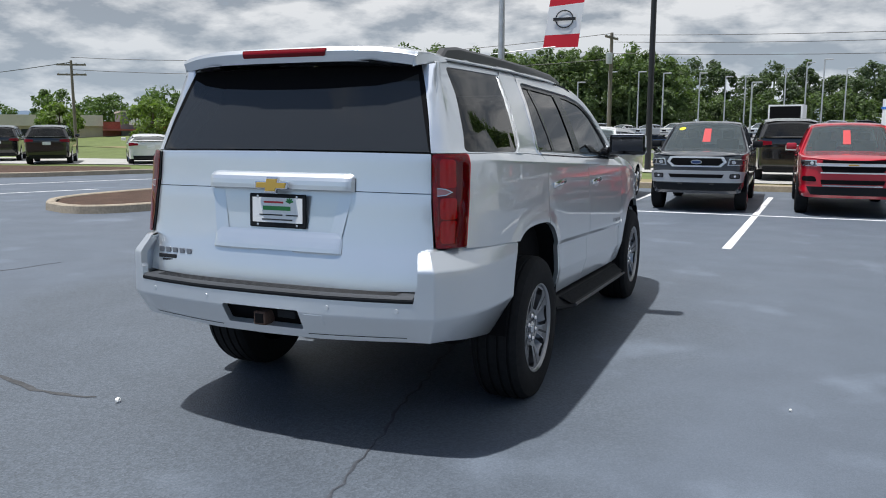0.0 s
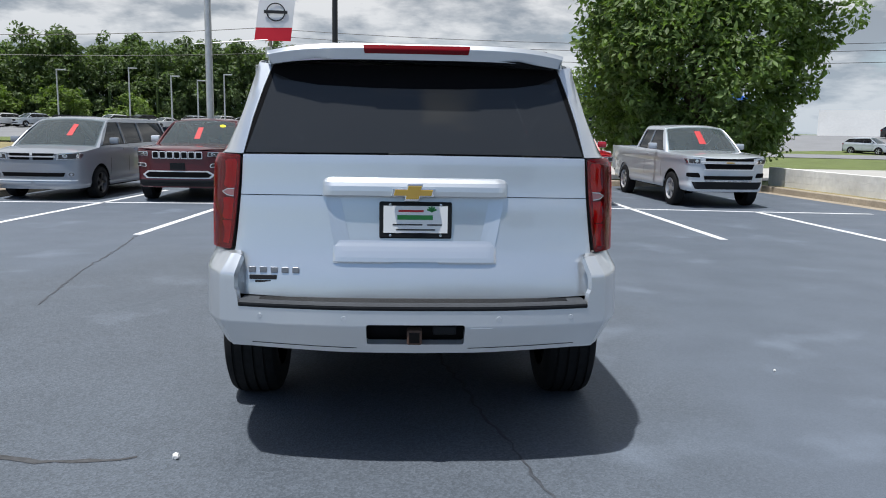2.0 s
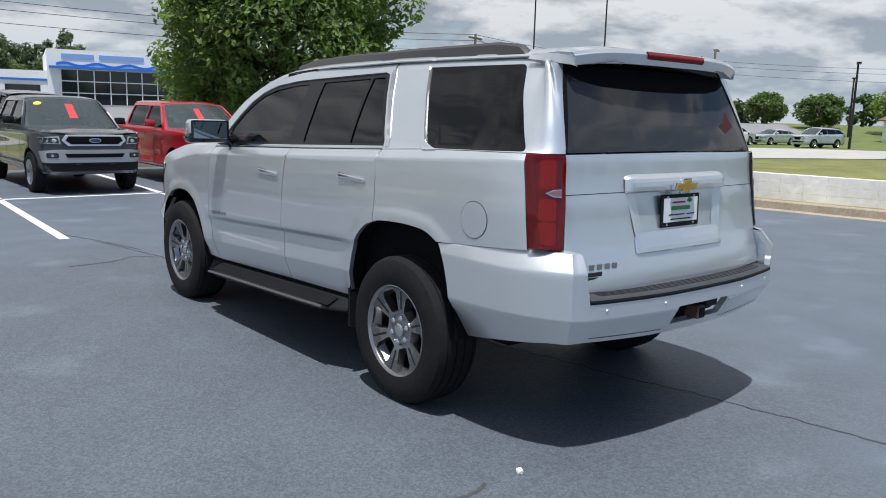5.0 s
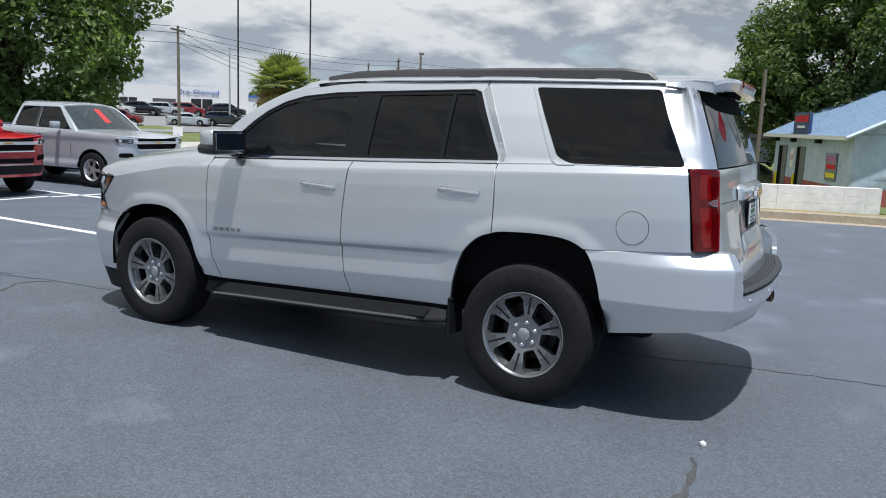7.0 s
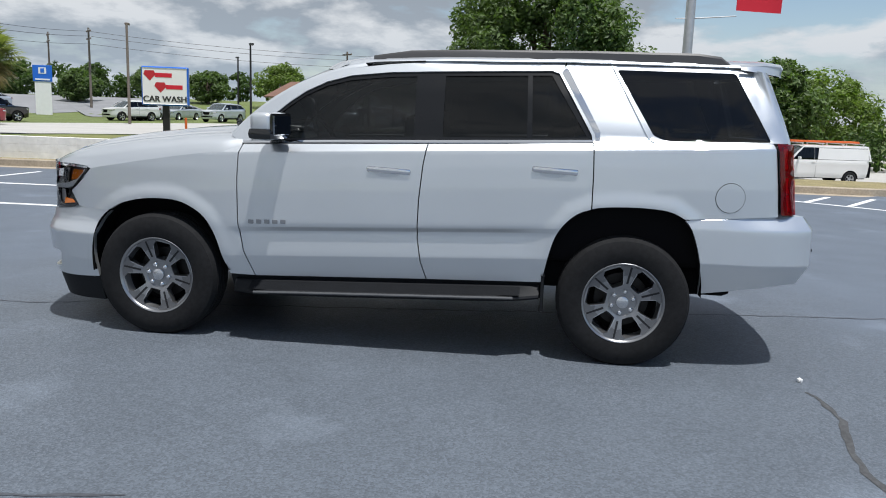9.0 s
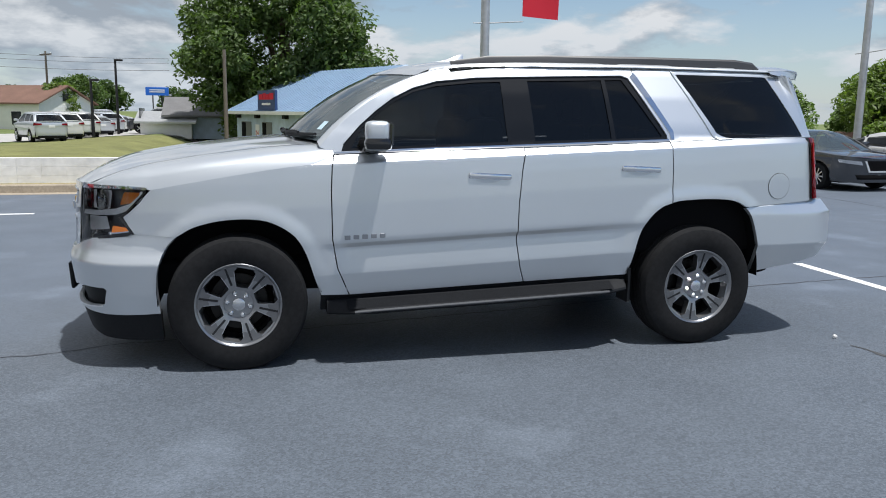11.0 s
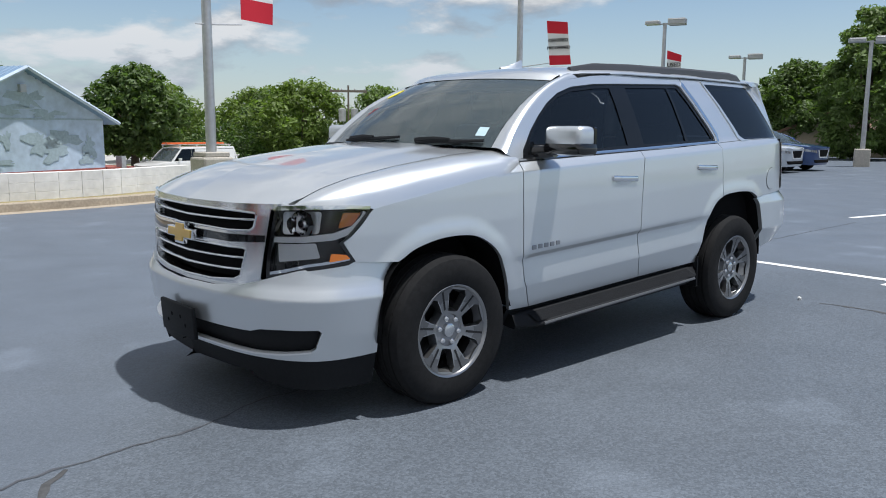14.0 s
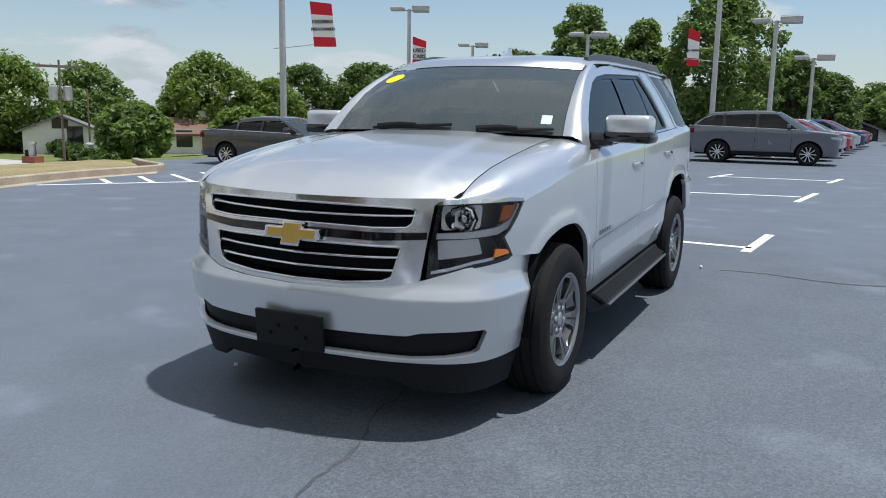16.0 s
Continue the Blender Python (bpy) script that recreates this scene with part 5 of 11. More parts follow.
hood_side = lambda y: 0.735 - 0.02 * max(0, 1.6 - y)
ys = [0.97, 1.2, 1.4, 1.6, 1.8, 2.0, 2.12, 2.20]
left = [(-hood_side(y), y) for y in ys]
front = [(x, float(np.interp(abs(x), NOSE_X, NOSE_Y)) - 0.008) for x in np.linspace(-0.70, 0.70, 29)]
back_edge = [(x, 1.13 - 0.15 * (abs(x) / 0.72) ** 2) for x in np.linspace(0.70, -0.70, 15)]
panel("bonnet", left + front + [(-x, y) for x, y in left[::-1]] + back_edge, top_at(1), SILVER, suv, "silver bonnet with raised middle", step=0.04)
for sx in (-1, 1):
    place = upper(sx)
    ss = np.concatenate([np.linspace(S_OF_Y(0.91), S_OF_Y(2.06), 34), np.linspace(S_OF_Y(2.07), S_OF_X(0.70, False), 14)])
    wy = np.interp(ss, US, UC[:, 1])
    zt = np.interp(wy, [0.905, 1.02, 1.30, 1.60, 1.80, 1.925, 1.95, 2.05, 2.3], [1.243, 1.200, 1.160, 1.110, 1.074, 1.052, 1.060, 1.068, 1.068])
    ends = place(ss, zt - 0.006)
    verts, faces, m = [], [], 11
    for i, e in enumerate(ends):
        yn = float(np.interp(0.74, NOSE_X, NOSE_Y))
        ax = abs(e[0])
        xin = min(hood_side(e[1]) + 0.006, ax - 0.004)
        yin = min(e[1], yn - 0.004)
        zi = float(top_at(1)(np.array([xin]), np.array([yin]))[0][2])
        for j in range(m):
            t = j / (m - 1)
            x = xin + (ax - xin) * t
            z = e[2] + (zi - e[2]) * math.sqrt(max(0.0, 1 - t ** 2.4))
            verts.append((sx * x, yin + (e[1] - yin) * t, z))
        if i:
            for j in range(m - 1):
                f = ((i - 1) * m + j, (i - 1) * m + j + 1, i * m + j + 1, i * m + j)
                faces.append(f[::-1] if sx > 0 else f)
    mesh_part("fender_top", verts, faces, SILVER, suv, "silver fender top", True)

# windscreen, its pillars, cowl, wipers
WB = [(0.985, 1.322), (0.869, 1.438), (0.709, 1.558), (0.577, 1.633), (0.42, 1.703), (0.264, 1.757), (0.20, 1.775)]


def screen_at(u, v):
    """u: -1..1 across, v: 0 (cowl) to 1 (roof)."""
    u, v = np.asarray(u, float), np.asarray(v, float)
    k = np.linspace(0, 1, len(WB))
    ey, ez = np.interp(v, k, [p[0] for p in WB]), np.interp(v, k, [p[1] for p in WB])
    ex = 0.775 - 0.135 * v
    bow_y = (0.17 * (1 - v) + 0.12 * v) * (1 - u * u)
    bow_z = (0.015 * (1 - v) + 0.055 * v) * (1 - u * u)
    return np.stack([u * ex, ey + bow_y, ez + bow_z], -1)


GLASS_TOP = [(u, 0.715 - 0.06 * (1 - u * u)) for u in np.linspace(0.995, -0.995, 15)]
panel("windscreen", [(-0.995, 0.0), (0.995, 0.0)] + GLASS_TOP, screen_at, SCREEN, suv, "windscreen glass", step=0.08, depth=0, flip=True)
panel("windscreen_band", [(-0.995, 0.0), (0.995, 0.0)] + GLASS_TOP, screen_at, GLOSS_BLACK, suv, "black edge of the windscreen", step=0.05, depth=0, lift=-0.003, holes=[[(-0.955, 0.07), (0.955, 0.07)] + [(u * 0.965, v - 0.025) for u, v in GLASS_TOP]], flip=True)
for sx in (-1, 1):
    verts, faces = [], []
    place = upper(sx)
    edge_a = [(0.985, 1.292), (0.90, 1.385), (0.80, 1.475), (0.685, 1.558), (0.56, 1.628), (0.41, 1.690), (0.26, 1.733), (0.16, 1.748)]
    n = 16
    ks = np.linspace(0, 1, n)
    a = np.stack([np.interp(ks, np.linspace(0, 1, len(edge_a)), [p[i] for p in edge_a]) for i in (0, 1)], 1)
    pa = place(np.array([S_OF_Y(y) for y in a[:, 0]]), a[:, 1])
    pb = screen_at(np.full(n, sx * 0.998), ks)
    m = 5
    for i in range(n):
        for j in range(m):
            t = j / (m - 1)
            q = pa[i] * (1 - t) + pb[i] * t
            bulge = 0.018 * 4 * t * (1 - t)
            verts.append((q[0] + sx * bulge * 0.7, q[1] + bulge * 0.5, q[2] + bulge * 0.6))
    for i in range(n - 1):
        for j in range(m - 1):
            f = (i * m + j, i * m + j + 1, (i + 1) * m + j + 1, (i + 1) * m + j)
            faces.append(f if sx > 0 else f[::-1])
    mesh_part("windscreen_pillar", verts, [f[::-1] for f in faces], SILVER, suv, "silver windscreen pillar", True)
cowl = panel("cowl", [(-0.76, 0.90), (0.76, 0.90), (0.72, 1.02)] + back_edge + [(-0.72, 1.02)], lambda u, v: np.stack([np.asarray(u, float), np.asarray(v, float), 1.312 + 0.02 * (1 - (np.asarray(u) / 0.75) ** 2)], -1), BLACK_PLASTIC, suv, "black cowl under the windscreen", step=0.08, depth=0)
for base_x, tip_x in ((-0.30, -0.72), (0.36, -0.14)):
    p0 = screen_at(np.array([base_x / 0.77]), np.array([0.0]))[0]
    p1 = screen_at(np.array([(base_x * 0.45 + tip_x * 0.55) / 0.77]), np.array([0.012]))[0]
    p2 = screen_at(np.array([tip_x / 0.77]), np.array([0.035]))[0]
    wiper = tube("wiper", [p0 + (0, 0.01, 0.02), (p0 * 0.4 + p1 * 0.6) + (0, 0.02, 0.032), p1 + (0, 0.018, 0.026)], [0.020, 0.014, 0.010], BLACK_PLASTIC, suv, "black windscreen wiper", 6)
    tube("wiper_blade", [p0 + (0.03 if base_x > 0 else -0.02, 0.02, 0.012), p1 + (0, 0.012, 0.014), p2 + (0, 0.012, 0.012)], [0.010, 0.014, 0.009], BLACK_PLASTIC, wiper, "", 6)
sticker = panel("round_sticker", ellipse(0.79, 0.535, 0.105, 0.068, 20), screen_at, YELLOW_STICKER, suv, "oval yellow windscreen sticker", step=0.05, depth=0, lift=0.002, flip=True)
panel("inspection_sticker", [(-0.905, 0.085), (-0.83, 0.085), (-0.83, 0.155), (-0.905, 0.155)], screen_at, PALE_STICKER, suv, "small pale windscreen sticker", step=0.05, depth=0, lift=0.002, flip=True)

# roof, rails, fin, spoiler
def roof_at(u, v):
    u, v = np.asarray(u, float), np.asarray(v, float)
    half_w = np.interp(v, [-2.25, -1.8, -0.3, 0.1, 0.4, 0.6], [0.672, 0.690, 0.702, 0.690, 0.688, 0.70])
    t = np.clip(np.abs(u) / half_w, 0, 1)
    zc = np.interp(v, [-2.4, -2.0, -1.4, -0.5, -0.1, 0.1, 0.25, 0.40, 0.50, 0.60], [1.858, 1.868, 1.872, 1.866, 1.853, 1.840, 1.824, 1.797, 1.770, 1.733])
    ze = np.interp(v, [-2.4, -1.1, -0.233, 0.01, 0.16, 0.26, 0.40, 0.60], [1.800, 1.806, 1.787, 1.776, 1.768, 1.752, 1.712, 1.62])
    return np.stack([u, v, ze + (zc - ze) * np.sqrt(np.clip(1 - t ** 3.2, 0, 1))], -1)


hw = lambda v: float(np.interp(v, [-2.25, -1.8, -0.3, 0.1, 0.4, 0.6], [0.672, 0.690, 0.702, 0.690, 0.688, 0.70])) - 0.001
rows_r = [-2.20, -1.8, -1.2, -0.6, -0.233, 0.01, 0.17, 0.30]
header = [(x, 0.46 - 0.178 * (abs(x) / 0.68) ** 2) for x in np.linspace(-0.675, 0.675, 19)]
panel("roof", [(-hw(v), v) for v in rows_r] + header + [(hw(v), v) for v in rows_r[::-1]], roof_at, SILVER, suv, "silver roof panel", step=0.05, depth=0.01)
us = np.linspace(-0.998, 0.998, 33)
lip = screen_at(us, 0.715 - 0.06 * (1 - us * us)) + np.array([0, -0.002, 0.005])
verts, faces = [], []
for i, q in enumerate(lip):
    x = max(-0.678, min(0.678, q[0]))
    back = roof_at(np.array([x]), np.array([0.455 - 0.178 * (abs(x) / 0.68) ** 2]))[0]
    slope = back - roof_at(np.array([x]), np.array([0.435 - 0.178 * (abs(x) / 0.68) ** 2]))[0]
    ctrl = back + slope / max(abs(slope[1]), 1e-4) * 0.5 * abs(q[1] - back[1])
    for t in np.linspace(0, 1, 7):
        verts.append(tuple(back * (1 - t) ** 2 + ctrl * 2 * t * (1 - t) + q * t * t))
    if i:
        for j in range(6):
            faces.append(((i - 1) * 7 + j, i * 7 + j, i * 7 + j + 1, (i - 1) * 7 + j + 1))
mesh_part("roof_header", verts, faces, SILVER, suv, "silver roof edge over the windscreen", True)
for sx in (-1, 1):
    bm = bmesh.new()
    sec = [(-2.055, 1.810, 0.045), (-1.99, 1.858, 0.045), (-1.85, 1.874, 0.048), (-1.2, 1.873, 0.045), (-0.5, 1.863, 0.04), (-0.1, 1.848, 0.035), (0.14, 1.812, 0.025)]
    for y, z, w in sec:
        for dx, dz in ((-w, -0.075), (-w * 0.75, -0.005), (-w * 0.4, 0.008), (w * 0.4, 0.008), (w * 0.75, -0.005), (w, -0.075)):
            bm.verts.new((sx * 0.628 + dx * 0.8, y, z + dz))
    bm.verts.ensure_lookup_table()
    for i in range(len(sec) - 1):
        for j in range(5):
            bm.faces.new([bm.verts[q] for q in (i * 6 + j, i * 6 + j + 1, (i + 1) * 6 + j + 1, (i + 1) * 6 + j)])
    for i in (0, len(sec) - 1):
        bm.faces.new([bm.verts[i * 6 + j] for j in range(6)])
    bmesh.ops.recalc_face_normals(bm, faces=bm.faces)
    part("roof_rail", bm, material("satin_black_rail", (0.055, 0.055, 0.058), 0.4) if "satin_black_rail" not in bpy.data.materials else bpy.data.materials["satin_black_rail"], suv, "black roof rail", True, 35)
for sx in (-1, 1):
    tube("roof_moulding", [(sx * x, y, float(np.interp(y, [-2.4, -1.1, -0.233, 0.01, 0.16, 0.26, 0.40], [1.800, 1.806, 1.787, 1.776, 1.768, 1.752, 1.712])) + 0.004) for x, y in ((0.686, 0.40), (0.688, 0.26), (0.69, 0.1), (0.698, -0.2))], 0.004, BLACK_PLASTIC, suv, "black roof seam strip", 6)
fin = bmesh.new()
for y, w, z in ((-0.13, 0.008, 0.075), (-0.10, 0.022, 0.070), (-0.02, 0.026, 0.040), (0.08, 0.022, 0.014), (0.14, 0.008, 0.004)):
    for x, zz in ((-w * 1.3, -0.01), (-w * 0.5, z * 0.7), (0, z), (w * 0.5, z * 0.7), (w * 1.3, -0.01)):
        fin.verts.new((x, y, zz))
fin.verts.ensure_lookup_table()
for i in range(4):
    for j in range(4):
        fin.faces.new([fin.verts[q] for q in (i * 5 + j, i * 5 + j + 1, (i + 1) * 5 + j + 1, (i + 1) * 5 + j)])
fin.faces.new([fin.verts[j] for j in range(5)])
bmesh.ops.recalc_face_normals(fin, faces=fin.faces)
fin_ob = part("antenna_fin", fin, SILVER, suv, "silver shark-fin roof antenna", True, 40)
fin_ob.matrix_basis = pose(0, 0.0, 1.848) @ Matrix.Scale(0.82, 4)


def spoiler_at(u, v):
    """u across in metres, v 0 (roof joint) to 1 (trailing edge) to 1.35 (under side)."""
    u, v = np.asarray(u, float), np.asarray(v, float)
    a = np.clip(np.abs(u) / 0.69, 0, 1)
    y = np.interp(v, [0, 0.6, 1.0, 1.15, 1.35], [-2.10, -2.29, -2.405, -2.425, -2.410]) + 0.070 * a ** 3.0 * np.clip(v, 0, 1.1)
    z = np.interp(v, [0, 0.6, 1.0, 1.15, 1.35], [1.867, 1.864, 1.848, 1.826, 1.780]) - 0.062 * a ** 4.5 * (1 - 0.45 * np.clip(v, 0, 1.35))
    return np.stack([u * (1 - 0.045 * v), y, z], -1)


panel("rear_spoiler", [(x, 0.0) for x in np.linspace(-0.675, 0.675, 25)] + [(0.685, 0.4), (0.69, 1.1), (0.68, 1.35)] + [(-0.68, 1.35), (-0.69, 1.1), (-0.685, 0.4)], spoiler_at, SILVER, suv, "silver roof spoiler", step=0.03, depth=0.01, flip=True)
for sx in (-1, 1):
    vs_ = np.linspace(0.0, 1.30, 9)
    top = spoiler_at(np.full(9, sx * 0.684), vs_)
    verts, faces = [], []
    for i, q in enumerate(top):
        t = i / 8
        verts += [tuple(q), (sx * (0.700 - 0.062 * t), min(q[1] + 0.010 * t, -2.10 - 0.25 * t), 1.790 - 0.040 * t)]
        if i:
            k = len(verts)
            f = (k - 4, k - 3, k - 1, k - 2)
            faces.append(f if sx < 0 else f[::-1])
    mesh_part("spoiler_end", verts, faces, SILVER, suv, "silver side of the roof spoiler", True)
mesh_part("spoiler_underside", [(-0.635, -2.345, 1.752), (0.635, -2.345, 1.752), (0.62, -2.15, 1.79), (-0.62, -2.15, 1.79), (-0.45, -2.398, 1.783), (0.45, -2.398, 1.783)], [(0, 4, 5, 1, 2, 3)], GLOSS_BLACK, suv, "black underside of the spoiler")
panel("high_brake_lamp", rounded([(-0.245, 1.07), (0.245, 1.07), (0.238, 1.235), (-0.238, 1.235)], 0.01), spoiler_at, RED_LENS, suv, "red high-level brake lamp", step=0.03, depth=0.015, lift=0.006, flip=True)

# tail gate with rear glass, plate recess, handle, badges
place = upper(-1)
L = US[-1]
ru = lambda x: (S_OF_X(x, True) if x < 0 else 2 * L - S_OF_X(x, True)) if abs(x) > 1e-6 else L
rear = lambda pts: [(ru(x), z) for x, z in pts]
glass = [(-0.757, 1.372), (-0.40, 1.376), (0.0, 1.378), (0.40, 1.376), (0.757, 1.372), (0.73, 1.52), (0.695, 1.66), (0.662, 1.762), (-0.662, 1.762), (-0.695, 1.66), (-0.73, 1.52)]
panel("rear_glass", rear(glass), place, TINT_REAR, suv, "dark tinted rear window", step=0.06, depth=0)
# the broad top arc paints the spoiler's shade onto the glass
panel("rear_glass_shade_band", rear([(-0.757, 1.372), (-0.73, 1.52), (-0.695, 1.66), (-0.662, 1.762), (0.662, 1.762), (0.695, 1.66), (0.73, 1.52), (0.757, 1.372), (0.752, 1.372), (0.655, 1.722), (0.57, 1.690), (0.45, 1.672), (0.2, 1.662), (0.0, 1.660), (-0.2, 1.662), (-0.45, 1.672), (-0.57, 1.690), (-0.655, 1.722), (-0.752, 1.372)]), place, DARK_VOID, suv, "black border of the rear window, shade of the spoiler painted in", step=0.05, depth=0, lift=0.0015)
gate_low = [(-0.762, 1.364), (-0.40, 1.368), (0, 1.370), (0.40, 1.368), (0.762, 1.364), (0.767, 1.15), (0.779, 0.93), (0.760, 0.762), (0.40, 0.748), (0, 0.744), (-0.40, 0.748), (-0.760, 0.762), (-0.779, 0.93), (-0.767, 1.15)]
recess = rounded([(-0.395, 1.192), (0.395, 1.192), (0.335, 0.908), (-0.335, 0.908)], 0.03)
gate = panel("tail_gate", rear(gate_low), place, SILVER, suv, "silver tail gate", step=0.04, holes=[rear(recess)])
panel("plate_recess", rear(recess), place, SILVER, gate, "silver plate recess", step=0.06, depth=0, lift=-0.008)
for sgn in (-1, 1):
    bm = bmesh.new()
    a0, a1 = place(np.array([ru(sgn * 0.395)]), np.array([1.192]))[0], place(np.array([ru(sgn * 0.335)]), np.array([0.908]))[0]
    b0, b1 = place(np.array([ru(sgn * 0.33)]), np.array([1.192]))[0] + (0, 0.008, 0), place(np.array([ru(sgn * 0.27)]), np.array([0.93]))[0] + (0, 0.008, 0)
    f = bm.faces.new([bm.verts.new(p) for p in (a0, a1, b1, b0)])
    part("recess_side", bm, SILVER, gate)


def gate_relief(name, half, zs, outs, label, cut=0.0):
    """A raised bar across the gate: zs and outs give its section, its ends run out over the last few centimetres; cut: a finger notch at the lower edge."""
    xs = np.concatenate([np.linspace(-half, -half + 0.06, 7), np.linspace(-half + 0.09, half - 0.09, 31), np.linspace(half - 0.06, half, 7)])
    verts, faces, m = [], [], len(zs)
    for x in xs:
        e = min(1.0, (half - abs(x)) / 0.05)
        e = math.sqrt(max(0.0, 1 - (1 - e) ** 2))
        for j, (z, o) in enumerate(zip(zs, outs)):
            zz = z + (0.022 * max(0.0, min(1.0, (0.105 - abs(x)) / 0.025)) if cut and j >= m - 2 else 0.0)
            zz = zz - (0.018 * (1 - e) if j < 2 else 0)
            p = place(np.array([ru(x)]), np.array([zz]))[0]
            verts.append((p[0], p[1] - o * (0.15 + 0.85 * e) - 0.001, zz))
    for i in range(len(xs) - 1):
        for j in range(m - 1):
            faces.append((i * m + j, i * m + j + 1, (i + 1) * m + j + 1, (i + 1) * m + j))
    return mesh_part(name, verts, faces, SILVER, gate, label)


gate_relief("grab_bar", 0.405, (1.272, 1.266, 1.252, 1.236, 1.215, 1.196, 1.190, 1.188), (0.0, 0.014, 0.030, 0.036, 0.036, 0.033, 0.026, -0.02), "silver plate-lamp bar")
gate_relief("gate_handle", 0.355, (1.000, 0.990, 0.975, 0.955, 0.928, 0.910, 0.903, 0.901), (0.0, 0.002, 0.006, 0.010, 0.013, 0.012, 0.008, -0.016), "silver gate pull with a finger notch", 1.0)
# thin near-black strips paint the shade of the crease beside the bar
panel("gate_crease_shade", rear([(-0.768, 1.187), (-0.405, 1.190), (-0.405, 1.193), (-0.768, 1.190)]), place, DARK_VOID, gate, "", step=0.03, depth=0, lift=0.001)
panel("gate_crease_shade", rear([(0.405, 1.190), (0.768, 1.187), (0.768, 1.190), (0.405, 1.193)]), place, DARK_VOID, gate, "", step=0.03, depth=0, lift=0.001)
plate = box("licence_plate", -0.158, 0.158, -0.004, 0.004, -0.080, 0.080, BLACK_PLASTIC, suv, "dealer licence plate insert in a black frame", 0.006, 2)
plate.matrix_basis = pose(0.002, -2.502, 1.090, -2, 0, 0)
box("plate_face", -0.140, 0.140, -0.006, -0.003, -0.056, 0.062, WHITE_PLASTIC, plate, "white plate insert")
for x0, x1, z, h, mt in ((-0.075, 0.035, 0.040, 0.009, RED_INK), (-0.080, 0.075, 0.012, 0.020, GREEN_INK), (-0.10, 0.03, -0.020, 0.006, BLACK_INK), (0.05, 0.115, -0.020, 0.006, BLACK_INK), (-0.085, 0.085, -0.042, 0.006, BLACK_INK)):
    box("plate_bar", x0, x1, -0.0072, -0.0058, z - h / 2, z + h / 2, mt, plate, "plain printed bar")
for k in range(5):
    a = math.radians(20 + 35 * k)
    box("plate_leaf", -0.004, 0.022, -0.0072, -0.0058, -0.004, 0.004, GREEN_INK, plate, "green palm mark", m=pose(0.07, 0, 0.040) @ Matrix.Rotation(-a, 4, "Y"))
for x in (-0.11, 0.11):
    for z in (0.067, -0.067):
        lathe("plate_screw", [(0.007, 0.0), (0.006, 0.006), (0.003, 0.007)], SATIN_METAL, plate, "", 10).matrix_basis = pose(x, -0.001, z, 0, 0, -90)
bow = prism("rear_emblem", [(x * 0.62, z * 0.62) for x, z in emblem], -0.010, 0.010, CHROME, suv, "gold cross-shaped emblem, plain", 0.003)
bow.matrix_basis = pose(-0.006, -2.528, 1.214, 0, 0, 0)
prism("emblem_face", [(x * 0.54, z * 0.48) for x, z in emblem], -0.014, -0.009, GOLD, bow, "gold face", 0.002)
for k in range(5):
    p = place(np.array([ru(-0.700 + 0.047 * k)]), np.array([0.868]))[0]
    box("badge_bar", -0.015, 0.015, -0.005, 0.003, -0.013, 0.013, BADGE_METAL, gate, "raised chrome badge letter, plain block", 0.003).matrix_basis = pose(p[0], p[1] - 0.003, p[2], 0, 0, -4)
p = place(np.array([ru(-0.652)]), np.array([0.836]))[0]
box("dealer_sticker", -0.06, 0.06, -0.003, 0.002, -0.010, 0.010, BLACK_INK, gate, "black dealer sticker bar", 0.002).matrix_basis = pose(p[0], p[1] - 0.002, p[2], 0, 0, -4)
box("dealer_sticker", -0.035, 0.035, -0.003, 0.002, -0.005, 0.005, BLACK_INK, gate, "black dealer sticker bar", 0.001).matrix_basis = pose(p[0], p[1] - 0.002, p[2] - 0.018, 0, 0, -4)

# rear bumper
LB = BS[-1]
bu = lambda x: (bs_x(x) if x < 0 else 2 * LB - bs_x(x)) if abs(x) > 1e-6 else LB
RB = rear_bumper_at(-1)
CORNER = bs_x(0.838)
bumper_l = [(bs_y(-1.806), 0.905), (bs_y(-2.1), 0.924), (bs_y(-2.30), 0.938), (bs_x(0.92), 0.942), (bs_x(0.80), 0.940), (bs_x(0.772), 0.935), (bs_x(0.772), 0.80), (bs_x(0.763), 0.785)]
mid = [(bu(x), 0.727) for x in (-0.755, -0.35, 0.0, 0.35, 0.755)]
bumper_r = [(2 * LB - s, z) for s, z in bumper_l[::-1]]
low_l = [(bs_y(y), z) for y, z in ARCH_R if y < -1.7 and z < 0.897][::-1]
low_r = [(2 * LB - s, z) for s, z in low_l[::-1]]
bottom = [(2 * LB - bs_y(-2.2), 0.492), (2 * LB - bs_x(0.90), 0.528), (bu(0.72), 0.535), (bu(0.30), 0.522), (bu(0.0), 0.520), (bu(-0.30), 0.522), (bu(-0.72), 0.535), (bs_x(0.90), 0.528), (bs_y(-2.2), 0.492)]
hitch = rounded([(bu(-0.205), 0.662), (bu(0.215), 0.662), (bu(0.215), 0.565), (bu(-0.205), 0.565)], 0.012)
bump = panel("rear_bumper", bumper_l + mid + bumper_r + low_r + bottom + low_l, RB, SILVER, suv, "silver rear bumper", step=0.035, depth=0.03, holes=[hitch], rows=REAR_ROWS, cols=[q for k in (-0.012, -0.004, 0.004, 0.012) for q in (CORNER + k, 2 * LB - CORNER - k)])
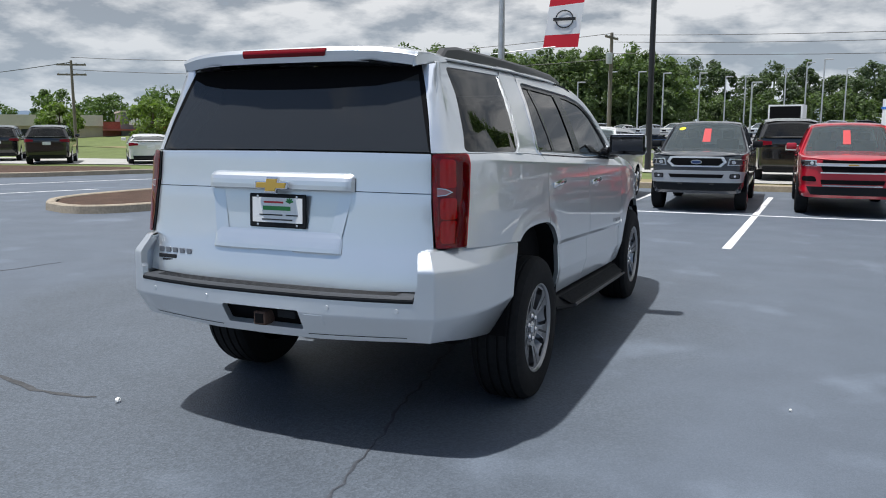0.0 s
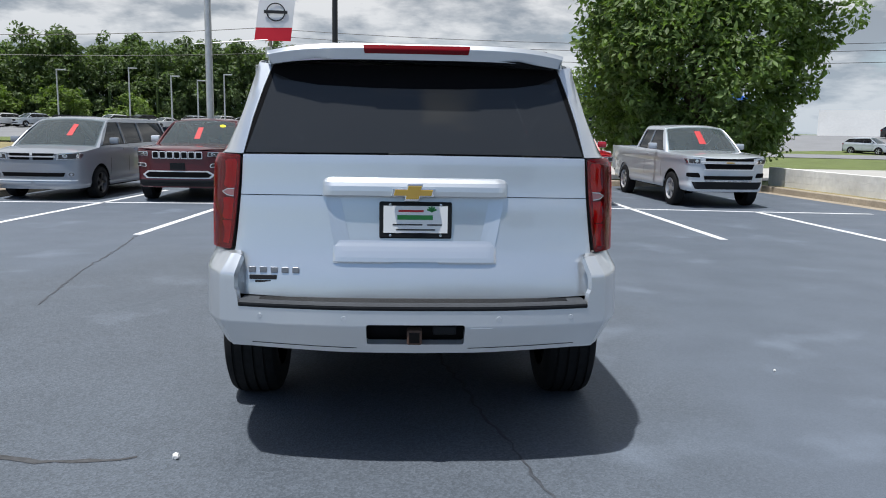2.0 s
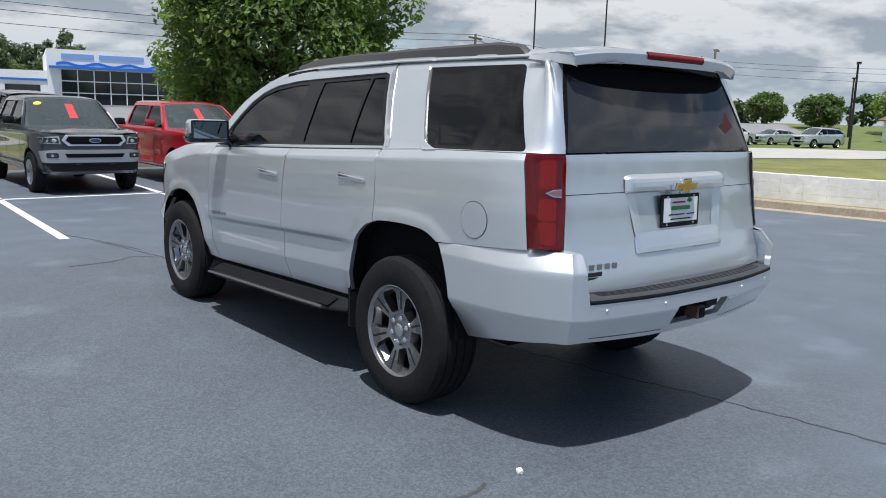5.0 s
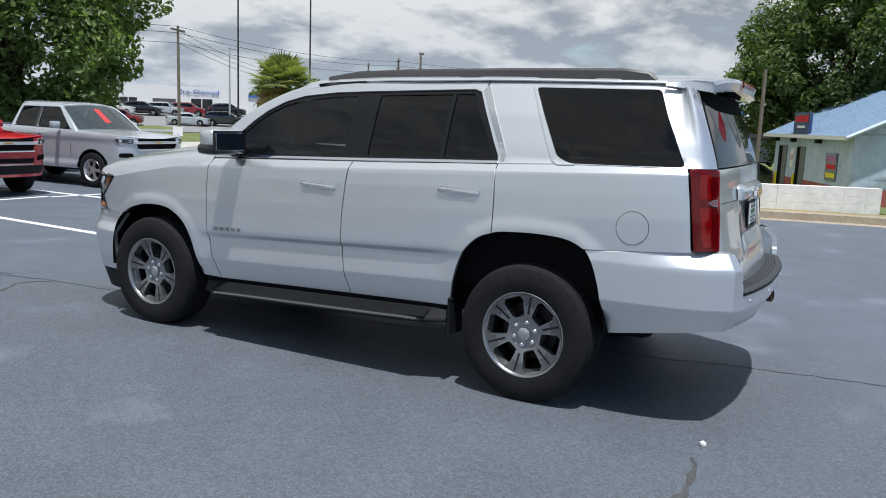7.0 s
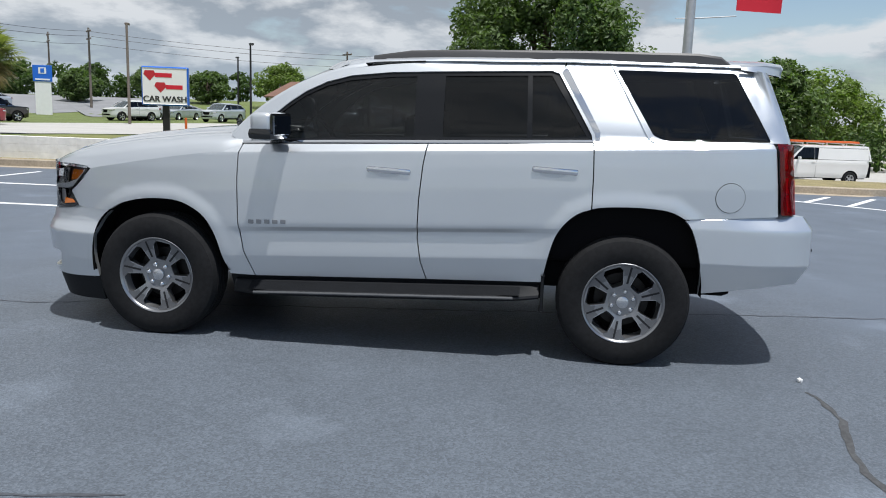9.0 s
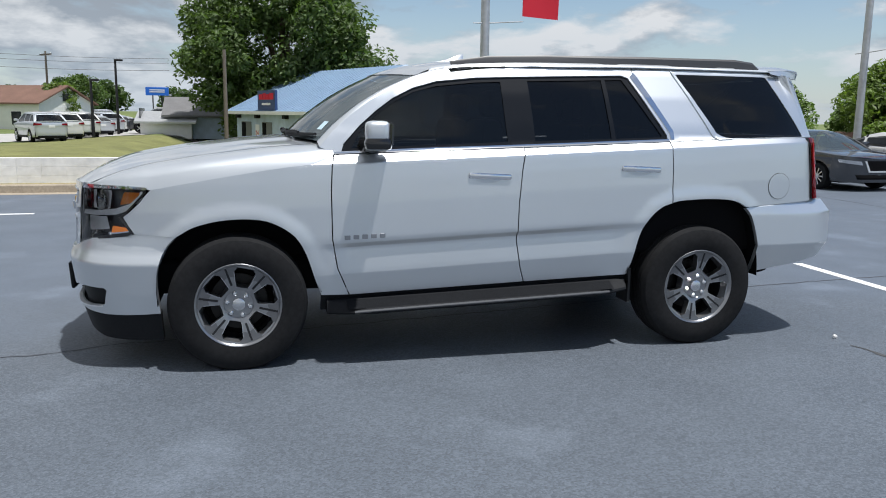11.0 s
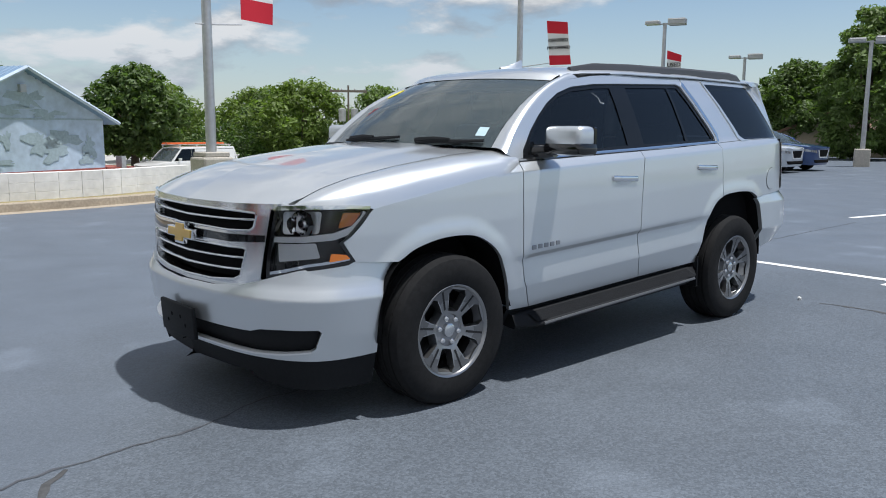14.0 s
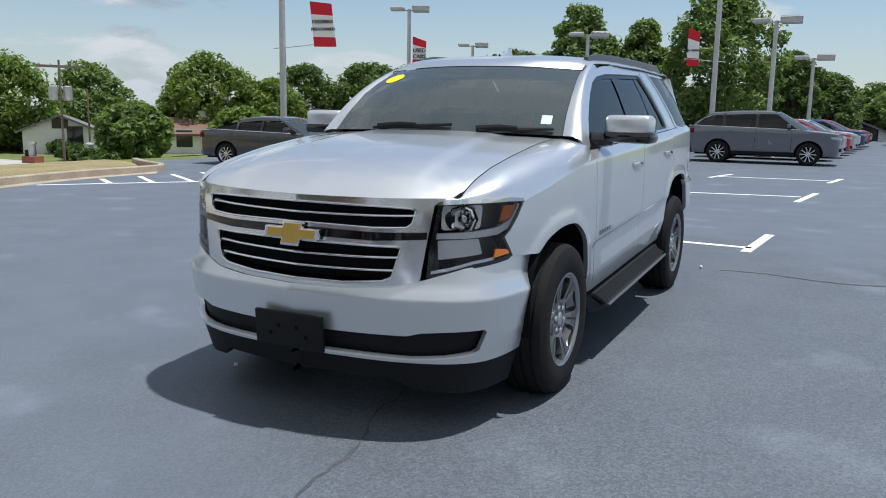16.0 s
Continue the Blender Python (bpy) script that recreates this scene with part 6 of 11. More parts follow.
for sx in (-1, 1):
    rb, up_at = rear_bumper_at(sx), upper(sx)
    verts, faces = [], []
    for z in (0.70, 0.75, 0.80, 0.86, 0.90, 0.936):
        q = rb(np.array([bs_x(0.772)]), np.array([z]))[0]
        verts += [(q[0], q[1] + 0.002, z), (q[0] * 1.006, -2.44, z)]
        k = len(verts)
        if k > 2:
            f = (k - 4, k - 3, k - 1, k - 2)
            faces.append(f if sx > 0 else f[::-1])
    mesh_part("bumper_corner", verts, faces, SILVER, bump, "")
    verts, faces = [], []
    us = [(bs_y(y), S_OF_Y(y)) for y in (-1.83, -2.0, -2.1, -2.2)] + [(bs_y(-2.3), S_OF_Y(-2.26))] + [(bs_x(x), S_OF_X(min(x, 0.925), True)) for x in (0.94, 0.90, 0.86, 0.82, 0.78, 0.772)]
    for ub, uu in us:
        q = rb(np.array([ub]), np.array([float(np.interp(ub, [bs_y(-1.815), bs_y(-2.1), bs_y(-2.3)], [0.905, 0.924, 0.938]))]))[0]
        p = up_at(np.array([uu]), np.array([q[2] + 0.012]))[0]
        verts += [tuple(q), (p[0] * 0.985, p[1] + 0.02, p[2])]
        k = len(verts)
        if k > 2:
            f = (k - 4, k - 3, k - 1, k - 2)
            faces.append(f if sx > 0 else f[::-1])
    mesh_part("bumper_ledge", verts, faces, SILVER, bump, "", True)
# step pad: flat black top with rolled edge
PAD_Z = 0.754
pad_inner = lambda x: -2.505 - 0.055 * (1 - (x / 0.76) ** 2)
pad_back = [RB(np.array([bu(x)]), np.array([0.725]))[0] for x in np.linspace(-0.752, 0.752, 19)]
verts, faces = [], []
for q in pad_back:
    x = q[0]
    yin = pad_inner(x)
    verts += [(x * 0.985, yin, PAD_Z), (x, q[1] + 0.020, PAD_Z - 0.003), (x, q[1] + 0.002, PAD_Z - 0.006), (x, q[1] - 0.004, PAD_Z - 0.012)]
for i in range(18):
    for j in range(3):
        faces.append((i * 4 + j, i * 4 + j + 1, (i + 1) * 4 + j + 1, (i + 1) * 4 + j))
tube("pad_lip", [(q[0], q[1] + 0.008, PAD_Z - 0.0205) for q in pad_back], 0.0135, BLACK_PLASTIC, bump, "black lip of the step pad", 8)
mesh_part("step_pad", verts, faces, PAD_GREY, bump, "grey-black plastic bumper step pad", True)
verts, faces = [], []
for k in range(4):
    for q in pad_back[1:-1]:
        t0, t1 = 0.25 + k * 0.18, 0.30 + k * 0.18
        x = q[0]
        yin, yout = pad_inner(x), q[1] + 0.020
        for t, dz in ((t0, 0.0005), ((t0 + t1) / 2, 0.003), (t1, 0.0005)):
            verts.append((x, yin + (yout - yin) * t, PAD_Z - 0.003 * t + dz))
for k in range(4):
    for i in range(16):
        for j in range(2):
            a = (k * 17 + i) * 3 + j
            faces.append((a, a + 1, a + 4, a + 3))
mesh_part("step_rib", verts, faces, BLACK_PLASTIC, bump, "raised grip ribs")
panel("hitch_recess", [(bu(-0.215), 0.67), (bu(0.225), 0.67), (bu(0.225), 0.555), (bu(-0.215), 0.555)], RB, DARK_VOID, bump, "dark hitch recess", step=0.06, depth=0, lift=-0.05)
box("hitch_receiver", -0.032, 0.032, -0.03, 0.05, -0.032, 0.032, RUSTY, bump, "rusty square tow receiver", 0.006).matrix_basis = pose(0.0, -2.640, 0.605)
box("receiver_hole", -0.022, 0.022, -0.002, 0.002, -0.022, 0.022, DARK_VOID, bump).matrix_basis = pose(0.0, -2.6715, 0.605)
box("wiring_socket", -0.05, 0.05, -0.01, 0.02, -0.018, 0.018, BLACK_PLASTIC, bump, "tow wiring socket", 0.005).matrix_basis = pose(0.13, -2.632, 0.630)
panel("tow_cover", rounded([(bu(0.24), 0.648), (bu(0.335), 0.648), (bu(0.335), 0.592), (bu(0.24), 0.592)], 0.008), RB, SILVER, bump, "square tow-eye cover", step=0.05, depth=0.004, lift=0.002)
panel("bumper_split", [(bu(-0.72), 0.556), (bu(-0.25), 0.544), (bu(-0.25), 0.547), (bu(-0.72), 0.559)], RB, DARK_VOID, bump, "", step=0.05, depth=0, lift=0.001)
panel("bumper_split", [(bu(0.235), 0.544), (bu(0.72), 0.556), (bu(0.72), 0.559), (bu(0.235), 0.547)], RB, DARK_VOID, bump, "", step=0.05, depth=0, lift=0.001)
for x in (-0.66, -0.30, 0.36, 0.68):
    q = RB(np.array([bu(x)]), np.array([0.688]))[0]
    lathe("parking_sensor", [(0.004, 0.0), (0.004, 0.010), (0.0, 0.0115)], SILVER, bump, "parking sensor", 14).matrix_basis = pose(q[0], q[1] + 0.001, q[2], 0, 0, -90)
# underside, axle, exhaust
box("underbody", -0.80, 0.80, -2.15, 2.05, 0.42, 0.62, DARK_VOID, suv, "dark underbody", 0.05)
# solid blocks stop the view inside; inner shade is put into their colour
box("inner_body", -0.86, 0.86, -2.33, 0.95, 0.60, 1.20, DARK_VOID, suv, "near-black block filling the cabin, its shade put into the colour", 0.03)
box("engine_bay", -0.70, 0.70, 0.9, 2.25, 0.60, 1.02, DARK_VOID, suv, "near-black block filling the engine bay", 0.03)
tube("rear_axle", [(-0.75, -1.479, 0.39), (0.75, -1.479, 0.39)], 0.05, DARK_VOID, suv, "rear axle", 8)
tube("exhaust", [(0.45, -0.8, 0.36), (0.55, -1.7, 0.42), (0.66, -2.12, 0.47)], 0.032, RUSTY, suv, "exhaust pipe", 8)
box("spare_guard", -0.35, 0.35, -2.38, -1.85, 0.455, 0.55, DARK_VOID, suv, "", 0.04)
for sx in (-1, 1):
    box("mud_flap", sx * 0.80, sx * 0.955, -1.005, -0.985, 0.30, 0.52, BLACK_PLASTIC, suv, "", 0.004)
    # mirror
    bm = bmesh.new()
    bm_box(bm, -0.150, 0.130, -0.050, 0.075, -0.052, 0.085, 0.034, 3)
    mirror = part("door_mirror", bm, SILVER, suv, "silver-capped door mirror with black base", True, 30)
    mirror.matrix_basis = pose(sx * 1.070, 0.660, 1.368, 0, 0, 6 * sx) @ Matrix.Diagonal((1.0, 1.12, 0.92, 1))
    bm = bmesh.new()
    bm_box(bm, -0.165, 0.134, -0.058, 0.082, -0.092, -0.012, 0.030, 2)
    part("mirror_base", bm, GLOSS_BLACK, mirror, "black mirror base", True, 30)
    box("mirror_glass", -0.130, 0.110, -0.062, -0.054, -0.06, 0.066, DARK_MIRROR, mirror, "mirror glass", 0.004)
    box("mirror_back", -0.142, 0.122, -0.0555, -0.046, -0.066, 0.078, GLOSS_BLACK, mirror, "", 0.01)
    tube("mirror_arm", [(sx * -0.09, 0.02, -0.070), (sx * -0.20, 0.06, -0.080)], [0.042, 0.055], GLOSS_BLACK, mirror, "black mirror arm", 8)
# cabin
box("dashboard", -0.74, 0.74, 0.62, 1.0, 1.05, 1.285, TRIM_GREY, suv, "dark grey dashboard", 0.06)
for x in (-0.42, 0.42):
    for y, h in ((-0.12, 1.46), (-1.05, 1.44)):
        seat = box("seat_back", x - 0.25, x + 0.25, y - 0.10, y + 0.06, 0.85, h, SEAT_DARK, suv, "dark seat back", 0.06, m=None, smooth=True)
        box("headrest", x - 0.13, x + 0.13, y - 0.12, y - 0.02, h + 0.02, h + 0.19, SEAT_DARK, seat, "dark headrest", 0.04, smooth=True)
ring_pts = [(0.19 * math.cos(a), 0, 0.19 * math.sin(a)) for a in np.linspace(0, 2 * math.pi, 25)]
wheel_ob = tube("steering_wheel", ring_pts, 0.016, BLACK_PLASTIC, suv, "black steering wheel", 8)
wheel_ob.matrix_basis = pose(-0.42, 0.48, 1.24, -28, 0, 0)
box("rear_view_mirror", -0.12, 0.12, 0.50, 0.53, 1.60, 1.67, BLACK_PLASTIC, suv, "rear-view mirror", 0.02)
mesh_part("headliner", [(-0.62, 0.2, 1.735), (0.62, 0.2, 1.735), (0.62, -2.2, 1.775), (-0.62, -2.2, 1.775)], [(0, 1, 2, 3)], TRIM_GREY, suv, "grey headliner")

# ---- ground: flat lot, land falling away to the east, rising again far to the north ----
def smoothstep(a, b, v):
    t = np.clip((v - a) / (b - a), 0, 1)
    return t * t * (3 - 2 * t)


def land(x, y):
    x, y = np.asarray(x, float), np.asarray(y, float)
    e = np.hypot(np.maximum(x - 12.8, 0), np.maximum(y - 17.5, 0))
    east = smoothstep(1.5, 20, np.maximum(x - 12.8, 0)) * (1 - smoothstep(2, 7, y)) * -1.75
    north = -0.45 * smoothstep(4, 24, e) * smoothstep(4, 18, y) + np.minimum(0.078 * np.maximum(e - 62, 0), 1.75) * smoothstep(4, 18, y)
    return np.where(e > 0, east + north, 0.0)


def axis_steps():
    a = np.concatenate([np.arange(-600, -80, 40), np.arange(-80, -12, 8), np.arange(-12, 60, 2.4), np.arange(60, 140, 8), np.arange(140, 641, 40)])
    return a


gx = axis_steps()
gy = axis_steps()
GX, GY = np.meshgrid(gx, gy)
GZ = land(GX, GY) - np.where(np.hypot(np.maximum(GX - 11.0, 0), np.maximum(GY - 15.0, 0)) > 0, 0.0, 0.05)
nv = len(gx)
mesh = mesh_part("ground", np.stack([GX.ravel(), GY.ravel(), GZ.ravel()], 1), [(j * nv + i, j * nv + i + 1, (j + 1) * nv + i + 1, (j + 1) * nv + i) for j in range(len(gy) - 1) for i in range(nv - 1)], GRASS, smooth=True)
tagged(mesh, "mown green grass land round the car lot", "grass", kind="structure")

EAST_KERB = [(9.1, 15.6), (9.2, 14.4), (9.65, 10.6), (9.88, 8.2), (10.0, 5.5), (10.15, 3.3), (10.36, 1.4), (10.65, -0.8), (11.05, -2.4), (11.3, -3.7), (11.6, -5.0), (11.75, -6.2), (11.75, -7.4), (11.95, -8.4), (13.2, -9.0), (14.2, -9.6)]
LOT = [(-70, -90), (30, -90), (16, -30), (14.6, -9.7)] + EAST_KERB[::-1] + [(-8.4, 15.6), (-8.6, 16.5), (-17.3, 16.5), (-19.8, 12.0), (-31, 7.0), (-70, -8)]


def sheet(name, outline, mat, label, category, lift=0.0, drape=False, step=3.0):
    place = (lambda u, v: np.stack([np.asarray(u, float), np.asarray(v, float), land(u, v) + lift], -1)) if drape else (lambda u, v: np.stack([np.asarray(u, float), np.asarray(v, float), np.zeros_like(np.asarray(u, float)) + lift], -1))
    return tagged(panel(name, outline, place, mat, None, step=step, depth=0.0), label, category, kind="structure")


sheet("pavement", LOT, ASPHALT, "dark blue-grey sealed asphalt of a car lot", "asphalt", 0.0, step=6.0)
ROAD_NEAR = [(-90, -8), (-60, 6.5), (-31, 18.0), (-24, 20.2), (-14, 20.6), (-5.5, 23.6), (-2.4, 24.0), (-0.5, 21.5), (1.0, 18.6), (9.5, 18.3), (17, 19.5), (24, 21), (30, 21.5), (42, 17), (51, 10), (57, -4), (66, -40)]
ROAD_FAR = [(-95, 6), (-62, 18), (-37, 25.2), (-20, 30.2), (-5.5, 33.6), (8, 35.5), (25, 37), (40, 35), (58, 26), (74, 10), (80, -4), (84, -40)]
sheet("road", ROAD_NEAR + ROAD_FAR[::-1], ROAD_PALE, "pale worn concrete road beyond the lot", "road", 0.03, True, 2.5)
sheet("far_lot_pavement", [(-60, 74), (-6, 66), (20, 62), (46, 54), (62, 50), (75, 44), (105, 58), (90, 130), (-60, 150)], LOT_GREY, "light grey car lot of the neighbouring dealership", "asphalt", 0.04, True, 3.0)
sheet("side_road", [(64, 40), (78, 34), (150, 90), (140, 100)], LOT_GREY, "grey side road beyond the grass", "road", 0.05, True, 4.0)
sheet("carwash_yard", [(14.5, -16), (24, -14.2), (31, -13.6), (33, -9), (50, -2), (57, -6), (60, -26), (20, -24)], ROAD_PALE, "pale yard beside the car wash", "asphalt", 0.03, True, 2.4)
sheet("dry_verge", [(13.0, -4.2), (12.3, -5.2), (12.4, -7.4), (12.6, -8.2), (14.0, -9.3), (20, -12.5), (28, -12.2), (29, -6), (17, -3.5)], DRY_GRASS, "dry brown grass verge behind the kerb", "grass", 0.035, True, 2.0)
sheet("dry_verge", [(-8.6, 15.9), (9.0, 15.9), (9.2, 18.0), (1.0, 18.2), (-1.0, 19.4), (-8.6, 18.4)], DRY_GRASS, "dry grass strip behind the parking row", "grass", 0.03, True, 2.0)
sheet("grass_verge", [(14.0, -3.2), (33, -3.4), (44, 2.4), (50, 7.5), (47, 11.5), (38, 15.0), (29.5, 19.6), (14.5, 16.5)], OLIVE_GRASS, "rough olive grass between the wall and the road", "grass", 0.035, True, 1.6)
sheet("bare_ground", [(-70, 62), (-30, 52), (-10, 56), (-12, 74), (-70, 84)], DRY_GRASS, "bare brown ground before the woods", "ground", 0.04, True, 5.0)


def strip(name, pts, w, h, mat, label, category, z0=-0.05, side=1, round_edge=0.02):
    """A kerb along a polyline: w wide to one side, h high."""
    P = [Vector((x, y, 0)) for x, y in pts]
    bm = bmesh.new()
    rings = []
    for i, p in enumerate(P):
        d = (P[min(i + 1, len(P) - 1)] - P[max(i - 1, 0)]).normalized()
        n = Vector((-d.y, d.x, 0)) * side
        rings.append([bm.verts.new(p + n * a + Vector((0, 0, b))) for a, b in ((0, z0), (0.012, h - round_edge), (0.012 + round_edge, h), (w - round_edge, h), (w, h - round_edge), (w, z0))])
    for r0, r1 in zip(rings, rings[1:]):
        for k in range(5):
            bm.faces.new((r0[k], r0[k + 1], r1[k + 1], r1[k]))
    bm.faces.new(rings[0])
    bm.faces.new(rings[-1])
    bmesh.ops.recalc_face_normals(bm, faces=bm.faces)
    return tagged(part(name, bm, mat, None, "", True, 40), label, category, kind="structure")


def dense(pts, step=0.6):
    s, c = smooth_curve(pts, 60 * len(pts))
    k = np.arange(0, s[-1], step)
    return [(float(np.interp(a, s, c[:, 0])), float(np.interp(a, s, c[:, 1]))) for a in k] + [tuple(c[-1])]


strip("kerb", dense(EAST_KERB), 0.16, 0.15, KERB, "tan concrete kerb along the lot's edge", "kerb")
gutter = [(x - 0.30 if y > -8 else x - 0.1, y if y > -8 else y + 0.3) for x, y in dense(EAST_KERB)]
strip("gutter", gutter, 0.31, 0.006, KERB, "tan concrete gutter along the kerb", "kerb", z0=-0.02, round_edge=0.002)
strip("kerb", dense([(9.1, 15.6), (4, 15.66), (-2, 15.72), (-8.5, 15.74)], 1.0), 0.16, 0.15, KERB, "tan concrete kerb behind the parking row", "kerb", side=-1)
strip("soil_edge", dense(EAST_KERB[1:10]), 0.75, 0.13, DRY_GRASS, "narrow strip of dry soil between kerb and wall", "soil", z0=-0.05)
# planted island with mulch on the west side
ISLAND = [(-10.35, 4.95), (-9.3, 4.65), (-8.55, 5.4), (-8.25, 7.5), (-8.12, 9.6), (-7.95, 12.0), (-7.85, 14.2), (-8.4, 15.4), (-9.4, 15.2), (-10.4, 12.6), (-11.1, 9.6), (-11.35, 7.0), (-11.05, 5.7)]
isl = dense(ISLAND + [ISLAND[0]], 0.4)
strip("kerb", isl, 0.17, 0.15, KERB, "tan concrete kerb round a mulched island", "kerb", side=1)
sheet("mulch_bed", [(-10.3 + (x + 9.6) * 0.92 + 0.7, 9.6 + (y - 9.6) * 0.96) for x, y in ISLAND], MULCH, "brown bark mulch in a kerbed island", "mulch", 0.125, step=0.5)
strip("kerb", dense([(-31, 6.8), (-25.5, 9.2), (-20.2, 11.6), (-18.1, 15.2), (-17.4, 16.4)], 0.8), 0.16, 0.15, KERB, "tan concrete kerb of the far bed", "kerb", side=1)
sheet("mulch_bed", [(-40, 6.4), (-31, 7.2), (-25.6, 9.6), (-20.4, 11.9), (-18.4, 15.3), (-20.5, 17.4), (-30, 15.6), (-40, 11)], MULCH, "brown mulch bed beside the road", "mulch", 0.10, step=1.5)


def marking(name, a, b, w, label="worn white painted parking line"):
    a, b = Vector((*a, 0)), Vector((*b, 0))
    d = (b - a).normalized()
    n = Vector((-d.y, d.x, 0)) * w / 2
    vs = [a - n, b - n, b + n, a + n]
    lo = [(v.x, v.y, 0.000) for v in vs]
    hi = [(v.x, v.y, 0.0045) for v in vs]
    return tagged(mesh_part(name, lo + hi, [(4, 5, 6, 7), (0, 1, 5, 4), (1, 2, 6, 5), (2, 3, 7, 6), (3, 0, 4, 7)], LINE_WHITE), label, "line marking", "parking lines", "structure")


for a, b in (((-7.75, 9.24), (-3.7, 9.40)), ((-3.7, 9.40), (0.0, 9.36)), ((0.0, 9.36), (3.8, 9.40)), ((3.8, 9.30), (6.7, 8.92)), ((6.7, 8.92), (8.85, 8.76))):
    marking("road_marking", a, b, 0.10)
for a, b in (((-6.20, 4.76), (-5.46, 12.4)), ((-3.67, 4.88), (-3.07, 13.8)), ((-1.01, 4.90), (-0.67, 13.85)), ((1.57, 4.91), (1.93, 13.75)), ((4.44, 4.95), (4.22, 13.4)), ((6.86, 4.42), (6.66, 9.0))):
    marking("road_marking", a, b, 0.11)
for a, b in (((1.5, -4.17), (-1.36, -4.07)), ((-1.33, -3.75), (-1.45, -5.30)), ((0.45, -10.51), (-1.52, -10.92)), ((-1.50, -9.85), (-1.75, -11.9)), ((1.2, -9.6), (0.80, -11.4)), ((0.60, -15.3), (-2.0, -15.7)), ((0.72, -14.8), (0.40, -16.4)), ((-1.9, -14.9), (-2.15, -16.5)),
             ((11.0, -4.30), (9.2, -6.70)), ((9.2, -6.70), (7.6, -8.9)), ((10.25, -5.30), (11.2, -5.9)), ((9.83, -5.95), (11.05, -6.75)), ((9.42, -6.58), (11.0, -7.6)), ((9.0, -7.2), (10.9, -8.4)),
             ((-17.32, 9.45), (-14.9, 14.4)), ((-14.54, 7.28), (-13.60, 9.3)), ((-20.5, 3.2), (-17.32, 9.45)), ((-12.9, 10.9), (-12.1, 12.8))):
    marking("road_marking", a, b, 0.11, "worn white painted line on the asphalt")

CRACKS = random.Random(5)


def crack(pts, w, mat, label):
    """A filled crack: an uneven ribbon along a line."""
    s, c = smooth_curve(pts, 120)
    k = np.arange(0, s[-1], 0.07)
    verts, faces = [], []
    for i, a in enumerate(k):
        x, y = float(np.interp(a, s, c[:, 0])), float(np.interp(a, s, c[:, 1]))
        tx, ty = float(np.interp(a + 0.05, s, c[:, 0])) - x, float(np.interp(a + 0.05, s, c[:, 1])) - y
        d = math.hypot(tx, ty) or 1
        nx, ny = -ty / d, tx / d
        wob = CRACKS.gauss(0, 0.010)
        ww = w * CRACKS.uniform(0.35, 1.0) * (0.5 if i in (0, len(k) - 1) else 1)
        verts += [(x + nx * (wob + ww), y + ny * (wob + ww), 0.0025), (x + nx * wob, y + ny * wob, 0.0042), (x + nx * (wob - ww), y + ny * (wob - ww), 0.0025)]
        if i:
            b = 3 * i
            faces += [(b, b - 3, b - 2, b + 1), (b + 1, b - 2, b - 1, b + 2)]
    return tagged(mesh_part("crack", verts, faces, mat), label, "crack", "cracks in the asphalt", "structure")


crack([(-0.75, 4.6), (-0.51, 3.29), (-0.44, 2.63), (-0.31, 2.2), (0.0, 0.2), (0.36, -1.85), (0.48, -2.42), (0.57, -3.0), (0.63, -3.42), (0.80, -5.2), (0.9, -9.0)], 0.012, SEALER, "long dark sealed joint in the asphalt")
crack([(-1.24, -2.50), (-1.53, -2.55), (-1.77, -2.51), (-2.05, -2.45), (-2.36, -2.43), (-2.68, -2.55)], 0.024, SEALER_BROWN, "short brown crack in the asphalt")
crack([(-3.64, 4.80), (-3.45, 3.4), (-3.33, 2.2), (-3.20, 1.4), (-3.05, 0.55)], 0.016, SEALER, "dark crack in the asphalt")
crack([(-0.98, 5.40), (-0.70, 4.5), (-0.52, 3.78)], 0.012, SEALER, "dark crack in the asphalt")
crack([(-0.52, 3.26), (-0.72, 3.40), (-0.95, 3.28), (-1.18, 3.22), (-1.42, 3.19)], 0.022, SEALER_BROWN, "brown patched crack in the asphalt")
crack([(-5.5, -0.3), (-5.31, 0.09), (-5.19, 0.82)], 0.014, SEALER, "dark crack in the asphalt")
crack([(2.5, -8), (5.2, -9.2), (8.4, -9.6)], 0.014, SEALER, "thin crack in the asphalt")
crack([(6.4, 3.6), (7.2, 3.4), (8.1, 3.5)], 0.016, SEALER, "dark crack in the asphalt")
bm = bmesh.new()
bmesh.ops.create_icosphere(bm, subdivisions=2, radius=0.016)
for v in bm.verts:
    v.co += Vector([CRACKS.gauss(0, 0.0022) for _ in range(3)])
pebble = part("stone", bm, PEBBLE)
pebble.matrix_basis = pose(-1.063, -2.515, 0.013)
tagged(pebble, "small white stone lying on the asphalt", "stone", "stones")
for x, y, s in ((2.3, -1.2, 0.5), (0.766, 2.01, 0.8)):
    copy_thing(pebble, pose(x, y, 0.008, 20, 40, 70) @ Matrix.Scale(s, 4))

# white block wall, three courses on its footing, following the kerb
WALL = dense([(9.85, 15.2), (9.95, 13.6), (10.35, 10.4), (10.58, 8.1), (10.72, 5.5), (10.86, 3.3), (11.06, 1.4), (11.35, -0.8), (11.95, -2.2), (12.42, -3.25)], 0.42)
wall_thing = tagged(new("wall_east"), "low white painted concrete block wall along the kerb", "wall", kind="structure")
W0, W1 = 0.10, 0.60
bm = bmesh.new()
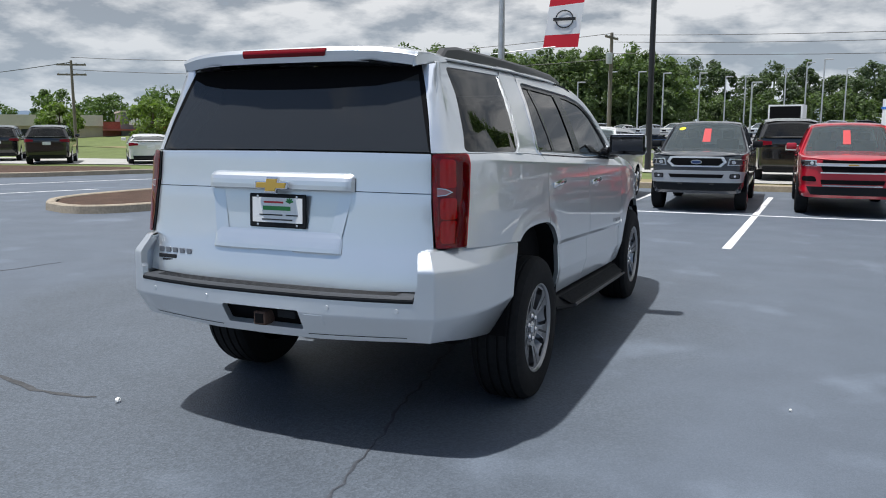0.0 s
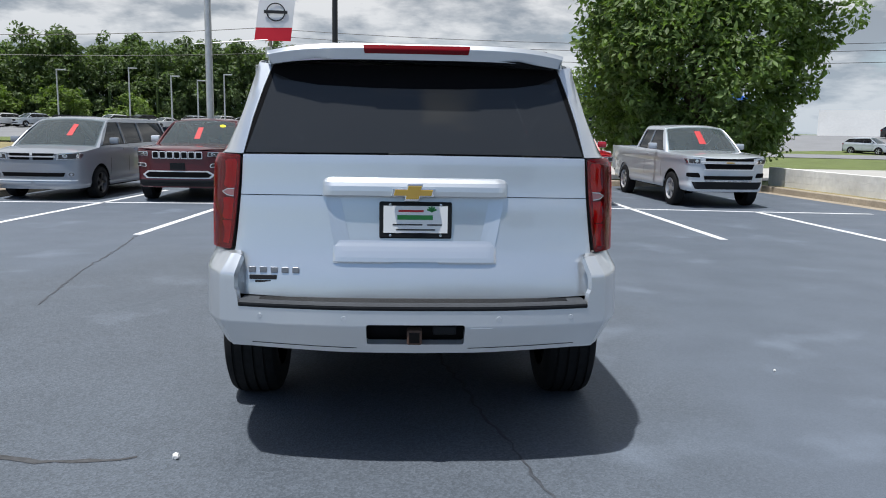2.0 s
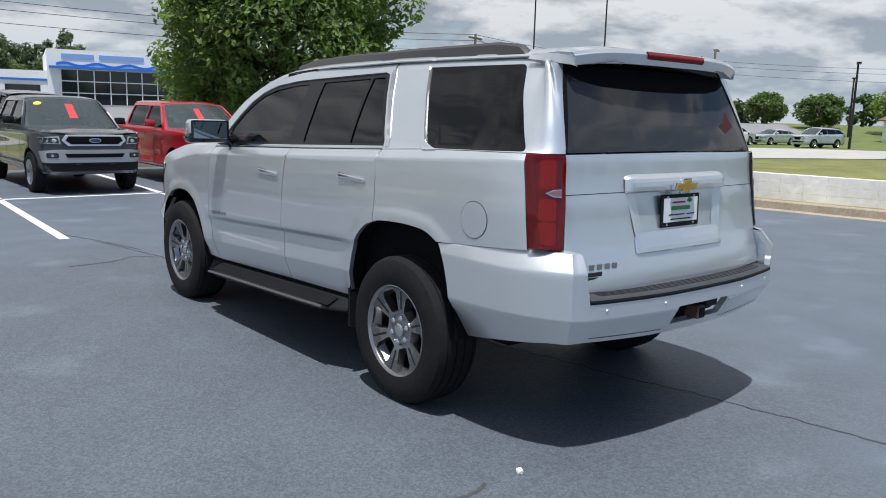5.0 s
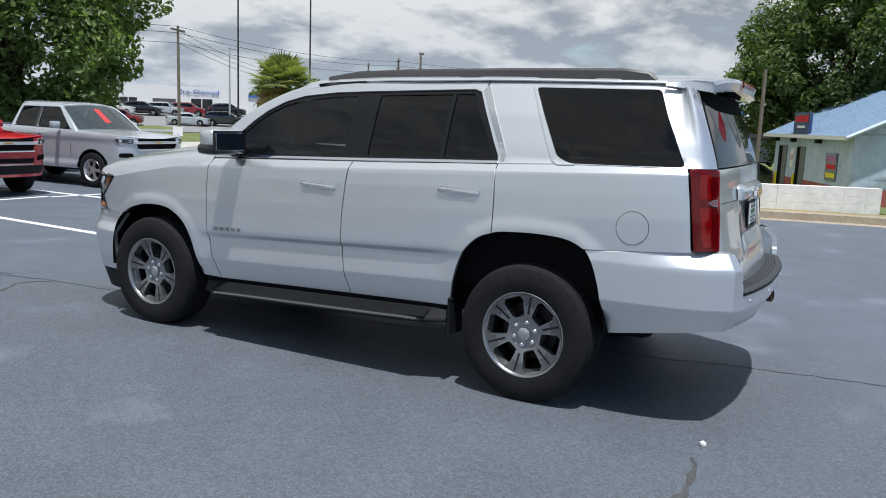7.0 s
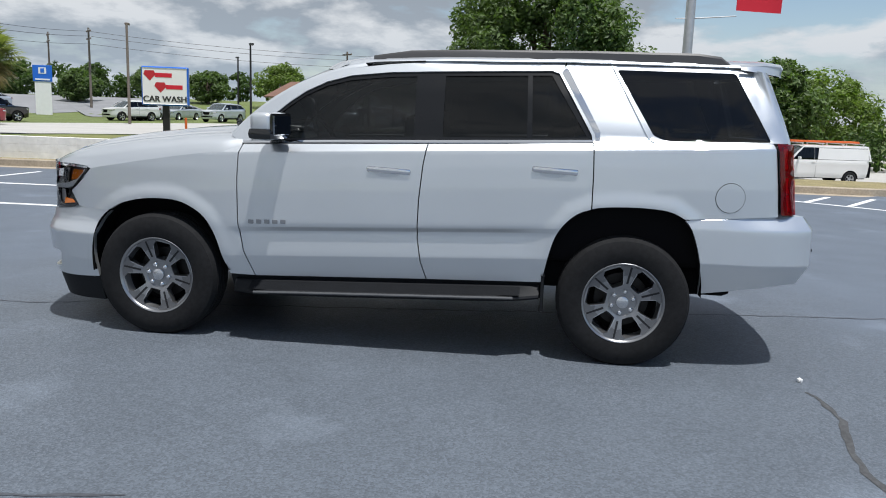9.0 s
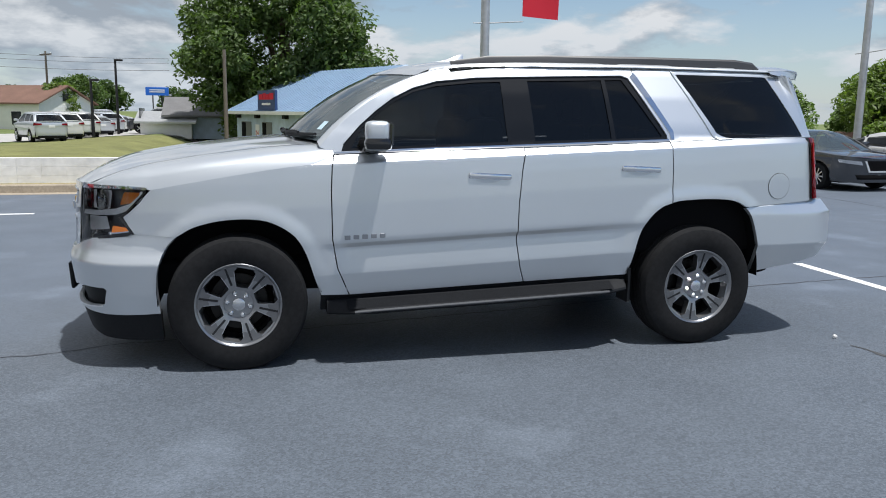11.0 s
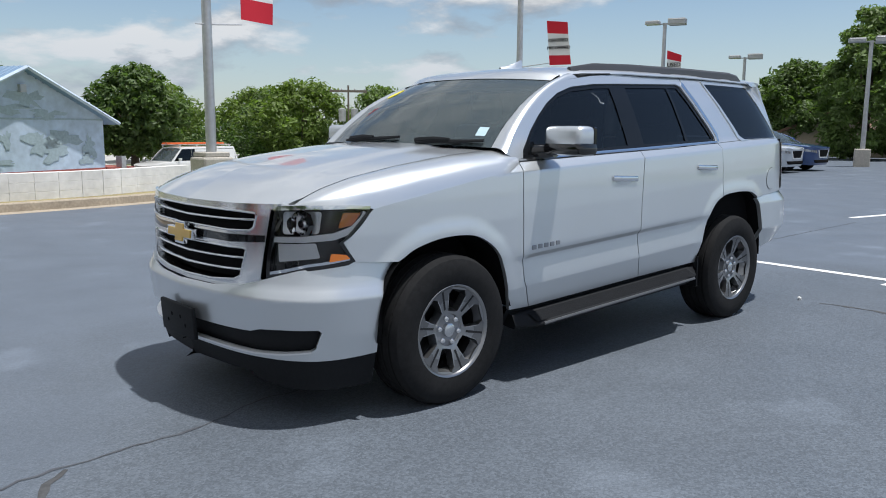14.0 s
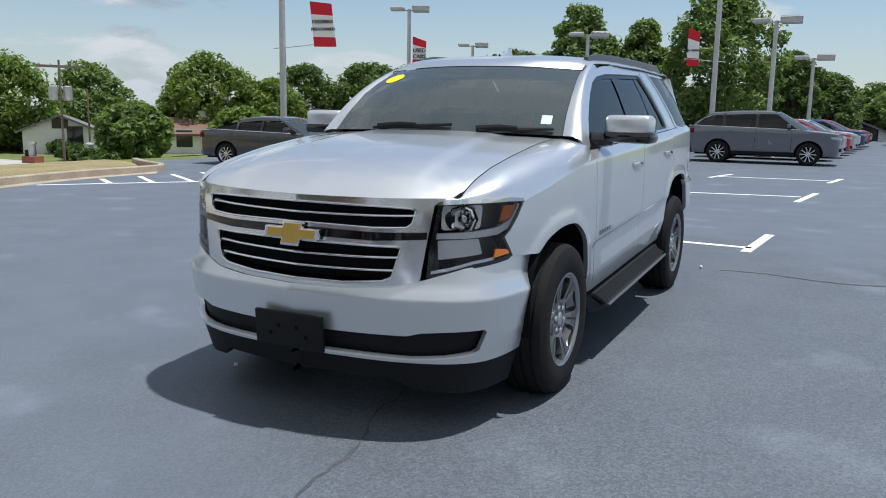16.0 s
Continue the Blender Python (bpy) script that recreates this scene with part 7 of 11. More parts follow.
for p0, p1 in zip(WALL, WALL[1:]):
    a, b = Vector((*p0, 0)), Vector((*p1, 0))
    d = b - a
    m = Matrix.Translation(a) @ Matrix.Rotation(math.atan2(d.y, d.x), 4, "Z")
    bm_box(bm, -0.004, d.length + 0.004, -0.085, 0.085, -0.1, W1 - 0.01, m=m)
part("wall_core", bm, WALL_WHITE, wall_thing, "white painted mortar and core")
brick_mesh = {}
for row in range(3):
    for i, (p0, p1) in enumerate(zip(WALL, WALL[1:])):
        a, b = Vector((*p0, 0)), Vector((*p1, 0))
        d = b - a
        key = (round(d.length, 2),)
        if key not in brick_mesh:
            bm = bm_box(bmesh.new(), 0.0008, d.length - 0.0008, -0.1, 0.1, 0.001, 0.165, 0.0022, 1)
            brick_mesh[key] = bpy.data.meshes.new("block")
            bm.to_mesh(brick_mesh[key])
            bm.free()
            brick_mesh[key].materials.append(WALL_WHITE)
        ob = new("block", brick_mesh[key])
        ob.parent = wall_thing
        off = 0.5 * d.length if row % 2 else 0
        ob.matrix_basis = Matrix.Translation(a + d.normalized() * off * 0 + Vector((0, 0, W0 + row * 0.166))) @ Matrix.Rotation(math.atan2(d.y, d.x), 4, "Z")

# ---- parked vehicles ----
WHEELS = {}
DARK_GLASS = tinted_glass("car_glass", (0.10, 0.11, 0.115))
PRICE_RED = material("red_price_card", (0.52, 0.045, 0.05), 0.6)
LAMP_CLEAR = material("headlamp_glass", (0.55, 0.57, 0.60), 0.12, 0.75, coat=1.0)
STEEL_WHEEL = material("silver_steel_wheel", (0.52, 0.52, 0.53), 0.35, 0.7)
DARK_WHEEL = material("dark_alloy_wheel", (0.08, 0.08, 0.085), 0.3, 0.8)


def wheel_parts(R, rim, spokes, mat):
    key = (R, rim, spokes, mat.name)
    if key not in WHEELS:
        w = 0.115
        keep = []
        keep.append(lathe("tyre", [(-w, rim), (-w, R - 0.05), (-w * 0.85, R - 0.01), (-w * 0.5, R), (w * 0.5, R), (w * 0.85, R - 0.01), (w, R - 0.05), (w * 1.02, rim + 0.03), (w * 0.95, rim)], RUBBER, None, "", 28))
        keep.append(lathe("rim", [(w * 0.2, rim * 0.8), (w * 0.8, rim * 0.93), (w * 0.98, rim), (w * 0.9, rim + 0.006)], mat, None, "", 28))
        keep.append(lathe("wheel_back", [(0.0, 0.0), (0.0, rim * 0.95)], DARK_VOID, None, "", 20))
        bm = bmesh.new()
        star = []
        for k in range(spokes):
            for da, rr in ((-0.5, 0.30), (-0.24, 0.34), (-0.15, 0.965), (0.15, 0.965), (0.24, 0.34)):
                a = 2 * math.pi * (k + da) / spokes
                star.append((rim * rr * math.cos(a), rim * rr * math.sin(a)))
        lo, hi = [bm.verts.new((w * 0.45, p, q)) for p, q in star], [bm.verts.new((w * 0.78, p, q)) for p, q in star]
        hub = bm.verts.new((w * 0.84, 0, 0))
        for i in range(len(star)):
            j = (i + 1) % len(star)
            bm.faces.new((lo[i], lo[j], hi[j], hi[i]))
        for k in range(spokes):
            i = 5 * k
            ends = [hi[i], hi[i + 1], hi[i + 4], hi[(i + 5) % len(star)]]
            bm.faces.new((hi[i + 1], hi[i + 2], hi[i + 3], hi[i + 4]))
            for p, q in zip(ends, ends[1:]):
                bm.faces.new((p, q, hub))
        bmesh.ops.recalc_face_normals(bm, faces=bm.faces)
        keep.append(part("wheel_spider", bm, mat))
        WHEELS[key] = [(o.name.split(".")[0], o.data) for o in keep]
        for o in keep:
            bpy.data.objects.remove(o)
    return WHEELS[key]


def add_wheel(parent, x, y, R, rim, spokes, mat, sx):
    w = None
    for name, data in wheel_parts(R, rim, spokes, mat):
        ob = new("wheel" if w is None else name, data)
        if w is None:
            ob.parent = parent
            ob.matrix_basis = pose(x, y, R - 0.005, 0, 0, 0 if sx > 0 else 180)
            w = ob
        else:
            ob.parent = w


def vehicle(name, label, category, P, group=""):
    """A road vehicle facing +y. P gives its measures: L, W, H, wb, fo (front overhang), R, rim, paint; heights zn (nose), zc (cowl), zb (rear belt), zr (sill);
    lengths from the nose: yc (windscreen foot), yw (windscreen head), yt (roof end), yb (rear glass foot); pillars; bed (pick-up bed start) or None."""
    car = thing(name, label, category, group)
    L, W, H = P["L"], P["W"], P["H"]
    hw, yf, yr = W / 2, L / 2, -L / 2
    st = P.get("step", 0.10)
    kf = P.get("blunt", 1.0)
    S, C = smooth_curve([(0, yf), (-0.45 * hw, yf - 0.025 * kf), (-0.74 * hw, yf - 0.10 * kf), (-0.90 * hw, yf - 0.25 * kf), (-0.965 * hw, yf - 0.52), (-hw, yf - 1.1), (-hw, 0), (-hw, yr + 1.0), (-0.975 * hw, yr + 0.40), (-0.92 * hw, yr + 0.15), (-0.76 * hw, yr + 0.04), (-0.4 * hw, yr + 0.005), (0, yr)], 1200)
    zr, zn, zc, zb = P["zr"], P["zn"], P["zc"], P["zb"]
    R = P["R"]
    at_fw, at_rw = yf - P["fo"], yf - P["fo"] - P["wb"]
    yc, yw, yt, yb = (yf - P[k] for k in ("yc", "yw", "yt", "yb"))
    bed = P.get("bed")
    paint_m = P["paint"]
    tops = [(yf + 0.01, zn), (yf - 0.12, zn + 0.05), (yf - 0.45, zn + 0.10 * (zc - zn) / 0.15 * 0.6 + 0.03), (yc, zc), (yb, zb), (yr + 0.05, P.get("ztail", zb)), (yr - 0.01, P.get("ztail", zb) - 0.03)]
    if bed:
        tops = tops[:4] + [(yf - bed + 0.02, zc + 0.03), (yf - bed - 0.02, P["zbed"]), (yr - 0.01, P["zbed"])]
    ty, tz = [p[0] for p in tops][::-1], [p[1] for p in tops][::-1]
    ztop = lambda y: np.interp(y, ty, tz)
    belt_z = (zc + zb) / 2
    prof = lambda v, x, y: soft(lambda q: np.interp(q, [zr - 0.1, zr, zr + 0.10, zr + 0.17, zr + 0.24, belt_z - 0.20, belt_z - 0.17, belt_z - 0.06, belt_z, belt_z + 0.1], [0.09, 0.055, 0.012, 0.030, 0.022, 0.008, 0.0, 0.012, 0.03, 0.06]), v, 0.012)
    body_at = along(S, C, prof)
    s_y = lambda y: float(np.interp(-y, -C[:, 1], S))
    s_x = lambda x, rear=False: float(np.interp(-abs(x), C[600:, 0], S[600:])) if rear else float(np.interp(abs(x), -C[:600, 0], S[:600]))
    arch = lambda cy, r: [(cy + r * math.cos(a), max(zr, R + r * math.sin(a))) for a in np.linspace(math.radians(-12), math.radians(192), 15)]
    ra = R + 0.065
    side = [(s_y(yf - 0.02 * 0) * 0, ztop(yf))] + [(s_x(x), float(ztop(np.interp(s_x(x), S, C[:, 1])))) for x in (0.3 * hw, 0.6 * hw, 0.8 * hw, 0.9 * hw)] + [(s_y(y), float(ztop(y))) for y in np.linspace(yf - 0.35, yr + 0.25, 26)] + [(s_x(0.7 * hw, True), float(ztop(yr))), (S[-1], float(ztop(yr)))]
    low = [(S[-1], zr + 0.06), (s_x(0.8 * hw, True), zr + 0.04), (s_y(at_rw - ra - 0.02), zr)] + [(s_y(y), z) for y, z in arch(at_rw, ra)[::-1]] + [(s_y(y), z) for y, z in arch(at_fw, ra)[::-1]] + [(s_y(min(at_fw + ra + 0.02, yf - 0.3)), zr), (s_x(0.8 * hw), zr - 0.02), (0.0, zr - 0.02)]
    for sx, flip in ((-1, False), (1, True)):
        panel("body_side", side + low, body_at(sx), paint_m, car, flip=flip, step=st, depth=0.03)
        for y in [yf - q for q in P.get("doors", ())]:
            panel("door_gap", [(s_y(y + 0.006), zr + 0.03), (s_y(y - 0.006), zr + 0.03), (s_y(y - 0.006), float(ztop(y)) - 0.01), (s_y(y + 0.006), float(ztop(y)) - 0.01)], body_at(sx), DARK_VOID, car, flip=flip, step=0.3, depth=0, lift=0.002)
        for y in [yf - q for q in P.get("handles", ())]:
            panel("door_handle", rounded([(s_y(y + 0.10), belt_z - 0.11), (s_y(y - 0.10), belt_z - 0.11), (s_y(y - 0.10), belt_z - 0.08), (s_y(y + 0.10), belt_z - 0.08)], 0.01, 2), body_at(sx), P.get("handle_mat", paint_m), car, flip=flip, step=0.1, depth=0.02, lift=0.02)
        if P.get("sill"):
            panel("sill_cladding", [(s_y(at_fw - ra), zr - 0.01), (s_y(at_rw + ra), zr - 0.01), (s_y(at_rw + ra), zr + 0.09), (s_y(at_fw - ra), zr + 0.09)], body_at(sx), BLACK_PLASTIC, car, flip=flip, step=0.2, depth=0.02, lift=0.008)
    # bonnet, boot or bed floor as one deck
    half_at = lambda y: float(np.interp(-y, -C[:, 1], -C[:, 0]))
    ys = list(np.linspace(yf - 0.005, yc - 0.2, 12))
    deck_at = lambda u, v: np.stack([np.asarray(u, float), np.asarray(v, float), ztop(np.asarray(v, float)) + 0.045 * (1 - (np.asarray(u, float) / hw) ** 2) * np.clip((yf - np.asarray(v, float)) * 3, 0, 1) - 0.03 * np.clip((np.abs(u) / hw - 0.8) * 5, 0, 1) ** 2], -1)
    hood = [(half_at(y) - 0.035, y) for y in ys]
    panel("bonnet", [(-x, y) for x, y in hood[::-1]] + hood, deck_at, paint_m, car, step=st, depth=0.02)
    if bed:
        y0, y1 = yf - bed, yr + 0.04
        box("bed_floor", -hw + 0.10, hw - 0.10, y1, y0, 0.55, 0.62, DARK_VOID, car, "dark pick-up bed")
        for sx in (-1, 1):
            box("bed_wall", sx * (hw - 0.13), sx * (hw - 0.045), y1, y0, 0.6, P["zbed"] + 0.012, paint_m, car, "", 0.01)
        box("bed_front", -hw + 0.1, hw - 0.1, y0 - 0.05, y0 + 0.03, 0.6, P["zbed"] + 0.01, paint_m, car)
        box("tail_board", -hw + 0.09, hw - 0.09, yr + 0.03, yr + 0.09, 0.6, P["zbed"] + 0.01, paint_m, car)
    else:
        ys = list(np.linspace(yb + 0.3, yr + 0.01, 8))
        boot = [(half_at(y) - 0.03, y) for y in ys]
        panel("boot_deck", [(-x, y) for x, y in boot[::-1]] + boot, deck_at, paint_m, car, step=st, depth=0.02)
    # greenhouse
    bw, tw = hw - 0.055, hw * P.get("tumble", 0.72)
    zt = H - 0.05

    def cabin(sx):
        def place(u, v):
            u, v = np.asarray(u, float), np.asarray(v, float)
            k = np.clip((v - belt_z) / (zt - belt_z), -0.3, 1.2)
            return np.stack([sx * (bw + (tw - bw) * (k * 0.8 + 0.2 * k * k)) + 0 * u, u, v], -1)
        return place

    fall = P.get("fall", 0.0)
    drop = lambda y: fall * np.clip((yw - 0.55 - np.asarray(y, float)) / max(yw - 0.55 - yt, 0.1), 0, 1) ** 2
    zlo = lambda y: float(np.interp(y, [yb, yc], [zb, zc]))
    sil = [(yc + 0.02, zc - 0.02), (yc + (yw - yc) * 0.5, zc + (zt - zc) * 0.56), (yw + 0.10, zt - 0.075), (yw - 0.05, zt - 0.02), (yw - 0.35, zt)] + [(y, zt - float(drop(y))) for y in np.linspace(yw - 0.55, yt + 0.2, 6)] + [(yt, zt - 0.03 - fall), (yb, zb - 0.02)]
    yfront = lambda z: yc + (yw - yc) * (z - zc) / (zt - zc)
    yrear = lambda z: yb + (yt - yb) * (z - zb) / (zt - zb)
    cuts = [None] + [yf - q for q in P["pillars"]] + [None]
    wins = []
    for a, b in zip(cuts, cuts[1:]):
        z1 = zt - 0.075
        z2 = z1 - (float(drop(yt + 0.3)) if b is None else float(drop(b)))
        z1 = z1 - (0.0 if a is None else float(drop(a)))
        a0, a1 = (yfront(zlo(yc) + 0.05) - 0.10, yfront(z1) - 0.06) if a is None else (a - 0.035, a - 0.035)
        b0, b1 = (yrear(zb + 0.05) + 0.10, yrear(z2) + 0.07 + fall) if b is None else (b + 0.035, b + 0.035)
        wins.append(rounded([(a0, zlo(a0) + 0.035), (a1, z1), (b1, z2), (b0, zlo(b0) + 0.035)], 0.04, 3))
    for sx, flip in ((-1, False), (1, True)):
        panel("cabin_side", sil, cabin(sx), paint_m, car, flip=not flip, holes=wins, step=st, depth=0.03)
        panel("side_glass", [(y * 0.998, z - 0.01 if z > 1 else z) for y, z in [(yc - 0.06, zc), (yw, zt - 0.06), (yt + 0.05, zt - 0.06 - fall), (yb + 0.06, zb)]], cabin(sx), DARK_GLASS, car, flip=not flip, step=0.3, depth=0, lift=-0.02)
        panel("belt_strip", [(yc - 0.10, zlo(yc - 0.1) + 0.022), (yb + 0.12, zlo(yb + 0.12) + 0.022), (yb + 0.12, zlo(yb + 0.12) + 0.036), (yc - 0.10, zlo(yc - 0.1) + 0.036)], cabin(sx), CHROME if fall else BLACK_PLASTIC, car, "window belt strip", flip=not flip, step=0.4, depth=0, lift=0.006)
        for w0, w1 in zip(cuts[1:-1], wins):
            panel("pillar_trim", [(w0 + 0.034, zlo(w0) + 0.03), (w0 - 0.034, zlo(w0) + 0.03), (w0 - 0.034, zt - 0.075), (w0 + 0.034, zt - 0.075)], cabin(sx), GLOSS_BLACK, car, flip=not flip, step=0.3, depth=0, lift=0.003)
        box("door_mirror", -0.10, 0.10, -0.06, 0.05, -0.07, 0.07, P.get("mirror_mat", paint_m), car, "", 0.03, 2, pose(sx * (hw + 0.10), yc - 0.42, belt_z + 0.10), True)

    def quad_at(p0, p1, q0, q1, bulge):
        """From the foot line (half width p0, y, z) to the head line."""
        def place(u, v):
            u, v = np.asarray(u, float), np.asarray(v, float)
            w = p0[0] + (q0[0] - p0[0]) * v
            b = 1 - u * u
            return np.stack([u * w, p0[1] + (q0[1] - p0[1]) * v + b * (p1[0] + (q1[0] - p1[0]) * v), p0[2] + (q0[2] - p0[2]) * v + b * (p1[1] + (q1[1] - p1[1]) * v) + bulge * v * (1 - v)], -1)
        return place
    scr = quad_at((bw - 0.05, yc, zc - 0.01), (0.20, 0.02), (tw - 0.015, yw, zt - 0.03), (0.10, 0.05), 0.05)
    panel("windscreen", rounded([(-0.985, 0.0), (0.985, 0.0), (0.985, 0.97), (-0.985, 0.97)], 0.06), scr, P.get("screen", SCREEN_CAR), car, "windscreen glass", step=0.2, depth=0, flip=True)
    panel("windscreen_edge", [(-1.03, -0.05), (1.03, -0.05), (1.03, 1.0), (-1.03, 1.0)], scr, paint_m, car, "", step=0.2, depth=0, flip=True, lift=-0.006, holes=[rounded([(-0.955, 0.06), (0.955, 0.06), (0.955, 0.93), (-0.955, 0.93)], 0.06)])
    rear_at = quad_at((bw - 0.05, yb, zb - 0.01), (-0.08, 0.02), (tw - 0.015, yt, zt - 0.02 - fall), (-0.05, 0.04), 0.03)
    panel("rear_glass", [(-0.92, 0.06), (0.92, 0.06), (0.90, 0.88), (-0.90, 0.88)], rear_at, DARK_GLASS, car, "rear window", step=0.2, depth=0, lift=0.004)
    panel("rear_frame", [(-1.03, -0.05), (1.03, -0.05), (1.03, 1.02), (-1.03, 1.02)], rear_at, paint_m, car, "", step=0.2, depth=0, holes=[[(-0.92, 0.06), (0.92, 0.06), (0.90, 0.88), (-0.90, 0.88)]])
    roof_w = tw - 0.005
    panel("roof", rounded([(-roof_w, yt - 0.02), (roof_w, yt - 0.02), (roof_w, yw - 0.02), (0.0, yw + 0.08), (-roof_w, yw - 0.02)], 0.05), lambda u, v: np.stack([np.asarray(u, float), np.asarray(v, float), zt - 0.015 + 0.062 * np.sqrt(np.clip(1 - (np.abs(u) / (roof_w + 0.01)) ** 3, 0, 1)) - 0.05 * np.clip((np.asarray(v) - yw + 0.35) / 0.4, 0, 1.2) ** 2 - drop(v)], -1), paint_m, car, step=st, depth=0.01)
    # near-black block painting the cabin's inner shade, seats, and underside
    box("cabin_filler", -hw + 0.09, hw - 0.09, yb, yc + 0.2, zr + 0.05, belt_z - 0.10, DARK_VOID, car)
    for x in (-0.38, 0.38):
        box("seat", x - 0.24, x + 0.24, yw - 0.75, yw - 0.62, zr + 0.3, H - 0.38, SEAT_DARK, car, "", 0.05)
        box("headrest", x - 0.12, x + 0.12, yw - 0.74, yw - 0.66, H - 0.38, H - 0.20, SEAT_DARK, car, "", 0.03)
    box("underbody", -hw + 0.16, hw - 0.16, yr + 0.3, yf - 0.35, zr - 0.04, zr + 0.3, DARK_VOID, car)
    for cy in (at_fw, at_rw):
        for sx in (-1, 1):
            add_wheel(car, sx * (hw - 0.125), cy, R, P["rim"], P.get("spokes", 5), P.get("wheel_mat", SATIN_METAL), sx)
            mesh_part("wheel_well", [(sx * (hw - 0.03), y, z) for y, z in arch(cy, ra)] + [(sx * (hw - 0.30), y, z) for y, z in arch(cy, ra)], [(i, i + 1, 16 + i, 15 + i) for i in range(14)] + [tuple(range(15, 30))], DARK_VOID, car)
    # face and tail
    front_at = body_at(-1)
    for nm, pts, mt, lift, lb in P.get("face", ()):
        on_nose = [(math.copysign(s_x(abs(x)), x) * -1 if abs(x) > 1e-6 else 0.0, z) for x, z in pts]
        piece = panel(nm, on_nose, front_at, mt, car, lb, step=0.10, depth=0.03, lift=lift)
        if group == "parked row" and nm in ("headlamp", "fog_lamp"):
            cu, cv = sum(q[0] for q in on_nose) / len(on_nose), sum(q[1] for q in on_nose) / len(on_nose)
            high = max(q[1] for q in on_nose) - min(q[1] for q in on_nose)
            panel("lamp_inside", [(cu + (a - cu) * 0.86, cv + (b - cv) * 0.74) for a, b in on_nose], front_at, LAMP_BLACK, piece, "dark lamp inside", step=0.10, depth=0, lift=lift + 0.003)
            for off in ((-0.22, 0.24) if nm == "headlamp" else (0.0,)):
                wide = max(q[0] for q in on_nose) - min(q[0] for q in on_nose)
                panel("lamp_bowl", ellipse(cu + off * wide, cv, high * 0.30, high * 0.28, 12), front_at, REFLECTOR, piece, "bright lamp bowl", step=0.10, depth=0, lift=lift + 0.005)
    Lr = S[-1]
    for nm, pts, mt, lift, lb in P.get("tail", ()):
        panel(nm, [(Lr + math.copysign(Lr - s_x(abs(x), True), x) if abs(x) > 1e-6 else Lr, z) for x, z in pts], front_at, mt, car, lb, step=0.10, depth=0.03, lift=lift)
    for u, v, ru, rv, mt in P.get("cards", ()):
        panel("windscreen_card", [(u - ru, v - rv), (u + ru, v - rv), (u + ru, v + rv), (u - ru, v + rv)] if mt is PRICE_RED else ellipse(u, v, ru, rv, 14), scr, mt, car, "red price card" if mt is PRICE_RED else "yellow oval sticker", step=0.2, depth=0, flip=True, lift=0.004)
    for rail in P.get("rails", ()):
        for sx in (-1, 1):
            tube("roof_rail", [(sx * (tw - 0.06), yw - 0.35, zt + 0.02), (sx * (tw - 0.06), yw - 0.5, zt + 0.065), (sx * (tw - 0.07), yt + 0.5, zt + 0.065 - fall * 0.6), (sx * (tw - 0.07), yt + 0.35, zt + 0.02)], 0.018, BLACK_PLASTIC, car, "", 6)
    return car


def mir(pts):
    return [(-x, z) for x, z in pts[::-1]]


def both(nm, pts, mt, lift, lb=""):
    return [(nm, pts, mt, lift, lb), (nm, mir(pts), mt, lift, lb)]


def put(car, x, y, heading, z=None):
    """heading: degrees, 0 faces +y, 180 faces the big car."""
    car.matrix_basis = pose(x, y, float(land(x, y)) if z is None else z, 0, 0, heading)
    return car


def ring(cx, cz, rx, rz, t, n=20):
    """An annulus as one outline."""
    o = ellipse(cx, cz, rx, rz, n)
    i = ellipse(cx, cz, rx - t, rz - t, n)
    return o + [o[0]] + [i[0]] + i[::-1]


MAROON = paint("maroon_paint", (0.085, 0.006, 0.012), 0.3, 0.2)
WHITE_PAINT = paint("white_paint", (0.72, 0.72, 0.71), 0.35)
DARK_GREY_PAINT = paint("dark_grey_paint", (0.055, 0.060, 0.070), 0.25, 0.4)
RED_PAINT = paint("bright_red_paint", (0.46, 0.005, 0.020), 0.3)
SILVER_B = paint("silver_truck_paint", (0.56, 0.60, 0.65), 0.38, 0.35)
GREY_PAINT = paint("mid_grey_paint", (0.30, 0.33, 0.375), 0.35, 0.35)
BLACK_PAINT = paint("black_paint", (0.008, 0.008, 0.009), 0.2)
BLUE_PAINT = paint("blue_paint", (0.03, 0.07, 0.20), 0.3, 0.4)
TAN_PAINT = paint("champagne_paint", (0.45, 0.42, 0.38), 0.35, 0.5)

van_face = both("headlamp", [(0.50, 0.84), (0.90, 0.86), (0.93, 0.95), (0.86, 1.00), (0.52, 0.96)], LAMP_CLEAR, 0.012, "clear headlamp")
for z0, z1 in ((0.92, 0.975), (0.84, 0.895)):
    van_face += both("grille_half", [(0.035, z0), (0.44, z0 + 0.005), (0.46, z1), (0.035, z1)], DARK_VOID, 0.012, "dark grille opening")
van_face += [("grille_bar", [(-0.48, 0.895), (0.48, 0.895), (0.48, 0.92), (-0.48, 0.92)], BRIGHT_TRIM, 0.02, "chrome grille bar"), ("lower_grille", [(-0.62, 0.50), (0.62, 0.50), (0.66, 0.58), (-0.66, 0.58)], DARK_VOID, 0.010, "dark lower grille"), ("bumper_strip", [(-0.85, 0.405), (0.85, 0.405), (0.87, 0.43), (-0.87, 0.43)], BRIGHT_TRIM, 0.012, "bright bumper strip")]
van_face += both("fog_lamp", ellipse(0.76, 0.545, 0.05, 0.045, 14), LAMP_CLEAR, 0.012, "round fog lamp")
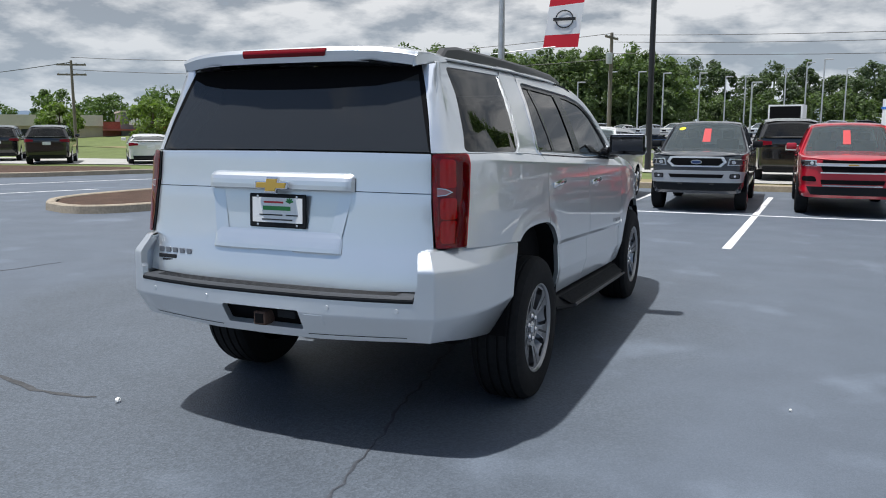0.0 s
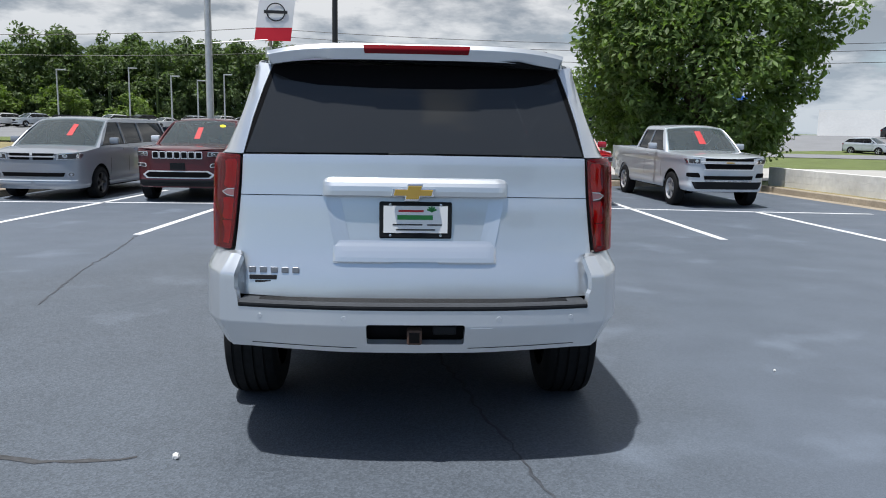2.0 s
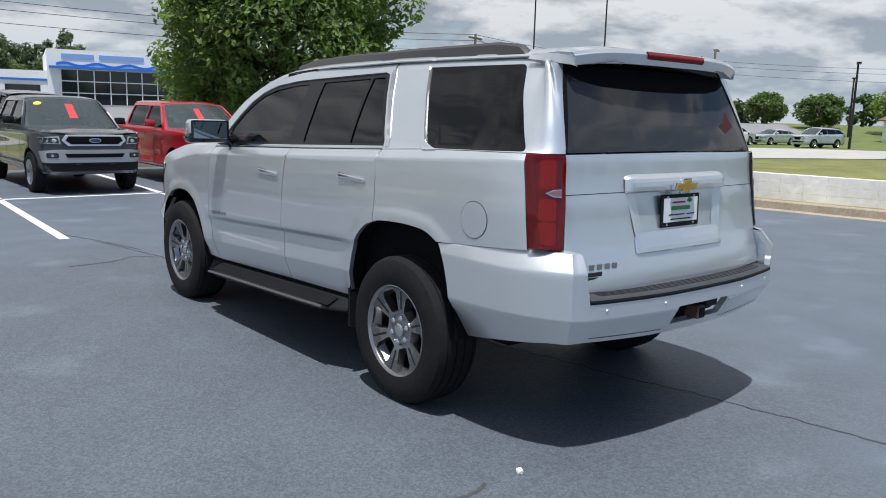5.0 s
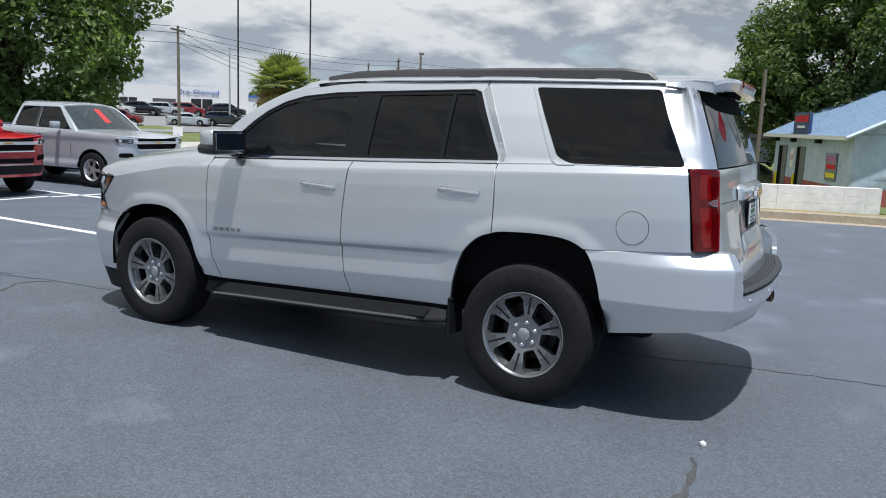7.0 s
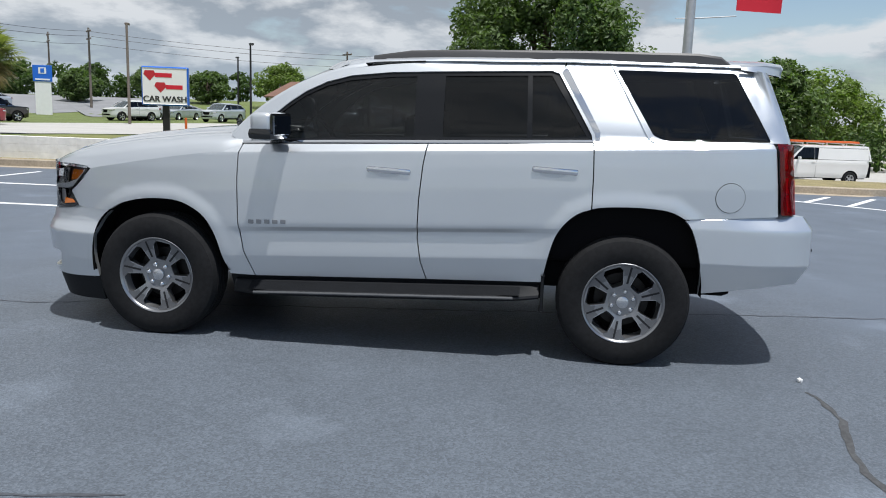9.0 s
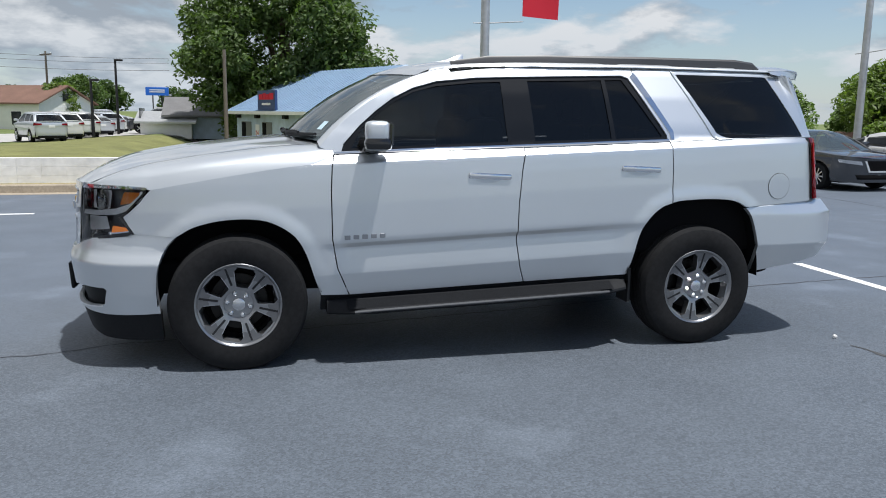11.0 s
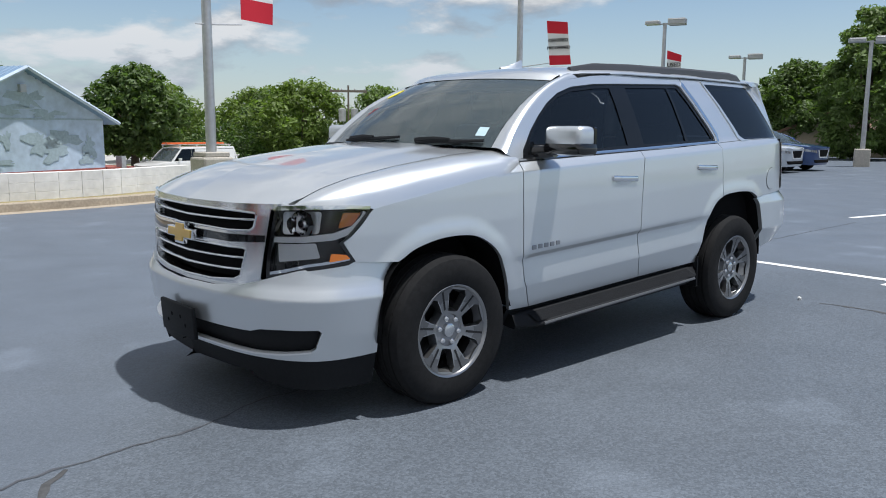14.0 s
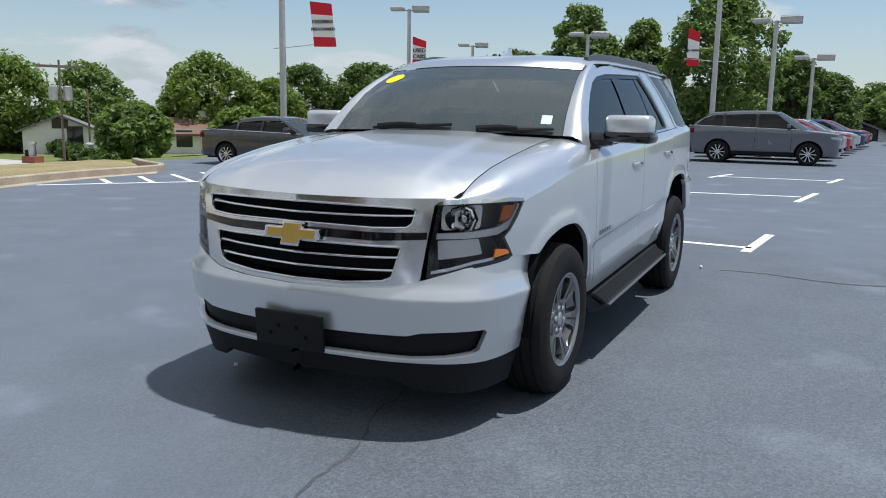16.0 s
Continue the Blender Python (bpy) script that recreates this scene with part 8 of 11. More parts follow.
minivan = vehicle("minivan", "silver-grey minivan with a red price card in its windscreen", "car", dict(L=5.15, W=2.0, H=1.75, wb=3.08, fo=0.98, R=0.34, rim=0.225, paint=GREY_PAINT, zr=0.26, zn=0.93, zc=1.09, zb=1.16, yc=0.98, yw=1.86, yt=4.78, yb=5.02, pillars=(2.35, 3.35), doors=(1.45, 2.38, 3.38), handles=(2.15, 2.75), wheel_mat=DARK_WHEEL, face=van_face, cards=((-0.28, 0.55, 0.07, 0.20, PRICE_RED),), rails=(1,), tumble=0.74), "parked row")
put(minivan, -6.95, 12.35, 176)

jeep_face = [("grille_plate", [(-0.56, 0.90), (0.56, 0.90), (0.60, 1.06), (-0.60, 1.06)], MAROON, 0.006, "")]
for k in range(7):
    x = -0.44 + k * 0.1467
    jeep_face += [("slot_frame", rounded([(x - 0.068, 0.905), (x + 0.068, 0.905), (x + 0.068, 1.055), (x - 0.068, 1.055)], 0.02, 2), BRIGHT_TRIM, 0.016, "chrome slot frame"), ("grille_slot", rounded([(x - 0.052, 0.922), (x + 0.052, 0.922), (x + 0.052, 1.038), (x - 0.052, 1.038)], 0.015, 2), DARK_VOID, 0.020, "dark grille slot")]
jeep_face += both("headlamp", [(0.60, 0.955), (0.88, 0.97), (0.90, 1.04), (0.61, 1.05)], LAMP_CLEAR, 0.012, "clear headlamp")
jeep_face += [("lower_frame", [(-0.66, 0.50), (0.66, 0.50), (0.74, 0.58), (0.62, 0.66), (-0.62, 0.66), (-0.74, 0.58)], BRIGHT_TRIM, 0.012, "chrome lower grille frame"), ("lower_grille", [(-0.62, 0.525), (0.62, 0.525), (0.68, 0.58), (0.58, 0.635), (-0.58, 0.635), (-0.68, 0.58)], DARK_VOID, 0.016, "dark lower grille"), ("air_dam", [(-0.80, 0.34), (0.80, 0.34), (0.84, 0.47), (-0.84, 0.47)], BLACK_PLASTIC, 0.008, "black lower bumper"), ("plate_holder", [(-0.15, 0.68), (0.15, 0.68), (0.15, 0.82), (-0.15, 0.82)], BLACK_PLASTIC, 0.02, "black plate holder")]
jeep_face += both("fog_lamp", rounded([(0.64, 0.73), (0.88, 0.75), (0.88, 0.82), (0.66, 0.81)], 0.03, 2), BRIGHT_TRIM, 0.012, "chrome-framed fog lamp")
jeep = vehicle("sport_utility_vehicle", "maroon sport utility vehicle with a seven-slot grille and red price card", "car", dict(L=4.82, W=1.94, H=1.76, wb=2.915, fo=0.90, R=0.375, rim=0.255, paint=MAROON, zr=0.33, zn=1.05, zc=1.16, zb=1.20, yc=1.42, yw=2.10, yt=4.30, yb=4.72, fall=0.05, pillars=(2.55, 3.55), doors=(1.50, 2.58, 3.58), handles=(2.4, 3.35), face=jeep_face, cards=((0.0, 0.42, 0.075, 0.22, PRICE_RED), (-0.62, 0.74, 0.09, 0.06, YELLOW_STICKER)), blunt=0.8, sill=True, rails=(1,), mirror_mat=BRIGHT_TRIM), "parked row")
put(jeep, -4.30, 12.12, 178)

ac_face = [("grille", [(-0.44, 0.93), (0.44, 0.93), (0.30, 0.80), (0.0, 0.72), (-0.30, 0.80)], DARK_VOID, 0.014, "dark five-sided mesh grille"), ("emblem_ring", ring(0.0, 0.85, 0.085, 0.085, 0.016), BRIGHT_TRIM, 0.026, "plain chrome ring emblem"), ("emblem_bar", [(-0.012, 0.79), (0.012, 0.79), (0.05, 0.89), (-0.05, 0.89)], BRIGHT_TRIM, 0.024, ""), ("lower_grille", [(-0.44, 0.44), (0.44, 0.44), (0.50, 0.54), (-0.50, 0.54)], DARK_VOID, 0.012, "dark lower grille"), ("air_dam", [(-0.88, 0.28), (0.88, 0.28), (0.90, 0.41), (-0.90, 0.41)], BLACK_PLASTIC, 0.010, "black lower bumper"), ("skid_strip", [(-0.60, 0.405), (0.60, 0.405), (0.60, 0.43), (-0.60, 0.43)], BRIGHT_TRIM, 0.014, "")]
for k in range(11):
    ac_face.append(("grille_stud", [(-0.38 + 0.076 * k - 0.012, 0.895), (-0.38 + 0.076 * k + 0.012, 0.895), (-0.38 + 0.076 * k, 0.915)], BRIGHT_TRIM, 0.018, ""))
ac_face += both("headlamp", [(0.44, 0.865), (0.70, 0.855), (0.92, 0.90), (0.93, 0.985), (0.47, 0.945)], LAMP_CLEAR, 0.012, "clear headlamp")
ac_face += both("bumper_intake", [(0.56, 0.48), (0.86, 0.53), (0.90, 0.63), (0.60, 0.585)], DARK_VOID, 0.012, "dark bumper intake")
acura = vehicle("sport_utility_vehicle", "white sport utility vehicle with a dark five-sided grille", "car", dict(L=4.98, W=1.96, H=1.71, wb=2.82, fo=0.98, R=0.365, rim=0.25, paint=WHITE_PAINT, zr=0.30, zn=0.95, zc=1.11, zb=1.18, yc=1.32, yw=2.12, yt=4.35, yb=4.84, fall=0.07, pillars=(2.6, 3.55), doors=(1.55, 2.62, 3.58), handles=(2.45, 3.35), face=ac_face), "parked row")
put(acura, -1.84, 12.25, 180)

ford_face = [("grille_frame", [(-0.46, 0.90), (0.46, 0.90), (0.56, 1.00), (0.50, 1.10), (-0.50, 1.10), (-0.56, 1.00)], BRIGHT_TRIM, 0.014, "chrome six-sided grille frame"), ("grille", [(-0.41, 0.93), (0.41, 0.93), (0.50, 1.00), (0.45, 1.07), (-0.45, 1.07), (-0.50, 1.00)], DARK_VOID, 0.020, "dark honeycomb grille"), ("emblem", ellipse(0.0, 1.0, 0.105, 0.042, 18), BRIGHT_TRIM, 0.030, "plain oval emblem"), ("emblem_face", ellipse(0.0, 1.0, 0.095, 0.034, 18), BLUE_PAINT, 0.034, ""),
             ("bumper", [(-0.86, 0.60), (0.86, 0.60), (0.88, 0.80), (0.62, 0.83), (-0.62, 0.83), (-0.88, 0.80)], BUMPER_SILVER, 0.03, "silver front bumper"), ("bumper_slot", [(-0.48, 0.69), (0.48, 0.69), (0.52, 0.76), (-0.52, 0.76)], DARK_VOID, 0.036, "dark bumper slot"), ("skid", [(-0.74, 0.44), (0.74, 0.44), (0.84, 0.58), (-0.84, 0.58)], BLACK_PLASTIC, 0.012, "black lower bumper")]
ford_face += both("headlamp", [(0.57, 0.93), (0.87, 0.94), (0.885, 1.05), (0.60, 1.07)], LAMP_CLEAR, 0.012, "clear headlamp")
ford_face += both("fog_lamp", rounded([(0.62, 0.68), (0.80, 0.68), (0.80, 0.77), (0.62, 0.77)], 0.02, 2), DARK_VOID, 0.038, "dark fog lamp pocket")
ford_face += both("tow_hook", [(0.26, 0.55), (0.34, 0.55), (0.34, 0.585), (0.26, 0.585)], BLACK_INK, 0.04, "")
ranger = vehicle("pickup_truck", "dark grey crew-cab pickup with chrome-framed grille and price stickers", "truck", dict(L=5.35, W=1.88, H=1.82, wb=3.22, fo=0.90, R=0.385, rim=0.24, paint=DARK_GREY_PAINT, zr=0.40, zn=1.08, zc=1.20, zb=1.25, yc=1.38, yw=2.05, yt=3.55, yb=3.72, pillars=(2.68,), doors=(1.5, 2.7, 3.6), handles=(2.5, 3.45), bed=3.75, zbed=1.24, face=ford_face, cards=((0.72, 0.78, 0.10, 0.06, YELLOW_STICKER), (-0.05, 0.50, 0.10, 0.24, PRICE_RED)), blunt=0.7, spokes=6, mirror_mat=BLACK_PLASTIC), "parked row")
put(ranger, 0.70, 12.50, 180)


def colorado(paint_m, label, wheel_m, cards, ext=False):
    face = [("chrome_bar", [(-0.60, 0.955), (0.60, 0.955), (0.62, 1.01), (-0.62, 1.01)], BRIGHT_TRIM, 0.026, "broad chrome grille bar"), ("upper_grille", [(-0.52, 1.015), (0.52, 1.015), (0.52, 1.065), (-0.52, 1.065)], DARK_VOID, 0.014, "dark upper grille"), ("lower_grille", [(-0.50, 0.845), (0.50, 0.845), (0.55, 0.955), (-0.55, 0.955)], DARK_VOID, 0.016, "dark lower grille"), ("grille_lip", [(-0.54, 0.82), (0.54, 0.82), (0.54, 0.843), (-0.54, 0.843)], BRIGHT_TRIM, 0.020, ""),
            ("emblem", [(-0.09, 0.967), (0.09, 0.967), (0.075, 0.998), (-0.075, 0.998)], GOLD, 0.036, "gold cross emblem, plain"), ("bumper_intake", [(-0.52, 0.62), (0.52, 0.62), (0.54, 0.70), (-0.54, 0.70)], DARK_VOID, 0.012, "dark bumper intake"), ("skid", [(-0.70, 0.42), (0.70, 0.42), (0.78, 0.57), (-0.78, 0.57)], BLACK_PLASTIC, 0.014, "dark lower bumper"), ("skid_bar", [(-0.50, 0.58), (0.50, 0.58), (0.50, 0.605), (-0.50, 0.605)], SATIN_METAL, 0.02, "")]
    face += both("headlamp", [(0.61, 0.945), (0.86, 0.955), (0.885, 1.06), (0.62, 1.065)], LAMP_CLEAR, 0.012, "clear headlamp")
    face += both("fog_pocket", rounded([(0.60, 0.66), (0.86, 0.67), (0.86, 0.76), (0.64, 0.76)], 0.03, 2), DARK_VOID, 0.012, "dark fog lamp pocket")
    return vehicle("pickup_truck", label, "truck", dict(L=5.40, W=1.89, H=1.79, wb=3.26, fo=0.92, R=0.375, rim=0.235, paint=paint_m, zr=0.38, zn=1.05, zc=1.17, zb=1.21, yc=1.40, yw=2.08, yt=3.25 if ext else 3.62, yb=3.42 if ext else 3.78, pillars=(2.62,), doors=(1.52, 2.66), handles=(2.5,), bed=3.46 if ext else 3.82, zbed=1.22, face=face, cards=cards, wheel_mat=wheel_m, blunt=0.8), "parked row")


red_pickup = put(colorado(RED_PAINT, "bright red crew-cab pickup with chrome grille bar and price card", SATIN_METAL, ((0.05, 0.50, 0.09, 0.24, PRICE_RED),)), 3.24, 12.60, 180.5)
silver_pickup = put(colorado(SILVER_B, "silver extended-cab pickup with chrome grille bar and red price card", STEEL_WHEEL, ((0.02, 0.52, 0.10, 0.25, PRICE_RED),), True), 6.22, 12.45, 182)

for car in (minivan, jeep, acura, ranger, red_pickup, silver_pickup):
    car.scale = (0.93, 0.96, 0.925)
    car.location.y -= 0.40

# other cars
SEDAN = dict(L=4.75, W=1.83, H=1.45, wb=2.75, fo=0.95, R=0.325, rim=0.225, zr=0.24, zn=0.78, zc=0.94, zb=1.02, ztail=1.00, yc=1.18, yw=2.08, yt=3.45, yb=4.32, fall=0.10, pillars=(2.55, 3.35), doors=(1.45, 2.58, 3.5), handles=(2.4, 3.3), step=0.16)
CROSS = dict(L=4.69, W=1.84, H=1.70, wb=2.706, fo=0.94, R=0.355, rim=0.24, zr=0.30, zn=0.92, zc=1.07, zb=1.16, yc=1.12, yw=1.98, yt=4.00, yb=4.54, fall=0.09, pillars=(2.5, 3.5), doors=(1.45, 2.53, 3.5), handles=(2.35, 3.25), step=0.14, sill=True)


def plain_face(z, hw):
    f = [("grille", [(-0.30, z - 0.30), (0.30, z - 0.30), (0.42, z - 0.06), (-0.42, z - 0.06)], DARK_VOID, 0.012, "dark grille"), ("grille_frame", [(-0.42, z - 0.06), (-0.30, z - 0.33), (0.30, z - 0.33), (0.42, z - 0.06), (0.38, z - 0.06), (0.27, z - 0.295), (-0.27, z - 0.295), (-0.38, z - 0.06)], BRIGHT_TRIM, 0.018, "chrome grille frame"), ("bumper_intake", [(-0.55, z - 0.50), (0.55, z - 0.50), (0.60, z - 0.40), (-0.60, z - 0.40)], DARK_VOID, 0.01, "dark bumper intake")]
    return f + both("headlamp", [(0.46, z - 0.16), (hw * 0.93, z - 0.10), (hw * 0.94, z - 0.02), (0.50, z - 0.07)], LAMP_CLEAR, 0.012, "clear headlamp")


def plain_tail(z, hw):
    return both("tail_lamp", [(0.50, z - 0.16), (hw * 0.96, z - 0.20), (hw * 0.96, z - 0.04), (0.52, z - 0.08)], RED_LENS, 0.012, "red tail lamp") + [("plate", [(-0.16, z - 0.30), (0.16, z - 0.30), (0.16, z - 0.17), (-0.16, z - 0.17)], WHITE_PLASTIC, 0.01, "blank number plate"), ("lower_bumper", [(-0.70, 0.26), (0.70, 0.26), (0.74, 0.40), (-0.74, 0.40)], BLACK_PLASTIC, 0.012, "black lower bumper")]


def sedan(paint_m, label, **more):
    return vehicle("sedan", label, "car", {**SEDAN, "paint": paint_m, "face": plain_face(0.80, 0.915), "tail": plain_tail(1.0, 0.915), **more}, "cars in the lots")


def crossover(paint_m, label, **more):
    return vehicle("crossover", label, "car", {**CROSS, "paint": paint_m, "face": plain_face(0.94, 0.92), "tail": plain_tail(1.14, 0.92), **more}, "cars in the lots")


rogue = crossover(paint("slate_grey_paint", (0.135, 0.150, 0.178), 0.3, 0.4), "dark grey crossover with silver wheels parked on asphalt", wheel_mat=SATIN_METAL, spokes=10)
put(rogue, 0.28, -22.9, 90)
grey_sedan = put(sedan(DARK_GREY_PAINT, "dark grey sedan with silver wheels parked by the kerb", spokes=10), 10.95, -11.55, 92)
grey_sedan.scale = (0.96, 0.96, 0.88)
white_sedan = put(sedan(WHITE_PAINT, "white sedan with multi-spoke wheels in a row of cars", spokes=10), 10.0, -13.9, 90)
white_sedan.scale = (0.96, 0.96, 0.88)
red_sedan = sedan(RED_PAINT, "red sedan in a row of parked cars")
CRIMSON_PAINT = paint("dark_red_paint", (0.26, 0.012, 0.022), 0.3, 0.2)
blue_sedan = sedan(BLUE_PAINT, "dark blue sedan in a row of parked cars")
silver_sedan = sedan(SILVER_B, "silver sedan in a row of parked cars")
white_cross = crossover(WHITE_PAINT, "white crossover in a car lot")
silver_cross = crossover(SILVER_B, "silver crossover in a car lot")
black_cross = crossover(BLACK_PAINT, "black crossover in a car lot")
red_cross = crossover(CRIMSON_PAINT, "dark red crossover on the road beyond the wall")


def again(car, x, y, heading, z=None):
    return copy_thing(car, pose(x, y, float(land(x, y)) if z is None else z, 0, 0, heading))


again(white_sedan, 10.05, -16.05, 90)
put(blue_sedan, 10.1, -18.2, 90)
put(silver_sedan, 10.15, -20.35, 90)
for k, c in enumerate((silver_sedan, blue_sedan)):
    again(c, 10.2 + 0.03 * k, -22.5 - 2.15 * k, 90)
for k, c in enumerate((white_sedan, silver_sedan, red_sedan, silver_sedan, white_sedan, blue_sedan, red_sedan, white_sedan)):
    x, y = 0.42 - 0.215 * k, -25.9 - 2.75 * k
    again(c, x, y, 90) if not (c is red_sedan and k == 2) else put(c, x, y, 90)
put(red_cross, 38.5, 33.3, -126)
again(black_cross, 45.6, 36.6, -126).scale = (1, 1, 1)
put(white_cross, 58, 33, 60)
put(black_cross, 2.15, 22.3, 4)
black_cross.scale = (1.06, 1.08, 1.12)
tagged(black_cross, "large black sport utility vehicle on the road beyond the grass")
put(silver_cross, 60.5, 33.6, 250)
again(silver_sedan, 66, 32.5, 80)
again(silver_cross, 63.8, 27.4, 75)
again(white_sedan, 64.0, 57.0, 80)
again(silver_sedan, 70.5, 55.0, 80)
# two rows in the far lot
for k, (c, x, y) in enumerate(((silver_cross, 45.4, 71.0), (white_cross, 49.7, 70.0), (red_cross, 54.0, 68.0), (silver_sedan, 60.2, 64.4), (black_cross, 63.2, 61.9), (black_cross, 57.8, 85.2), (blue_sedan, 59.4, 79.4), (white_cross, 61.4, 77.7), (black_cross, 64.0, 76.2), (silver_cross, 66.4, 74.8), (red_cross, 68.8, 73.5), (black_cross, 73.0, 70.8))):
    again(c, x, y, 212 + 5 * (k % 3)).scale = (1, 1, 1)
grey_van = put(crossover(DARK_GREY_PAINT, "dark grey minivan with silver wheels beside the rough grass", H=1.76, L=5.05, wb=3.0, yt=4.35, yb=4.90, doors=(1.45, 2.6, 3.7), pillars=(2.55, 3.75)), 56.3, 7.4, 4)
again(black_cross, 58.4, 4.6, -80).scale = (1, 1, 1)
again(red_sedan, 60.0, 2.4, -75)
again(white_sedan, 44.0, -35.9, 138)
again(black_cross, -5.3, -46.8, 8).scale = (1, 1, 1)
for c, x, y in ((silver_cross, 44.2, 12.9), (white_cross, 47.2, 12.6), (white_cross, 51.5, 12.4), (silver_sedan, 56.0, 12.2), (silver_cross, 60.5, 12.2), (white_sedan, 65.0, 12.4), (silver_sedan, 70.0, 12.8), (white_sedan, 75.5, 13.0), (silver_sedan, 71.0, 15.5), (white_sedan, 78.0, 16.2), (silver_sedan, 83.0, 16.0)):
    again(c, x, y, -62)
again(red_cross, 7.0, 88.0, 95)
# rows of cars in the lot to the north
for k in range(16):
    again((white_cross, silver_cross, white_sedan, silver_sedan, white_cross, black_cross, white_sedan, silver_cross)[k % 8], -50 + 3.3 * k, 96 + 0.6 * (k % 3), 150).scale = (1, 1, 1)
for k in range(8):
    again((white_cross, silver_sedan, white_cross, black_cross)[k % 4], -33 + 3.2 * k, 72 + 1.8 * (k % 2), 105).scale = (1, 1, 1)
for k in range(9):
    again((white_sedan, silver_cross, black_cross, white_cross)[k % 4], 4 + 3.4 * k, 112 + 0.4 * k, 95).scale = (1, 1, 1)
# black sport utility vehicle and sports car on the western road
west_suv = put(crossover(BLACK_PAINT, "black sport utility vehicle on the pale road"), -28.3, 20.7, 44)
again(west_suv, -33.0, 21.9, 46)
put(sedan(WHITE_PAINT, "white low sports coupe with black bumper on the pale road", H=1.32), -24.3, 22.4, 46)
# white cargo van with a ladder rack, and a black pickup, in the yard below the wall
cargo = vehicle("cargo_van", "white cargo van with an orange ladder on its roof rack", "van", dict(L=5.7, W=2.0, H=2.05, wb=3.6, fo=0.95, R=0.37, rim=0.22, paint=WHITE_PAINT, zr=0.40, zn=1.05, zc=1.28, zb=1.30, yc=1.25, yw=2.0, yt=5.5, yb=5.66, pillars=(2.6,), doors=(1.5, 2.65), handles=(2.5,), step=0.2, face=plain_face(1.08, 1.0), wheel_mat=STEEL_WHEEL, tumble=0.82))
put(cargo, 38.1, -15.0, 12)
for sx in (-1, 1):
    panel("blank_side", [(0.10, 1.33), (0.05, 1.90), (-2.6, 1.90), (-2.65, 1.33)], lambda u, v, q=sx: np.stack([q * (0.935 + 0.02 - 0.115 * (np.asarray(v, float) - 1.29) / 0.71) + 0 * np.asarray(u, float), np.asarray(u, float), np.asarray(v, float)], -1), WHITE_PAINT, cargo, "blank white side panel", step=0.4, depth=0.02, flip=sx < 0)
ladder = thing("ladder", "orange fibreglass ladder on a van roof", "ladder")
ORANGE = material("orange_fibreglass", (0.70, 0.13, 0.03), 0.6)
for sx in (-1, 1):
    box("ladder_rail", sx * 0.22 - 0.02, sx * 0.22 + 0.02, -2.6, 1.2, 0.0, 0.09, ORANGE, ladder, "", 0.008)
for k in range(12):
    tube("rung", [(-0.2, -2.5 + 0.32 * k, 0.045), (0.2, -2.5 + 0.32 * k, 0.045)], 0.017, SATIN_METAL, ladder, "", 6)
ladder.matrix_basis = cargo.matrix_basis @ pose(0.2, 0.0, 2.16)
rack = thing("roof_rack", "white steel roof rack on a cargo van", "rack")
for k in range(4):
    box("rack_bar", -0.85, 0.85, -2.4 + k * 1.1, -2.35 + k * 1.1, 0.05, 0.10, WHITE_PAINT, rack)
    for sx in (-1, 1):
        box("rack_foot", sx * 0.72, sx * 0.76, -2.4 + k * 1.1, -2.35 + k * 1.1, -0.06, 0.06, WHITE_PAINT, rack)
rack.matrix_basis = cargo.matrix_basis @ pose(0, 0, 2.06)

# ---- trees ----
RNG = np.random.default_rng(7)


def leaves(centres, n, size, spread, flat=0.6, elong=1.9):
    """n leaf quads scattered about the clump centres (rows of x, y, z, radius)."""
    pick = RNG.integers(0, len(centres), n)
    c = centres[pick]
    d = RNG.normal(size=(n, 3))
    d /= np.linalg.norm(d, axis=1)[:, None]
    r = c[:, 3:4] * RNG.uniform(0.35, 1.0, (n, 1)) ** 0.5 * spread
    p = c[:, :3] + d * r * np.array([1, 1, 0.8])
    nrm = d * 0.55 + RNG.normal(size=(n, 3)) * 0.55 + np.array([0, 0, flat])
    nrm /= np.linalg.norm(nrm, axis=1)[:, None]
    a = np.cross(nrm, RNG.normal(size=(n, 3)))
    a /= np.maximum(np.linalg.norm(a, axis=1), 1e-6)[:, None]
    b = np.cross(nrm, a)
    s = size * RNG.uniform(0.6, 1.35, (n, 1))
    q = np.stack([p - a * s * elong * 0.5, p + b * s * 0.42 + nrm * s * 0.10, p + a * s * elong * 0.5, p - b * s * 0.42 + nrm * s * 0.10], 1).reshape(-1, 3)
    return q, np.arange(4 * n).reshape(-1, 4)


def crown_clumps(h0, h1, r, n, clump, shape="round", lean=(0, 0)):
    out = []
    while len(out) < n:
        t = RNG.uniform(0, 1)
        if shape == "round":
            w = math.sin(math.pi * (0.10 + 0.86 * t)) ** 0.75
        elif shape == "oval":
            w = (math.sin(math.pi * (0.16 + 0.80 * t ** 0.9))) ** 0.8
        else:
            w = (1 - t) ** 0.7 * 0.95 + 0.08
        a = RNG.uniform(0, 2 * math.pi)
        k = RNG.uniform(0.45, 1.0) ** 0.5
        lump = 1 + 0.16 * math.sin(3 * a + 5 * t) + 0.10 * math.sin(7 * a - 4 * t)
        out.append((r * w * k * lump * math.cos(a) + lean[0] * t, r * w * k * lump * math.sin(a) + lean[1] * t, h0 + (h1 - h0) * t, clump * RNG.uniform(0.6, 1.3)))
    return np.array(out)


